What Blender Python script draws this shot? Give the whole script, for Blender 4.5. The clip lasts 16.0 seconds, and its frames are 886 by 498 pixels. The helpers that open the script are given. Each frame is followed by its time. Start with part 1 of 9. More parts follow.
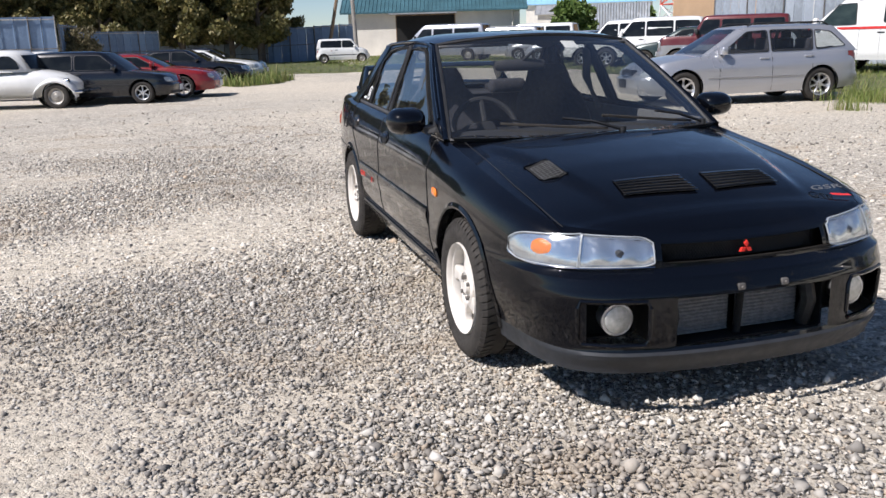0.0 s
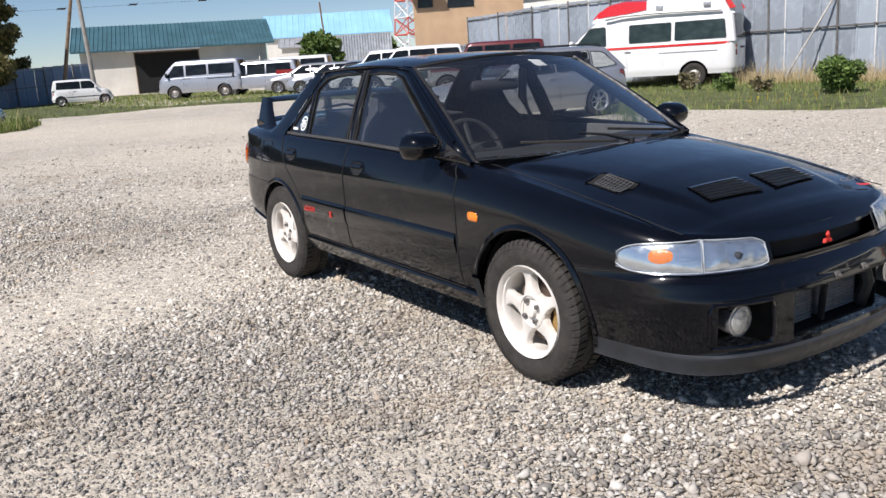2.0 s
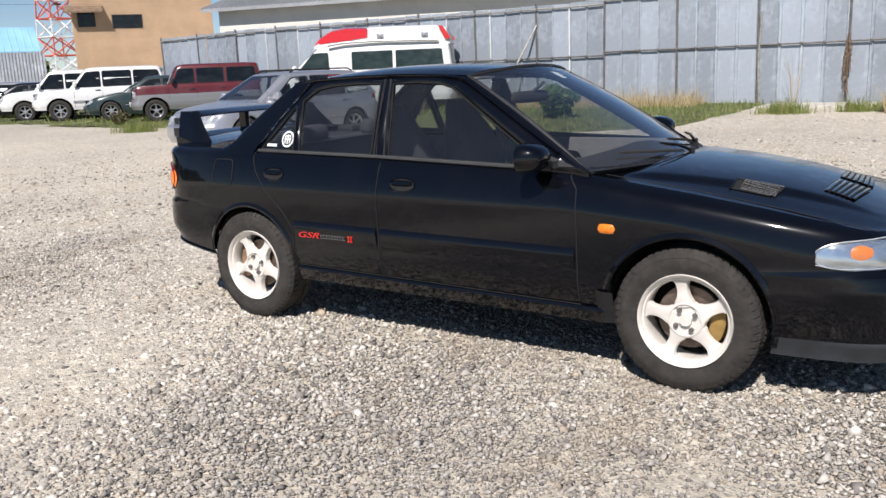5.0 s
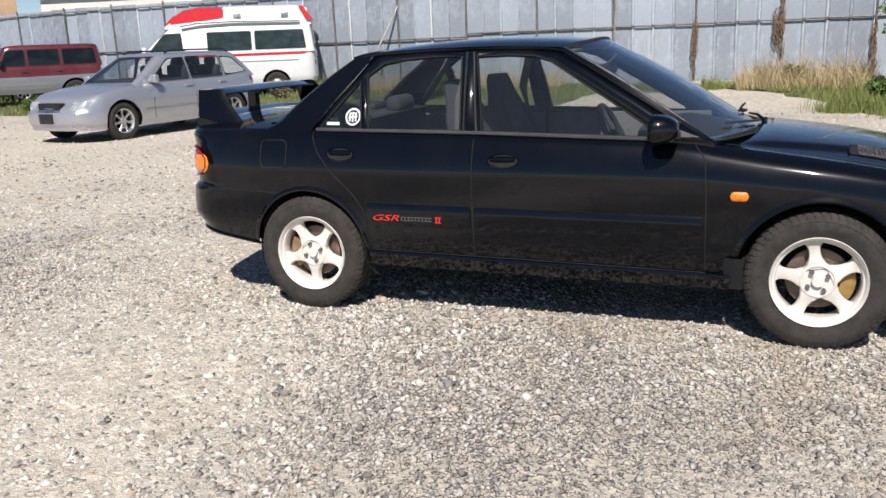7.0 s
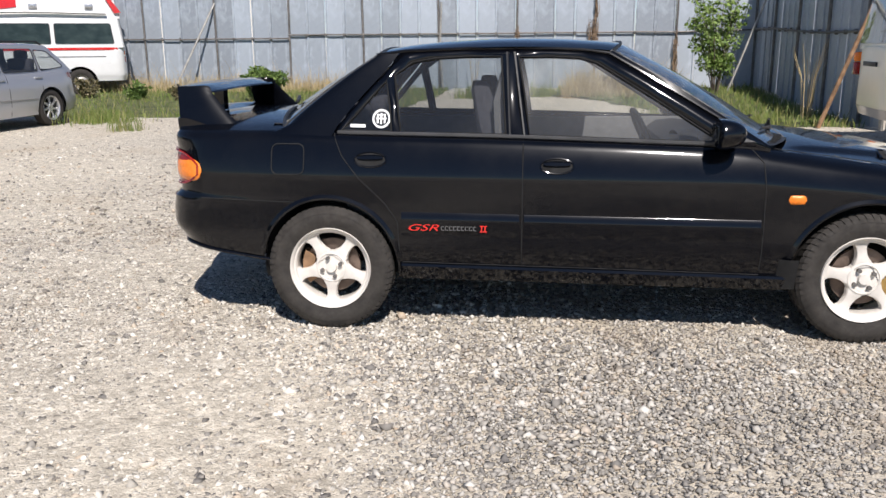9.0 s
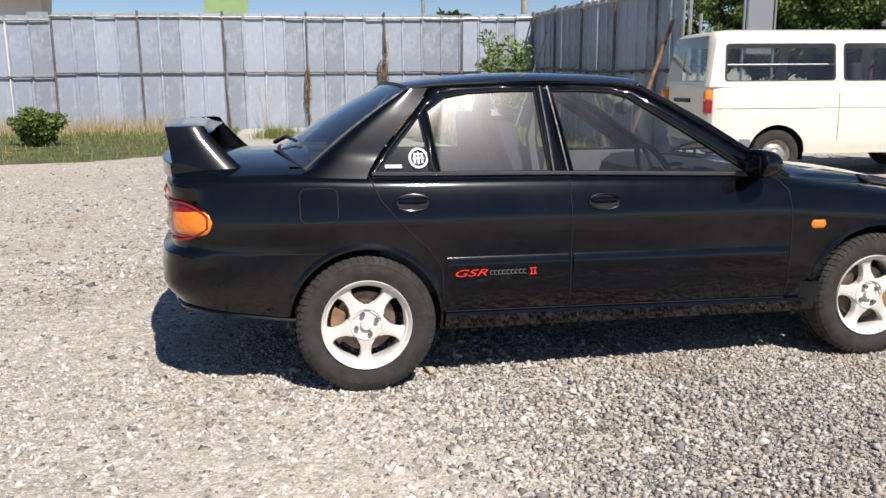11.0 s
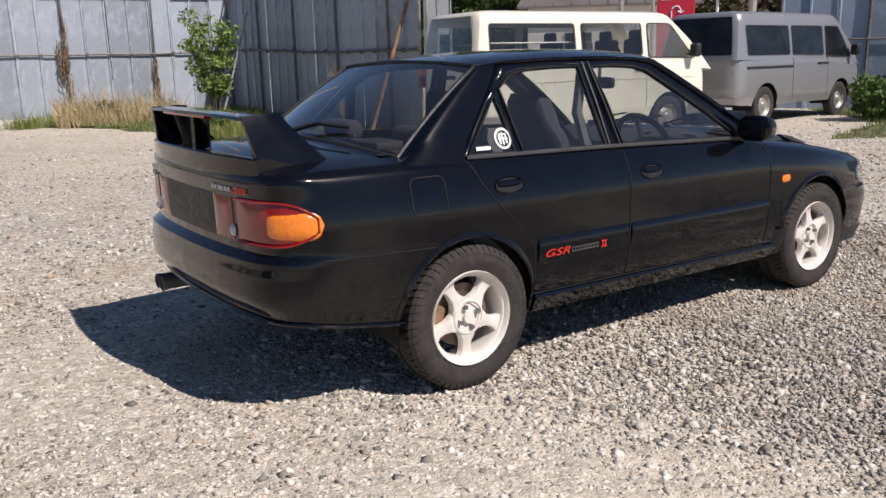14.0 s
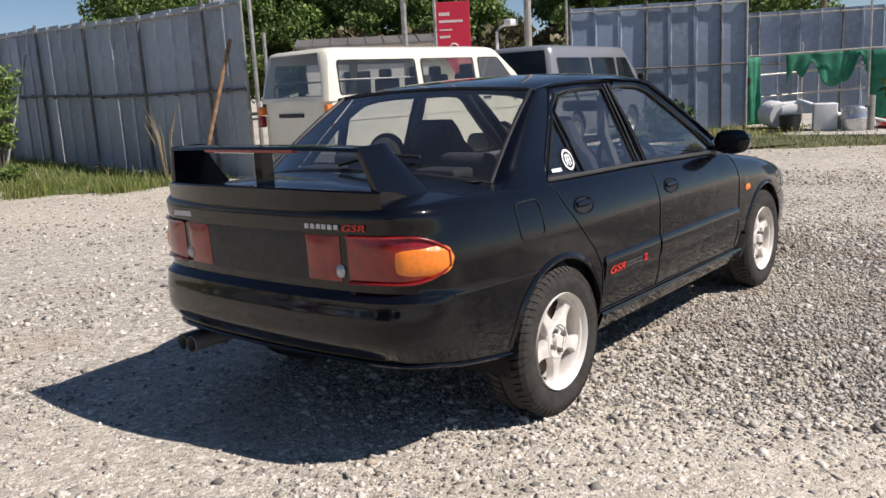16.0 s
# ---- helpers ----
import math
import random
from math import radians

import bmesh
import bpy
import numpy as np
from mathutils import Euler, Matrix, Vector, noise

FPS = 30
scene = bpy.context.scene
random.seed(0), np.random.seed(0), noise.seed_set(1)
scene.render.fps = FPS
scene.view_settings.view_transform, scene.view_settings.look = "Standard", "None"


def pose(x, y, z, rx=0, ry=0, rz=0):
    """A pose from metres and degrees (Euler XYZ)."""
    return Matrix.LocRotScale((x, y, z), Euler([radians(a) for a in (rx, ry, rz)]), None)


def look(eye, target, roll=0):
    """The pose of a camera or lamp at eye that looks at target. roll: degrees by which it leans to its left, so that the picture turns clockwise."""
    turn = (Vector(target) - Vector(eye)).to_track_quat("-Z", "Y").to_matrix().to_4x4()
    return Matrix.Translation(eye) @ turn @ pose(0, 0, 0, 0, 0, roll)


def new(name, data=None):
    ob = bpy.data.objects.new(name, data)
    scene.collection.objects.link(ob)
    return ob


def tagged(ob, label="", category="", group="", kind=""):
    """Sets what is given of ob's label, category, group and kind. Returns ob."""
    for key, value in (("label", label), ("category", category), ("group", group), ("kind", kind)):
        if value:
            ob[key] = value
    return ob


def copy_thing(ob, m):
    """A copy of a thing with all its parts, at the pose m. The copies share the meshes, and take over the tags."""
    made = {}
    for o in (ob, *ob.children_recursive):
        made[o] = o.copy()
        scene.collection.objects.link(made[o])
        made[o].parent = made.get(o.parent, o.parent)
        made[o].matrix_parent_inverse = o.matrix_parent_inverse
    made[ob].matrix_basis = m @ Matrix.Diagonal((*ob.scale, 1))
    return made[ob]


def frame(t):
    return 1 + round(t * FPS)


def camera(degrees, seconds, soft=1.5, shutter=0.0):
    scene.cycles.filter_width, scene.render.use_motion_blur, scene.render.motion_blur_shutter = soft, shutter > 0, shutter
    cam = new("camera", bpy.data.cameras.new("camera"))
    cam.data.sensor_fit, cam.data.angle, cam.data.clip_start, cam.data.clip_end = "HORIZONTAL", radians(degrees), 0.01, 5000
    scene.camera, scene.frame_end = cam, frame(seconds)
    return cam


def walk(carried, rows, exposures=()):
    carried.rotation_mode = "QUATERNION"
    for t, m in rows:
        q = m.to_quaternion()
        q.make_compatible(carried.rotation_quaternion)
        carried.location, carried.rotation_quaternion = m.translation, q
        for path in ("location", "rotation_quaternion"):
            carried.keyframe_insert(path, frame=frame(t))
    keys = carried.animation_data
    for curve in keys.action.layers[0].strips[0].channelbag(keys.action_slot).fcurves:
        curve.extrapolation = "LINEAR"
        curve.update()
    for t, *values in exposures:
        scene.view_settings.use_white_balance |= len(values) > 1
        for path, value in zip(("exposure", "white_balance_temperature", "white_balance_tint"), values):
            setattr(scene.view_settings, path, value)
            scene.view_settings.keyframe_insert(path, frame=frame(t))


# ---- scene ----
cam = camera(55.8, 16.0)
PATH = [
    (0, (4.609, -1.876, 1.375), (2.747, -1.335, 0.885), -1.7),
    (0.5, (4.436, -2.147, 1.346), (2.615, -1.453, 0.898), -2.0),
    (1, (4.266, -2.42, 1.355), (2.51, -1.58, 0.893), -1.0),
    (1.5, (4.134, -2.743, 1.389), (2.47, -1.722, 0.955), -2.5),
    (2, (3.895, -2.973, 1.378), (2.268, -1.898, 0.933), -3.7),
    (2.5, (3.645, -3.193, 1.366), (2.103, -1.996, 0.934), -1.1),
    (3, (3.414, -3.455, 1.394), (1.978, -2.139, 0.939), -2.0),
    (3.5, (3.104, -3.607, 1.384), (1.705, -2.245, 0.947), -3.2),
    (3.7, (3.005, -3.672, 1.38), (1.622, -2.292, 0.954), -3.0),
    (5.8, (1.769, -4.392, 1.383), (0.864, -2.657, 0.967), -1.9),
    (6, (1.648, -4.426, 1.361), (0.754, -2.684, 0.953), -1.8),
    (6.5, (1.321, -4.493, 1.366), (0.446, -2.748, 0.934), -3.1),
    (7, (1.0, -4.66, 1.38), (0.297, -2.849, 0.904), -2.3),
    (7.5, (0.713, -4.681, 1.367), (0.07, -2.829, 0.973), -1.9),
    (8, (0.399, -4.685, 1.362), (-0.165, -2.809, 0.962), -1.3),
    (8.5, (0.033, -4.751, 1.375), (-0.362, -2.841, 0.931), -1.7),
    (8.7, (-0.09, -4.738, 1.377), (-0.401, -2.82, 0.902), -1.2),
    (10.8, (-1.464, -4.392, 1.363), (-1.196, -2.455, 0.948), -0.2),
    (11, (-1.598, -4.365, 1.358), (-1.225, -2.439, 0.966), -0.4),
    (11.5, (-1.906, -4.282, 1.372), (-1.41, -2.383, 0.991), -1.5),
    (12, (-2.162, -4.097, 1.367), (-1.51, -2.249, 0.97), -0.6),
    (12.5, (-2.493, -4.01, 1.373), (-1.656, -2.236, 0.982), -1.5),
    (13, (-2.753, -3.856, 1.364), (-1.819, -2.126, 0.997), -0.4),
    (13.5, (-2.975, -3.641, 1.356), (-1.992, -1.946, 0.956), -1.0),
    (13.8, (-3.15, -3.546, 1.363), (-2.084, -1.905, 0.949), -0.2),
    (14, (-3.259, -3.479, 1.367), (-2.138, -1.884, 0.922), -1.3),
    (14.5, (-3.461, -3.25, 1.361), (-2.244, -1.713, 0.962), -1.2),
    (15, (-3.666, -2.976, 1.357), (-2.386, -1.487, 0.979), -1.9),
    (15.5, (-3.937, -2.769, 1.389), (-2.508, -1.433, 0.969), -3.5),
    (16, (-4.115, -2.533, 1.354), (-2.588, -1.298, 0.978), -3.1),
]
walk(cam, [(t, look(eye, target, roll)) for t, eye, target, roll in PATH], [(0, 0.30, 6330, 13), (3, 0.25, 6400, 12.5), (8, 0.22, 6500, 12), (11.7, 0.20, 6490, 13.5), (13, 0.05, 6690, 15.5), (14.5, 0.04, 6690, 15.5), (16, 0.15, 6610, 13.5)])

# ---------------------------------------------------------------- light
SUN = Vector((0.24, -0.86, 1.0)).normalized()
world = bpy.data.worlds.new("sky")
scene.world = world
world.use_nodes = True
wn = world.node_tree.nodes
wn.clear()
w_out = wn.new("ShaderNodeOutputWorld")
w_bg = wn.new("ShaderNodeBackground")
w_sky = wn.new("ShaderNodeTexSky")
w_sky.sky_type = "NISHITA"
w_sky.sun_disc = False
w_sky.sun_elevation = math.asin(SUN.z)
w_sky.sun_rotation = math.atan2(SUN.x, SUN.y)
w_sky.altitude = 1500
w_sky.air_density, w_sky.dust_density, w_sky.ozone_density = 0.9, 0.0, 3.0
w_bg.inputs["Strength"].default_value = 0.075
world.node_tree.links.new(w_sky.outputs[0], w_bg.inputs[0])
world.node_tree.links.new(w_bg.outputs[0], w_out.inputs[0])

sun_data = bpy.data.lights.new("sun", "SUN")
sun_data.energy = 5.0
sun_data.angle = radians(0.53)
sun_data.color = (1.0, 0.95, 0.905)
sun_lamp = new("sun", sun_data)
sun_lamp.matrix_world = look(tuple(SUN * 60), (0, 0, 0))

# ---------------------------------------------------------------- materials


class Mat:
    """A node material with short ways to add its nodes."""

    def __init__(self, name, base=(0.5, 0.5, 0.5), rough=0.5, metal=0.0, coat=0.0, spec=0.5):
        self.m = bpy.data.materials.new(name)
        self.m.use_nodes = True
        self.n, self.l = self.m.node_tree.nodes, self.m.node_tree.links
        self.b = self.n["Principled BSDF"]
        self.set("Base Color", (*base, 1))
        self.set("Roughness", rough)
        self.set("Metallic", metal)
        self.set("Coat Weight", coat)
        self.set("Coat Roughness", 0.04)
        self.set("Specular IOR Level", spec)
        self.co = None

    def set(self, key, value):
        self.b.inputs[key].default_value = value

    def coords(self):
        if self.co is None:
            self.co = self.n.new("ShaderNodeTexCoord").outputs["Object"]
        return self.co

    def noise(self, scale, detail=4, rough=0.55, vec=None):
        t = self.n.new("ShaderNodeTexNoise")
        t.inputs["Scale"].default_value, t.inputs["Detail"].default_value, t.inputs["Roughness"].default_value = scale, detail, rough
        self.l.new(vec or self.coords(), t.inputs["Vector"])
        return t.outputs["Fac"]

    def stretch(self, sx, sy, sz):
        t = self.n.new("ShaderNodeMapping")
        t.inputs["Scale"].default_value = (sx, sy, sz)
        self.l.new(self.coords(), t.inputs["Vector"])
        return t.outputs[0]

    def ramp(self, fac, *stops):
        t = self.n.new("ShaderNodeValToRGB")
        e = t.color_ramp.elements
        while len(e) < len(stops):
            e.new(0.5)
        for el, (p, c) in zip(e, stops):
            el.position, el.color = p, (*c, 1) if len(c) == 3 else c
        self.l.new(fac, t.inputs[0])
        return t.outputs[0]

    def grey(self, fac, p0, v0, p1, v1):
        return self.ramp(fac, (p0, (v0, v0, v0)), (p1, (v1, v1, v1)))

    def mix(self, fac, a, b, blend="MIX"):
        t = self.n.new("ShaderNodeMix")
        t.data_type, t.blend_type = "RGBA", blend
        for key, v in ((0, fac), (6, a), (7, b)):
            if isinstance(v, (int, float)):
                t.inputs[key].default_value = v
            elif isinstance(v, tuple):
                t.inputs[key].default_value = (*v, 1)
            else:
                self.l.new(v, t.inputs[key])
        return t.outputs[2]

    def to(self, key, out):
        self.l.new(out, self.b.inputs[key])
        return self

    def bump(self, height, strength=0.3, dist=0.01):
        t = self.n.new("ShaderNodeBump")
        t.inputs["Strength"].default_value, t.inputs["Distance"].default_value = strength, dist
        self.l.new(height, t.inputs["Height"])
        self.l.new(t.outputs[0], self.b.inputs["Normal"])
        return self

    def random(self):
        return self.n.new("ShaderNodeObjectInfo").outputs["Random"]

    def island(self):
        return self.n.new("ShaderNodeNewGeometry").outputs["Random Per Island"]


def paint(name, base, rough=0.22, metal=0.0, dust=0.12, coat=0.6, dirt=(0.32, 0.29, 0.24)):
    """Car paint with a little dust and uneven gloss."""
    k = Mat(name, base, rough, metal, coat)
    f = k.noise(3.0, 5, 0.65)
    k.to("Base Color", k.mix(k.grey(f, 0.42, 0.0, 0.75, dust), base, dirt))
    k.to("Roughness", k.grey(k.noise(2.0, 3), 0.3, rough * 0.9, 0.75, min(1, rough * 1.2)))
    return k.m


def plain(name, base, rough=0.5, metal=0.0, vary=0.25, scale=6.0, bump=0.1, coat=0.0):
    """A surface with grain and slight stains."""
    k = Mat(name, base, rough, metal, coat)
    dark = tuple(c * (1 - vary) for c in base)
    light = tuple(min(1, c * (1 + vary)) for c in base)
    k.to("Base Color", k.ramp(k.noise(scale, 6, 0.6), (0.3, dark), (0.7, light)))
    k.to("Roughness", k.grey(k.noise(scale * 3, 4), 0.3, max(0.02, rough - 0.1), 0.7, min(1, rough + 0.1)))
    if bump:
        k.bump(k.noise(scale * 12, 4), bump, 0.004)
    return k.m


def glass(name, tint=(0.55, 0.58, 0.58), rough=0.0, dust=0.04):
    """A thin pane: mostly clear with a tint, mirror-like where it is seen at a slant."""
    m = bpy.data.materials.new(name)
    m.use_nodes = True
    n, l = m.node_tree.nodes, m.node_tree.links
    n.clear()
    out = n.new("ShaderNodeOutputMaterial")
    clear = n.new("ShaderNodeBsdfTransparent")
    clear.inputs[0].default_value = (*tint, 1)
    gloss = n.new("ShaderNodeBsdfGlossy")
    gloss.inputs["Roughness"].default_value = rough
    gloss.inputs[0].default_value = (0.95, 0.97, 1.0, 1)
    dif = n.new("ShaderNodeBsdfDiffuse")
    dif.inputs[0].default_value = (0.5, 0.5, 0.48, 1)
    film = n.new("ShaderNodeBsdfGlossy")
    film.inputs["Roughness"].default_value = 0.19
    film.inputs[0].default_value = (0.95, 0.95, 0.95, 1)
    haze = n.new("ShaderNodeMixShader")
    haze.inputs[0].default_value = 0.012
    lw = n.new("ShaderNodeLayerWeight")
    lw.inputs[0].default_value = 0.5
    power, scale_, add_ = (n.new("ShaderNodeMath") for _ in range(3))
    power.operation, scale_.operation, add_.operation = "POWER", "MULTIPLY", "ADD"
    power.inputs[1].default_value, scale_.inputs[1].default_value, add_.inputs[1].default_value = 3.4, 0.88, 0.05
    l.new(lw.outputs["Facing"], power.inputs[0])
    l.new(power.outputs[0], scale_.inputs[0])
    l.new(scale_.outputs[0], add_.inputs[0])
    a, b = n.new("ShaderNodeMixShader"), n.new("ShaderNodeMixShader")
    co, no = n.new("ShaderNodeTexCoord"), n.new("ShaderNodeTexNoise")
    no.inputs["Scale"].default_value = 5
    mul = n.new("ShaderNodeMath")
    mul.operation = "MULTIPLY"
    mul.inputs[1].default_value = dust
    l.new(co.outputs["Object"], no.inputs["Vector"])
    l.new(no.outputs["Fac"], mul.inputs[0])
    l.new(mul.outputs[0], a.inputs[0])
    l.new(clear.outputs[0], a.inputs[1])
    l.new(dif.outputs[0], a.inputs[2])
    l.new(add_.outputs[0], b.inputs[0])
    l.new(a.outputs[0], haze.inputs[1])
    l.new(film.outputs[0], haze.inputs[2])
    l.new(haze.outputs[0], b.inputs[1])
    l.new(gloss.outputs[0], b.inputs[2])
    l.new(b.outputs[0], out.inputs[0])
    return m


def worn_by_wheels(k, most):
    """A long dark stretch of fines along the drive, ragged at its rim."""
    place = k.n.new("ShaderNodeMapping")
    place.inputs["Location"].default_value = (-0.50, 1.45, 0)
    place.inputs["Scale"].default_value = (0.27, 0.66, 0)
    k.l.new(k.coords(), place.inputs["Vector"])
    size = k.n.new("ShaderNodeVectorMath")
    size.operation = "LENGTH"
    k.l.new(place.outputs[0], size.inputs[0])
    rag = k.n.new("ShaderNodeMath")
    rag.operation = "MULTIPLY_ADD"
    rag.inputs[1].default_value = 1.9
    k.l.new(k.noise(1.1, 7, 0.7), rag.inputs[0])
    k.l.new(size.outputs["Value"], rag.inputs[2])
    half = k.n.new("ShaderNodeMath")
    half.operation = "MULTIPLY"
    half.inputs[1].default_value = 0.4
    k.l.new(rag.outputs[0], half.inputs[0])
    return k.grey(half.outputs[0], 0.52, most, 0.72, 0.0)


def gravel_material():
    k = Mat("gravel", rough=0.9, spec=0.2)
    co = k.coords()
    bend = k.n.new("ShaderNodeTexNoise")
    bend.inputs["Scale"].default_value, bend.inputs["Detail"].default_value = 34.0, 3
    k.l.new(co, bend.inputs["Vector"])
    shift = k.n.new("ShaderNodeVectorMath")
    shift.operation = "MULTIPLY_ADD"
    shift.inputs[1].default_value = (0.045, 0.045, 0.0)
    k.l.new(bend.outputs["Color"], shift.inputs[0])
    k.l.new(co, shift.inputs[2])

    def cells(scale):
        v = k.n.new("ShaderNodeTexVoronoi")
        v.inputs["Scale"].default_value = scale
        k.l.new(shift.outputs[0], v.inputs["Vector"])
        return v
    big, small = cells(46.0), cells(95.0)
    sep = k.n.new("ShaderNodeSeparateColor")
    k.l.new(big.outputs["Color"], sep.inputs[0])
    sep2 = k.n.new("ShaderNodeSeparateColor")
    k.l.new(small.outputs["Color"], sep2.inputs[0])
    stone = k.ramp(sep.outputs[0], (0.0, (0.13, 0.122, 0.112)), (0.35, (0.31, 0.288, 0.255)), (0.75, (0.56, 0.522, 0.455)), (1.0, (0.82, 0.79, 0.71)))
    grit = k.ramp(sep2.outputs[0], (0.0, (0.13, 0.120, 0.108)), (0.6, (0.34, 0.315, 0.275)), (1.0, (0.66, 0.62, 0.545)))
    mixed = k.mix(k.grey(sep.outputs[1], 0.45, 0.0, 0.5, 1.0), stone, grit)
    # wheel-worn dark fines, and pale dusty stretches farther out
    patch = k.noise(0.55, 7, 0.66)
    mixed = k.mix(worn_by_wheels(k, 0.62), mixed, (0.185, 0.176, 0.170))
    fines = k.mix(k.grey(patch, 0.53, 0.0, 0.68, 0.60), mixed, (0.19, 0.180, 0.172))
    brown = k.noise(0.9, 7, 0.68, k.stretch(1.3, 0.8, 1))
    soil = k.mix(k.grey(brown, 0.54, 0.0, 0.66, 0.62), fines, (0.27, 0.205, 0.14))
    pale = k.noise(0.10, 3, 0.5)
    dusty = k.mix(k.grey(pale, 0.40, 0.28, 0.60, 0.62), soil, (0.66, 0.585, 0.465))
    # hand-sized clumps and scattered dark pieces, told apart from afar
    clump = k.mix(1.0, dusty, k.grey(k.noise(11.0, 8, 0.78), 0.34, 0.70, 0.66, 1.36), "MULTIPLY")
    dark = k.mix(k.grey(k.noise(21.0, 3, 0.5), 0.64, 0.0, 0.70, 0.65), clump, (0.10, 0.095, 0.09))
    k.to("Base Color", dark)
    h = k.n.new("ShaderNodeMath")
    h.operation = "ADD"
    k.l.new(big.outputs["Distance"], h.inputs[0])
    k.l.new(small.outputs["Distance"], h.inputs[1])
    inv = k.n.new("ShaderNodeMath")
    inv.operation = "MULTIPLY"
    inv.inputs[1].default_value = -1.0
    k.l.new(h.outputs[0], inv.inputs[0])
    k.bump(inv.outputs[0], 0.55, 0.012)
    return k.m


def stone_material():
    k = Mat("stone", rough=0.88, spec=0.25)
    tone = k.ramp(k.island(), (0.0, (0.14, 0.130, 0.119)), (0.24, (0.32, 0.295, 0.257)), (0.55, (0.52, 0.480, 0.415)), (0.88, (0.82, 0.775, 0.69)), (1.0, (0.48, 0.37, 0.26)))
    patch = k.noise(0.55, 5, 0.6)
    worn = k.mix(k.grey(patch, 0.50, 0.0, 0.66, 0.34), tone, (0.20, 0.192, 0.188))
    worn = k.mix(worn_by_wheels(k, 0.40), worn, (0.185, 0.176, 0.170))
    brown = k.noise(0.9, 7, 0.68, k.stretch(1.3, 0.8, 1))
    worn = k.mix(k.grey(brown, 0.52, 0.0, 0.64, 0.55), worn, (0.30, 0.235, 0.165))
    k.to("Base Color", k.mix(k.grey(k.noise(60, 4), 0.40, 0.0, 0.75, 0.25), worn, (0.25, 0.24, 0.22)))
    k.bump(k.noise(140, 3), 0.35, 0.003)
    return k.m


def panel_material(name, base, stain):
    """Galvanised fence sheet: blotchy zinc, rain streaks, rust near the foot."""
    k = Mat(name, base, 0.55, 0.25)
    tone = k.random()
    light, dark = tuple(min(1, c * 1.22) for c in base), tuple(c * 0.78 for c in base)
    each = k.ramp(tone, (0.0, dark), (0.5, base), (1.0, light))
    blotch = k.mix(k.grey(k.noise(1.7, 6, 0.65), 0.5, 0.0, 0.68, 0.55), each, tuple(min(1, c * 1.5) for c in base))
    lime = k.noise(1.2, 5, 0.6, k.stretch(1.7, 1.7, 0.8))
    blotch = k.mix(k.grey(lime, 0.53, 0.0, 0.66, 0.75), blotch, tuple(min(0.72, c * 1.7) for c in base))
    streak = k.noise(2.0, 5, 0.6, k.stretch(9, 9, 0.5))
    run = k.mix(k.grey(streak, 0.60, 0.0, 0.78, 0.35), blotch, stain)
    rust = k.noise(5.0, 6, 0.7, k.stretch(2, 2, 0.8))
    k.to("Base Color", k.mix(k.grey(rust, 0.68, 0.0, 0.78, 0.8), run, (0.20, 0.10, 0.05)))
    k.to("Roughness", k.grey(k.noise(8, 4), 0.3, 0.42, 0.7, 0.75))
    k.bump(k.noise(1.3, 3), 0.35, 0.02)
    return k.m


def leaf_material(name, a, b, c):
    k = Mat(name, b, 0.55, spec=0.3)
    k.to("Base Color", k.ramp(k.island(), (0.0, a), (0.5, b), (1.0, c)))
    k.set("Subsurface Weight", 0.0)
    return k.m


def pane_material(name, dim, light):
    """An opaque pane: the dimness of a cabin is put into its uneven dark colour, under a clear gloss."""
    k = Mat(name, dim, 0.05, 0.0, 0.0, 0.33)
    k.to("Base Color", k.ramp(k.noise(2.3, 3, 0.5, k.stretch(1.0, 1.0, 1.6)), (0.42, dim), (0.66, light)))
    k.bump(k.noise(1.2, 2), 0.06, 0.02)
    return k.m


def black_paint():
    """Deep black lacquer under a clear coat, lightly swirled, with a faint film of dust."""
    k = Mat("black_paint", (0.0018, 0.0022, 0.0038), 0.30, 0.0, 1.0, 0.05)
    k.set("Coat Roughness", 0.065)
    k.set("Coat IOR", 1.45)
    k.to("Roughness", k.grey(k.noise(7.0, 5), 0.3, 0.24, 0.75, 0.36))
    k.to("Base Color", k.mix(k.grey(k.noise(2.6, 6, 0.7), 0.5, 0.0, 0.8, 0.010), (0.0018, 0.0022, 0.0038), (0.30, 0.28, 0.24)))
    return k.m


M = {}
M["gravel"] = gravel_material()
M["stone"] = stone_material()
M["sheet"] = panel_material("fence_sheet", (0.34, 0.378, 0.42), (0.24, 0.25, 0.26))
# the same grey sheet with skylit bluish shade mixed into its colour
M["sheet_shaded"] = panel_material("fence_sheet_shaded", (0.25, 0.305, 0.385), (0.18, 0.21, 0.25))
M["sheet_blue"] = panel_material("fence_sheet_blue", (0.16, 0.23, 0.34), (0.22, 0.20, 0.18))
M["rail"] = plain("rail_steel", (0.16, 0.15, 0.14), 0.6, 0.4, 0.4, 9)
M["pipe"] = plain("scaffold_pipe", (0.42, 0.40, 0.36), 0.45, 0.6, 0.3, 9)
M["rusty"] = plain("rusty_pipe", (0.30, 0.18, 0.10), 0.75, 0.2, 0.5, 8)
M["concrete"] = plain("concrete", (0.50, 0.47, 0.41), 0.9, 0, 0.2, 3, 0.3)
M["soil"] = plain("grassy_soil", (0.085, 0.095, 0.035), 0.95, 0, 0.6, 2.5, 0.6)
M["blade"] = leaf_material("grass_blade", (0.09, 0.14, 0.03), (0.16, 0.21, 0.05), (0.30, 0.27, 0.11))
M["dry"] = leaf_material("dry_grass", (0.30, 0.23, 0.11), (0.45, 0.35, 0.19), (0.56, 0.46, 0.28))
M["leaf"] = leaf_material("leaf", (0.045, 0.085, 0.018), (0.085, 0.14, 0.03), (0.16, 0.22, 0.06))
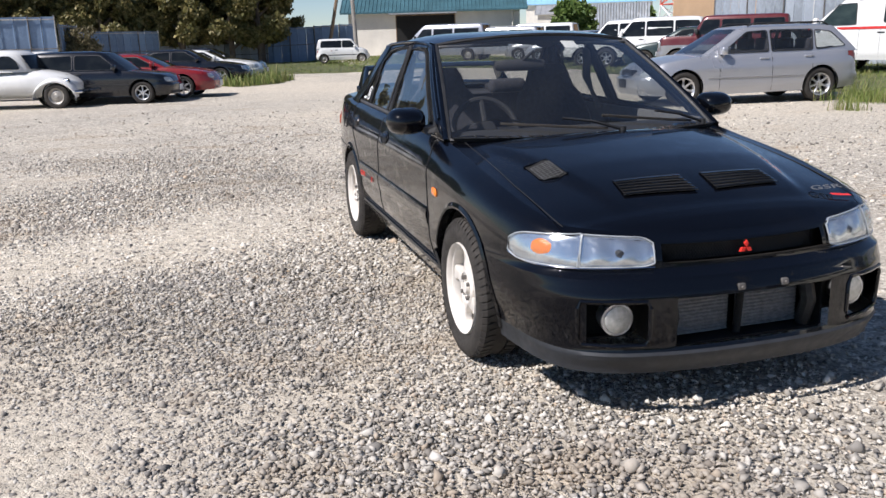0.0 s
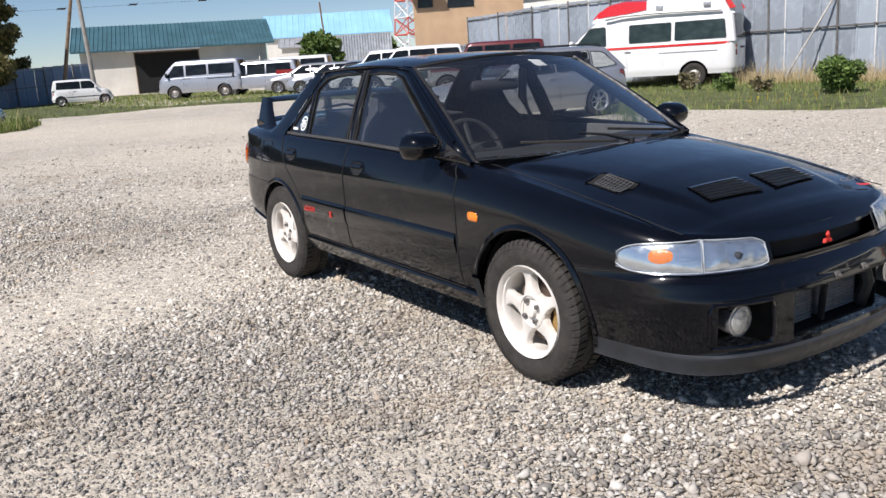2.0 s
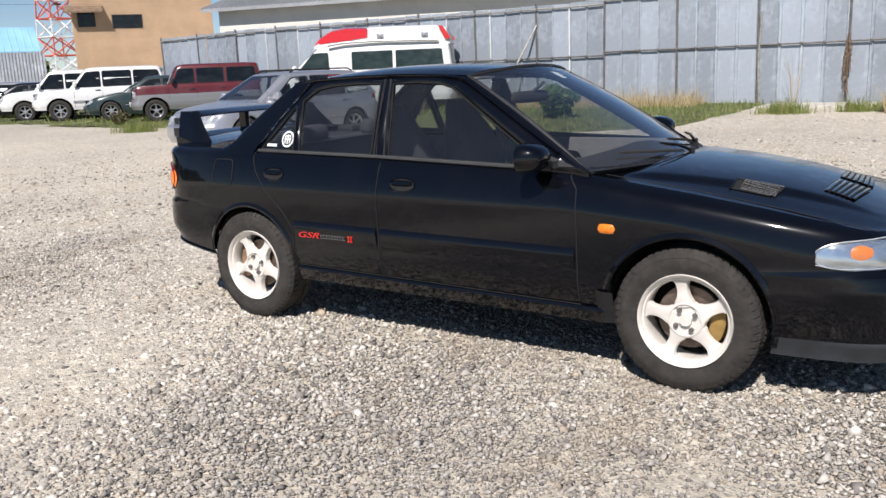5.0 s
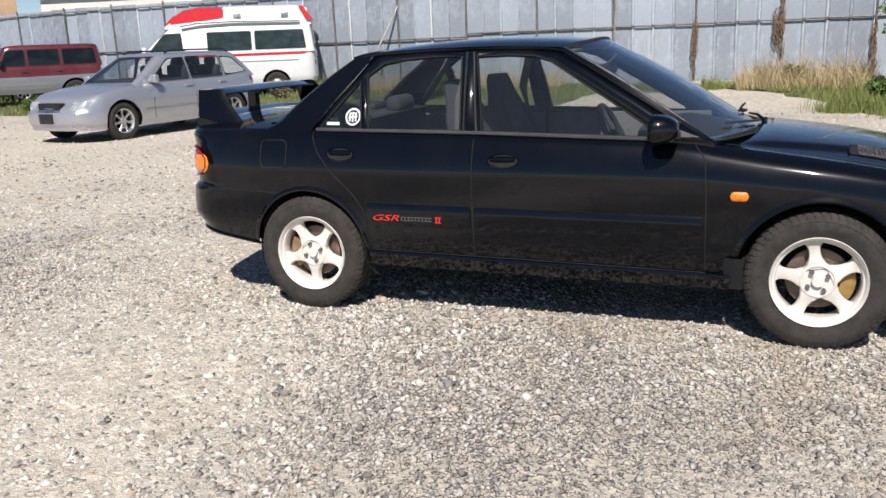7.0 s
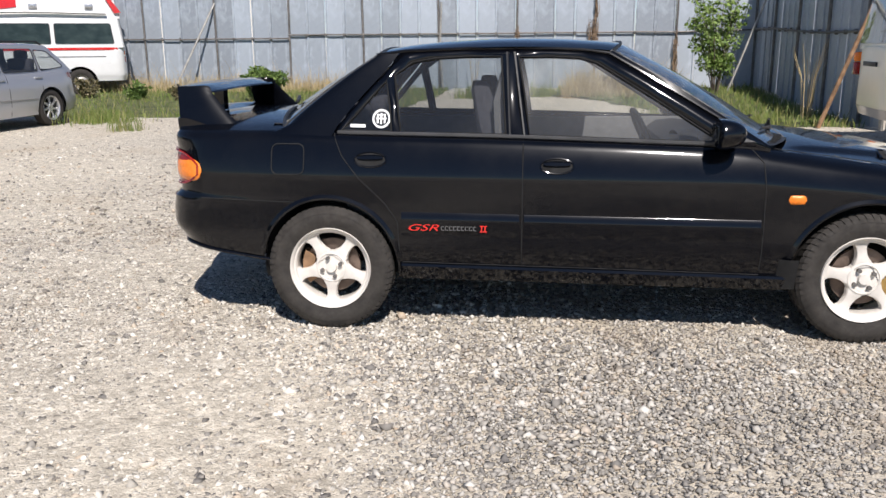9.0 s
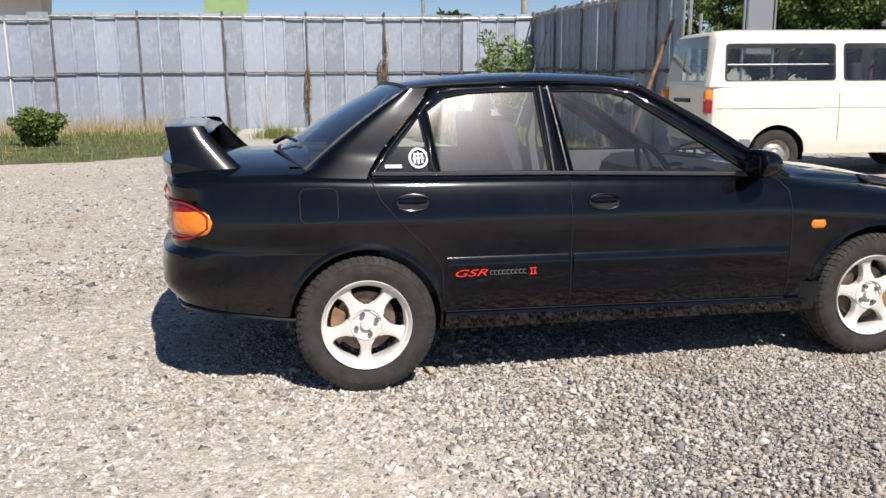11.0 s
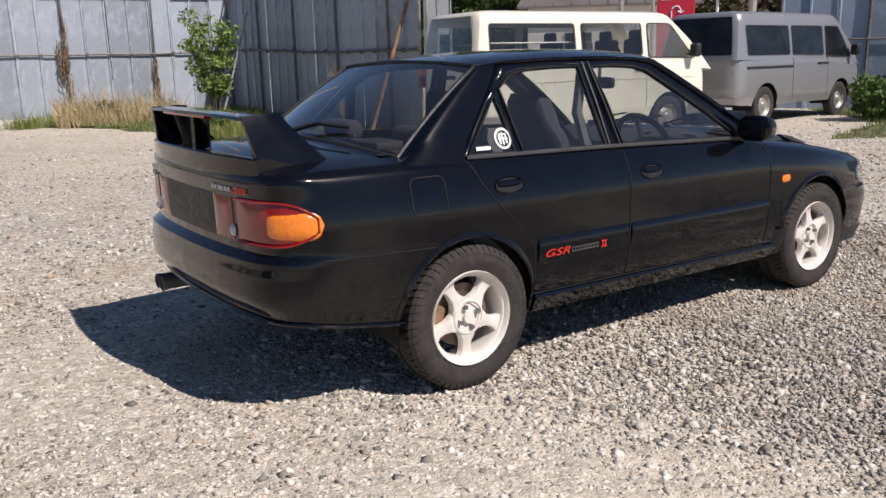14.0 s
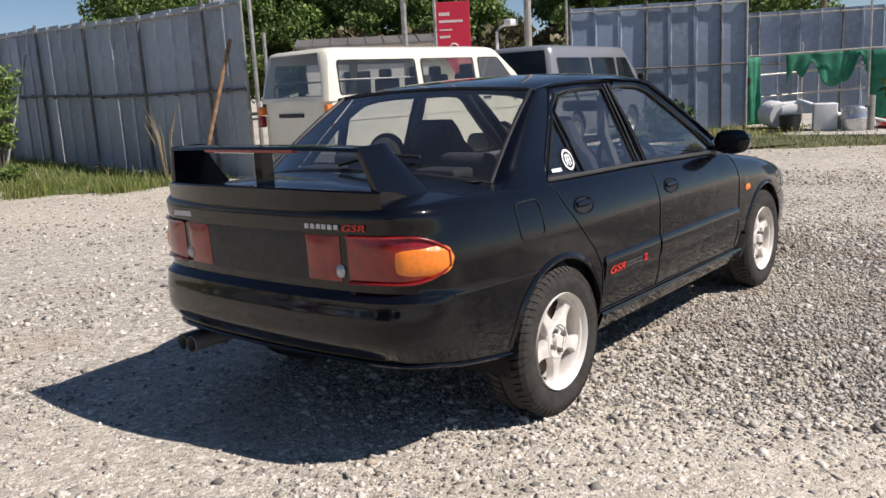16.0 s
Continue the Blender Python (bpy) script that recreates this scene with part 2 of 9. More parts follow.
M["leaf_light"] = leaf_material("leaf_light", (0.08, 0.14, 0.025), (0.15, 0.23, 0.05), (0.25, 0.33, 0.10))
M["leaf_dark"] = leaf_material("leaf_dark", (0.02, 0.04, 0.012), (0.045, 0.075, 0.02), (0.10, 0.13, 0.035))
M["leaf_bamboo"] = leaf_material("leaf_bamboo", (0.07, 0.07, 0.02), (0.16, 0.145, 0.048), (0.31, 0.25, 0.105))
M["leaf_brown"] = leaf_material("leaf_brown", (0.07, 0.07, 0.03), (0.14, 0.12, 0.06), (0.22, 0.18, 0.10))
M["bark"] = plain("bark", (0.13, 0.10, 0.075), 0.95, 0, 0.4, 5, 0.8)
M["flower"] = plain("yellow_petal", (0.72, 0.52, 0.03), 0.6, 0, 0.2)
M["vine"] = plain("dead_vine", (0.20, 0.14, 0.09), 0.95, 0, 0.4, 12, 0.6)

M["black"] = black_paint()
M["white"] = paint("white_paint", (0.74, 0.74, 0.72), 0.28, 0.0, 0.10)
M["cream"] = paint("cream_paint", (0.80, 0.76, 0.63), 0.32, 0.0, 0.12)
M["silver"] = paint("silver_paint", (0.44, 0.45, 0.48), 0.30, 0.55, 0.02)
M["silver_dull"] = paint("dull_silver_paint", (0.33, 0.33, 0.335), 0.34, 0.5, 0.10)
M["red"] = paint("red_paint", (0.22, 0.012, 0.014), 0.25, 0.0, 0.08)
M["maroon"] = paint("maroon_paint", (0.115, 0.014, 0.017), 0.3, 0.1, 0.1)
M["navy"] = paint("navy_paint", (0.006, 0.007, 0.011), 0.2, 0.0, 0.015)
M["teal"] = paint("dark_teal_paint", (0.03, 0.05, 0.05), 0.25, 0.2, 0.08)
M["rubber"] = plain("tyre_rubber", (0.033, 0.029, 0.025), 0.85, 0, 0.4, 18, 0.5)
M["trim"] = plain("black_trim", (0.018, 0.018, 0.019), 0.5, 0, 0.3, 12)
M["lip"] = plain("grey_lip_plastic", (0.028, 0.031, 0.036), 0.55, 0, 0.3, 10)
# near-black: puts the shade of cavities into the colour; also for seals and joints
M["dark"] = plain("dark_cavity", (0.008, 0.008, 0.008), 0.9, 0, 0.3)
M["seat"] = plain("seat_cloth", (0.035, 0.035, 0.042), 0.95, 0, 0.3, 40, 0.4)
M["liner"] = plain("cabin_liner", (0.11, 0.11, 0.11), 0.95, 0, 0.15, 20)
M["dash"] = plain("dashboard_plastic", (0.020, 0.020, 0.022), 0.75, 0, 0.2, 30)
M["wheel_white"] = plain("white_wheel_paint", (0.70, 0.66, 0.60), 0.42, 0, 0.16, 9, 0.05, 0.3)
M["alloy"] = plain("alloy_metal", (0.55, 0.55, 0.56), 0.32, 0.8, 0.15, 9, 0.0)
M["steel"] = plain("steel_wheel", (0.36, 0.34, 0.31), 0.5, 0.6, 0.35, 9)
M["disc"] = plain("brake_disc", (0.20, 0.15, 0.12), 0.5, 0.7, 0.4, 12)
M["caliper"] = plain("brake_caliper", (0.30, 0.19, 0.06), 0.5, 0.2, 0.3, 12)
M["chrome"] = plain("chrome", (0.75, 0.75, 0.76), 0.12, 1.0, 0.05, 6, 0.0)
M["reflector"] = plain("lamp_reflector", (0.86, 0.88, 0.90), 0.16, 0.9, 0.10, 22, 0.12)
M["belt"] = plain("belt_strip_rubber", (0.055, 0.055, 0.056), 0.42, 0.0, 0.2, 10, 0.05)
M["lamp_glass"] = plain("lamp_glass", (0.42, 0.44, 0.45), 0.10, 0.2, 0.35, 14, 0.2, 0.8)
M["orange"] = plain("amber_lens", (0.85, 0.22, 0.015), 0.18, 0, 0.15, 60, 0.2, 0.8)
M["red_lens"] = plain("red_lens", (0.26, 0.010, 0.009), 0.16, 0, 0.3, 22, 0.1, 0.5)
M["red_bright"] = plain("red_beacon", (0.60, 0.02, 0.02), 0.2, 0, 0.15, 20, 0.1, 0.8)
M["clear_lens"] = glass("clear_lens", (0.90, 0.92, 0.93), 0.02, 0.10)
M["mesh"] = plain("dark_wire_mesh", (0.025, 0.025, 0.025), 0.5, 0.2, 0.4, 60)
M["mesh_grey"] = plain("grey_mesh", (0.11, 0.11, 0.11), 0.5, 0.4, 0.3, 60)
M["core"] = plain("intercooler_fins", (0.26, 0.26, 0.26), 0.5, 0.4, 0.3, 50)
M["glass"] = glass("window_glass", (0.80, 0.82, 0.81), 0.0, 0.03)
M["glass_rear"] = glass("tinted_glass", (0.72, 0.74, 0.74), 0.0, 0.03)
# opaque panes; the dim inside is painted in their colour
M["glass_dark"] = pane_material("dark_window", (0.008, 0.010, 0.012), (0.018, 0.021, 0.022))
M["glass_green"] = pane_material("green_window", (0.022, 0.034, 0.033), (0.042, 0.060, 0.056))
M["roof_dark"] = plain("dark_roof", (0.13, 0.12, 0.11), 0.8, 0, 0.25, 0.8, 0.2)
M["ink_red"] = plain("red_decal", (0.70, 0.03, 0.02), 0.45, 0, 0.1)
M["ink_grey"] = plain("grey_decal", (0.13, 0.13, 0.13), 0.45, 0, 0.1)
M["ink_white"] = plain("white_decal", (0.72, 0.73, 0.72), 0.5, 0, 0.08)
M["ink_silver"] = plain("silver_decal", (0.55, 0.56, 0.58), 0.35, 0.3, 0.1)
M["paper"] = plain("paper", (0.75, 0.75, 0.72), 0.8, 0, 0.06)
M["stucco"] = plain("white_stucco", (0.70, 0.67, 0.60), 0.9, 0, 0.12, 0.7, 0.2)
M["tan"] = plain("tan_cladding", (0.50, 0.35, 0.22), 0.75, 0, 0.12, 0.6, 0.2)
M["roof_green"] = plain("green_tin_roof", (0.055, 0.13, 0.155), 0.5, 0.1, 0.25, 0.8, 0.1)
M["roof_blue"] = plain("light_blue_roof", (0.28, 0.52, 0.72), 0.55, 0.0, 0.12, 0.3, 0.1)
M["roof_grey"] = plain("grey_roof", (0.34, 0.35, 0.36), 0.7, 0.2, 0.2, 0.8, 0.2)
M["wood"] = plain("weathered_wood", (0.20, 0.14, 0.09), 0.9, 0, 0.4, 4, 0.5)
M["net"] = plain("green_net", (0.02, 0.17, 0.10), 0.8, 0, 0.35, 5, 0.6)
M["sign_red"] = plain("red_sign", (0.52, 0.02, 0.05), 0.45, 0, 0.08, 1.5, 0.0)
M["plastic_white"] = plain("white_plastic", (0.74, 0.74, 0.72), 0.5, 0, 0.1, 5)
M["canopy"] = plain("white_roof_panel", (0.78, 0.78, 0.76), 0.4, 0, 0.05, 3, 0.0)
M["board_green"] = plain("green_board", (0.25, 0.36, 0.16), 0.6, 0, 0.1, 2)
M["tower_red"] = plain("tower_red", (0.55, 0.10, 0.06), 0.6)
M["tower_white"] = plain("tower_white", (0.7, 0.7, 0.7), 0.6)
M["pole"] = plain("concrete_pole", (0.33, 0.31, 0.28), 0.9, 0, 0.25, 3, 0.2)

# ---------------------------------------------------------------- builders


def empty(name, m=None):
    ob = new(name)
    ob.empty_display_size = 0.2
    if m is not None:
        ob.matrix_world = m
    return ob


def mesh_of(name, bm, material, smooth=True, angle=35):
    me = bpy.data.meshes.new(name)
    bmesh.ops.recalc_face_normals(bm, faces=bm.faces)
    bm.to_mesh(me)
    bm.free()
    me.materials.append(M[material] if isinstance(material, str) else material)
    if smooth:
        me.shade_smooth()
        me.set_sharp_from_angle(angle=radians(angle))
    return me


def part(name, bm, material, parent=None, label="", smooth=True, angle=35):
    ob = new(name, mesh_of(name, bm, material, smooth, angle))
    if parent is not None:
        ob.parent = parent
    return tagged(ob, label)


def raw(name, verts, faces, material, parent=None, label="", smooth=False):
    me = bpy.data.meshes.new(name)
    me.from_pydata(verts, [], faces)
    me.materials.append(M[material])
    if smooth:
        me.shade_smooth()
        me.set_sharp_from_angle(angle=radians(40))
    ob = new(name, me)
    if parent is not None:
        ob.parent = parent
    return tagged(ob, label)


def box(bm, x0, x1, y0, y1, z0, z1, bevel=0.0, seg=2, m=None):
    r = bmesh.ops.create_cube(bm, size=1.0, matrix=Matrix.Translation(((x0 + x1) / 2, (y0 + y1) / 2, (z0 + z1) / 2)) @ Matrix.Diagonal((abs(x1 - x0), abs(y1 - y0), abs(z1 - z0), 1)))
    vs = r["verts"]
    if bevel > 0:
        es = list({e for v in vs for e in v.link_edges})
        g = bmesh.ops.bevel(bm, geom=es, offset=bevel, segments=seg, affect="EDGES", profile=0.5)
        vs = list({v for f in g["faces"] for v in f.verts} | {v for v in vs if v.is_valid})
    if m is not None:
        bmesh.ops.transform(bm, matrix=m, verts=vs)
    return vs


def cyl(bm, r, depth, m, seg=24, r2=None, caps=True):
    return bmesh.ops.create_cone(bm, cap_ends=caps, segments=seg, radius1=r, radius2=r if r2 is None else r2, depth=depth, matrix=m)["verts"]


def tube(bm, pts, r, seg=8, r2=None):
    """A round bar along points, tapering from r to r2."""
    pts = [Vector(p) for p in pts]
    rings = []
    for i, p in enumerate(pts):
        d = (pts[min(i + 1, len(pts) - 1)] - pts[max(i - 1, 0)]).normalized()
        a = d.orthogonal().normalized() if abs(d.z) > 0.95 else d.cross(Vector((0, 0, 1))).normalized()
        b = d.cross(a)
        rr = r if r2 is None else r + (r2 - r) * i / (len(pts) - 1)
        rings.append([bm.verts.new(p + rr * (math.cos(q) * a + math.sin(q) * b)) for q in (2 * math.pi * k / seg for k in range(seg))])
    for u, v in zip(rings, rings[1:]):
        for k in range(seg):
            bm.faces.new((u[k], u[(k + 1) % seg], v[(k + 1) % seg], v[k]))
    bm.faces.new(rings[0][::-1])
    bm.faces.new(rings[-1])


def loft(bm, rings, closed=True, caps=(False, False)):
    vs = [[bm.verts.new(p) for p in r] for r in rings]
    for u, v in zip(vs, vs[1:]):
        n = len(u)
        for k in range(n if closed else n - 1):
            bm.faces.new((u[k], u[(k + 1) % n], v[(k + 1) % n], v[k]))
    if caps[0]:
        bm.faces.new(vs[0][::-1])
    if caps[1]:
        bm.faces.new(vs[-1])
    return vs


def grid(bm, fn, nu, nv):
    """A sheet fn(u, v), u and v from 0 to 1."""
    return loft(bm, [[fn(i / nu, j / nv) for j in range(nv + 1)] for i in range(nu + 1)], closed=False)


def prism(bm, poly, y0, y1):
    """A plate: the outline poly of (x, z) from y0 to y1."""
    a = [bm.verts.new((x, y0, z)) for x, z in poly]
    b = [bm.verts.new((x, y1, z)) for x, z in poly]
    n = len(poly)
    for k in range(n):
        bm.faces.new((a[k], a[(k + 1) % n], b[(k + 1) % n], b[k]))
    bm.faces.new(a[::-1])
    bm.faces.new(b)


def lerp(table, x):
    """Piecewise linear value of a table of (x, value), in rising x."""
    return float(np.interp(x, [r[0] for r in table], [r[1] for r in table]))


def soft(table, x):
    """Smooth value of a table of (x, value)."""
    xs = [r[0] for r in table]
    if x <= xs[0]:
        return table[0][1]
    if x >= xs[-1]:
        return table[-1][1]
    i = max(k for k in range(len(xs)) if xs[k] <= x)
    i = min(i, len(xs) - 2)

    def slope(k):
        a, b = max(k - 1, 0), min(k + 1, len(xs) - 1)
        return (table[b][1] - table[a][1]) / (xs[b] - xs[a])
    h = xs[i + 1] - xs[i]
    t = (x - xs[i]) / h
    p, q = table[i][1], table[i + 1][1]
    return (2 * t**3 - 3 * t**2 + 1) * p + (t**3 - 2 * t**2 + t) * h * slope(i) + (3 * t**2 - 2 * t**3) * q + (t**3 - t**2) * h * slope(i + 1)


def words(name, text, size, m, material, parent, label="", shear=0.0, squash=1.0, depth=0.0008):
    """Raised lettering: built in the x-y plane, then placed by m."""
    cu = bpy.data.curves.new(name, "FONT")
    cu.body, cu.size, cu.shear, cu.extrude, cu.align_x = text, size, shear, depth, "CENTER"
    tmp = bpy.data.objects.new(name, cu)
    scene.collection.objects.link(tmp)
    me = bpy.data.meshes.new_from_object(tmp.evaluated_get(bpy.context.evaluated_depsgraph_get()))
    bpy.data.objects.remove(tmp)
    bpy.data.curves.remove(cu)
    me.name = name
    me.transform(m @ Matrix.Diagonal((squash, 1, 1, 1)))
    me.materials.clear()
    me.materials.append(M[material])
    ob = new(name, me)
    ob.parent = parent
    return tagged(ob, label)

# ---------------------------------------------------------------- ground


def step(a, b, x):
    t = min(1.0, max(0.0, (x - a) / (b - a)))
    return t * t * (3 - 2 * t)


def gz(x, y):
    """Height of the yard: level round the car, rising to the fences, falling gently to the west."""
    return 0.15 * step(12, 17.5, y) * step(-30, -20, x) + 0.08 * step(3.5, 7.0, x) * step(-1, 5, y) - 0.10 * step(8, 19, -x) * step(9, 4, y) + 0.10 * step(28, 38, -x) * step(6, 11, y)


rng = np.random.default_rng(5)


def axis(near, far, step_near, grow):
    v, out, d = 0.0, [0.0], step_near
    while v < far:
        v += d
        out.append(v)
        if v > near:
            d *= grow
    return [-q for q in out[:0:-1]] + out


gx, gy = axis(30, 1500, 0.5, 1.16), axis(30, 1500, 0.5, 1.16)
gv = [(x, y, gz(x, y) + (0.012 * noise.noise((x * 0.6, y * 0.6, 0.3)) if max(abs(x), abs(y)) < 40 else 0)) for x in gx for y in gy]
ny = len(gy)
gf = [(i * ny + j, (i + 1) * ny + j, (i + 1) * ny + j + 1, i * ny + j + 1) for i in range(len(gx) - 1) for j in range(ny - 1)]
ground = raw("ground", gv, gf, "gravel", smooth=True)
tagged(ground, "wide yard of pale grey crushed gravel with worn dark patches", "ground", kind="structure")


def stones(name, n, centre, sigma, size, seed):
    """Loose crushed stones on the yard, thinning out evenly away from centre."""
    g = np.random.default_rng(seed)
    octa = np.array([(1, 0, 0), (0, 1, 0), (-1, 0, 0), (0, -1, 0), (0, 0, 1), (0, 0, -1)], float)
    tri = np.array([(0, 1, 4), (1, 2, 4), (2, 3, 4), (3, 0, 4), (1, 0, 5), (2, 1, 5), (3, 2, 5), (0, 3, 5)])
    px, py = g.normal(centre[0], sigma[0], n), g.normal(centre[1], sigma[1], n)
    # worn stretches carry fewer loose stones
    lie = np.array([noise.noise((u * 0.75, v * 0.75, 2.0)) + 0.5 * noise.noise((u * 2.3, v * 2.3, 5.0)) for u, v in zip(px, py)])
    keep = g.uniform(0, 1, n) < np.clip(0.95 - 0.9 * lie, 0.50, 1.0)
    px, py = px[keep], py[keep]
    n = len(px)
    coarse = np.array([noise.noise((u * 0.5, v * 0.5, 9.0)) for u, v in zip(px, py)])
    s = size * (1 + 0.35 * coarse) * np.exp(np.clip(g.normal(0, 0.46, n), -1.0, 0.95))
    pts = octa[None] * (1 + g.uniform(-0.30, 0.30, (n, 6, 1))) + g.uniform(-0.42, 0.42, (n, 6, 3))
    pts = pts * np.stack([s * g.uniform(0.9, 1.4, n), s * g.uniform(0.8, 1.15, n), s * g.uniform(0.5, 0.9, n)], 1)[:, None, :]
    tilt, spin = g.normal(0, 0.4, n), g.uniform(0, 2 * np.pi, n)
    c, d = np.cos(tilt)[:, None], np.sin(tilt)[:, None]
    x, y, z = pts[..., 0], pts[..., 1] * c - pts[..., 2] * d, pts[..., 1] * d + pts[..., 2] * c
    c, d = np.cos(spin)[:, None], np.sin(spin)[:, None]
    x, y = x * c - y * d, x * d + y * c
    base = np.array([gz(u, v) for u, v in zip(px, py)])
    out = np.stack([x + px[:, None], y + py[:, None], z + (base + s * 0.20)[:, None]], -1).reshape(-1, 3)
    idx = (tri[None] + 6 * np.arange(n)[:, None, None]).reshape(-1, 3)
    me = bpy.data.meshes.new(name)
    me.vertices.add(len(out))
    me.vertices.foreach_set("co", out.ravel())
    me.loops.add(idx.size)
    me.loops.foreach_set("vertex_index", idx.ravel().astype(np.int32))
    me.polygons.add(len(idx))
    me.polygons.foreach_set("loop_start", np.arange(0, idx.size, 3, dtype=np.int32))
    me.update(calc_edges=True)
    me.materials.append(M["stone"])
    return tagged(new(name, me), "loose pale and dark grey crushed stones on the yard", "gravel", kind="stuff")


stones("gravel_stones", 250000, (0.2, -2.0), (3.7, 1.85), 0.0065, 3)
stones("gravel_stones", 8000, (0.2, -2.0), (3.6, 2.0), 0.0095, 5)
stones("gravel_stones", 58000, (-0.6, 1.0), (6.5, 5.5), 0.0100, 4)


def blades(name, n, place, height, width, material, label, category, seed, lean=0.35):
    """Many thin bent blades; place(g) gives x, y of one of them."""
    g = np.random.default_rng(seed)
    verts, faces = [], []
    for i in range(n):
        x, y = place(g)
        z = gz(x, y) - 0.01
        h = height * math.exp(g.normal(0, 0.35))
        a, b = g.uniform(0, 6.28), g.uniform(0, 6.28)
        wx, wy = width * math.cos(a) / 2, width * math.sin(a) / 2
        lx, ly = lean * h * math.cos(b), lean * h * math.sin(b)
        k = len(verts)
        verts += [(x - wx, y - wy, z), (x + wx, y + wy, z), (x + lx * 0.35 - wx * 0.7, y + ly * 0.35 - wy * 0.7, z + h * 0.6), (x + lx * 0.35 + wx * 0.7, y + ly * 0.35 + wy * 0.7, z + h * 0.6), (x + lx, y + ly, z + h)]
        faces += [(k, k + 1, k + 3, k + 2), (k + 2, k + 3, k + 4)]
    ob = raw(name, verts, faces, material)
    return tagged(ob, label, category, kind="stuff")


def turf(name, outline, label, seed):
    """A low bank of grassy soil with a ragged edge, laid on the yard."""
    g = random.Random(seed)
    bm = bmesh.new()
    n = len(outline)
    edge, inner = [], []
    cx, cy = sum(p[0] for p in outline) / n, sum(p[1] for p in outline) / n
    for i in range(n):
        (x0, y0), (x1, y1) = outline[i], outline[(i + 1) % n]
        m = max(1, int(math.hypot(x1 - x0, y1 - y0) / 0.35))
        for k in range(m):
            t = k / m
            x, y = x0 + (x1 - x0) * t + g.uniform(-0.16, 0.16), y0 + (y1 - y0) * t + g.uniform(-0.16, 0.16)
            edge.append((x, y, gz(x, y) - 0.012))
            d = math.hypot(cx - x, cy - y)
            q = min(0.5, 0.5 / d)
            xi, yi = x + (cx - x) * q, y + (cy - y) * q
            inner.append((xi, yi, gz(xi, yi) + 0.035 + g.uniform(0, 0.02)))
    e = [bm.verts.new(p) for p in edge]
    f = [bm.verts.new(p) for p in inner]
    for k in range(len(e)):
        bm.faces.new((e[k], e[(k + 1) % len(e)], f[(k + 1) % len(e)], f[k]))
    fill = bm.faces.new(f)
    bmesh.ops.triangulate(bm, faces=[fill])
    ob = part(name, bm, "soil", smooth=False)
    return tagged(ob, label, "grass", kind="structure")


def inside(poly):
    """A sampler of points within a polygon."""
    xs, ys = [p[0] for p in poly], [p[1] for p in poly]

    def pick(g):
        while True:
            x, y = g.uniform(min(xs), max(xs)), g.uniform(min(ys), max(ys))
            hit, j = False, len(poly) - 1
            for i in range(len(poly)):
                (xi, yi), (xj, yj) = poly[i], poly[j]
                if (yi > y) != (yj > y) and x < (xj - xi) * (y - yi) / (yj - yi) + xi:
                    hit = not hit
                j = i
            if hit:
                return x, y
    return pick


NORTH_GRASS = [(-24, 12.0), (-14, 11.6), (-9, 11.0), (-5, 11.4), (-3.2, 13.0), (-2.6, 15.5), (-2.6, 18.5), (-24, 18.6)]
CORNER_GRASS = [(-0.2, 16.2), (1.0, 15.2), (2.3, 12.5), (2.6, 10.4), (4.0, 9.5), (4.9, 9.2), (5.2, 18.0), (0.6, 18.4)]
EAST_GRASS = [(8.6, 3.4), (10.4, 2.4), (11.5, 0.6), (13, -1.5), (17.5, -2), (15.8, 4.3), (14.2, 7.2), (11.5, 4.2)]
WEST_GRASS = [(-34, 7), (-31, 10.5), (-28.5, 12.5), (-24.5, 13.0), (-24, 18.5), (-30, 30), (-60, 30), (-75, 14), (-75, -2), (-37, 0), (-36, 3)]
SIDE_GRASS = [(-27.2, -1.2), (-25.6, -0.2), (-27, 1.2), (-30, 2.2), (-32, 1.0), (-30, -0.6)]
turf("grass_bank", NORTH_GRASS, "uneven green grass bank along the steel fence", 1)
turf("grass_bank", CORNER_GRASS, "green and dry grass in the fence corner", 2)
turf("grass_bank", EAST_GRASS, "dry and green grass by the parked vans", 3)
turf("grass_bank", WEST_GRASS, "green grass field behind the yard", 4)
turf("grass_bank", SIDE_GRASS, "green weeds between parked cars", 5)
blades("grass", 24000, inside(NORTH_GRASS), 0.105, 0.018, "blade", "tall green grass along the steel fence", "grass", 11)
blades("grass", 9000, inside(CORNER_GRASS), 0.13, 0.018, "blade", "green grass in the fence corner", "grass", 12)
blades("grass", 7000, inside(EAST_GRASS), 0.085, 0.018, "blade", "green and yellow grass by the vans", "grass", 13)
blades("grass", 24000, inside([(-34, 7), (-31, 10.5), (-28.5, 12.5), (-24.5, 13), (-24, 18), (-34, 18), (-60, 16), (-60, 2), (-37, 0), (-36, 3)]), 0.09, 0.04, "blade", "green grass field behind the yard", "grass", 14)
blades("grass", 2500, inside(SIDE_GRASS), 0.28, 0.03, "blade", "green weeds between parked cars", "grass", 15)
blades("dry_grass", 5200, inside([(-15, 16.6), (-4, 16.8), (-4, 18.3), (-15, 18.3)]), 0.34, 0.012, "dry", "dry straw-coloured grass at the fence foot", "dry grass", 16)
blades("dry_grass", 3600, inside([(0.3, 15.4), (2.9, 14.8), (3.4, 17.8), (0.9, 18.2)]), 0.40, 0.012, "dry", "dense clump of dry straw-coloured grass", "dry grass", 17, 0.6)
blades("dry_grass", 2600, inside([(8.6, 3.4), (10.4, 2.4), (11.5, 0.6), (15, -1), (15.5, 2.5), (12, 4.0)]), 0.08, 0.014, "dry", "dry grass by the gravel edge", "dry grass", 18)
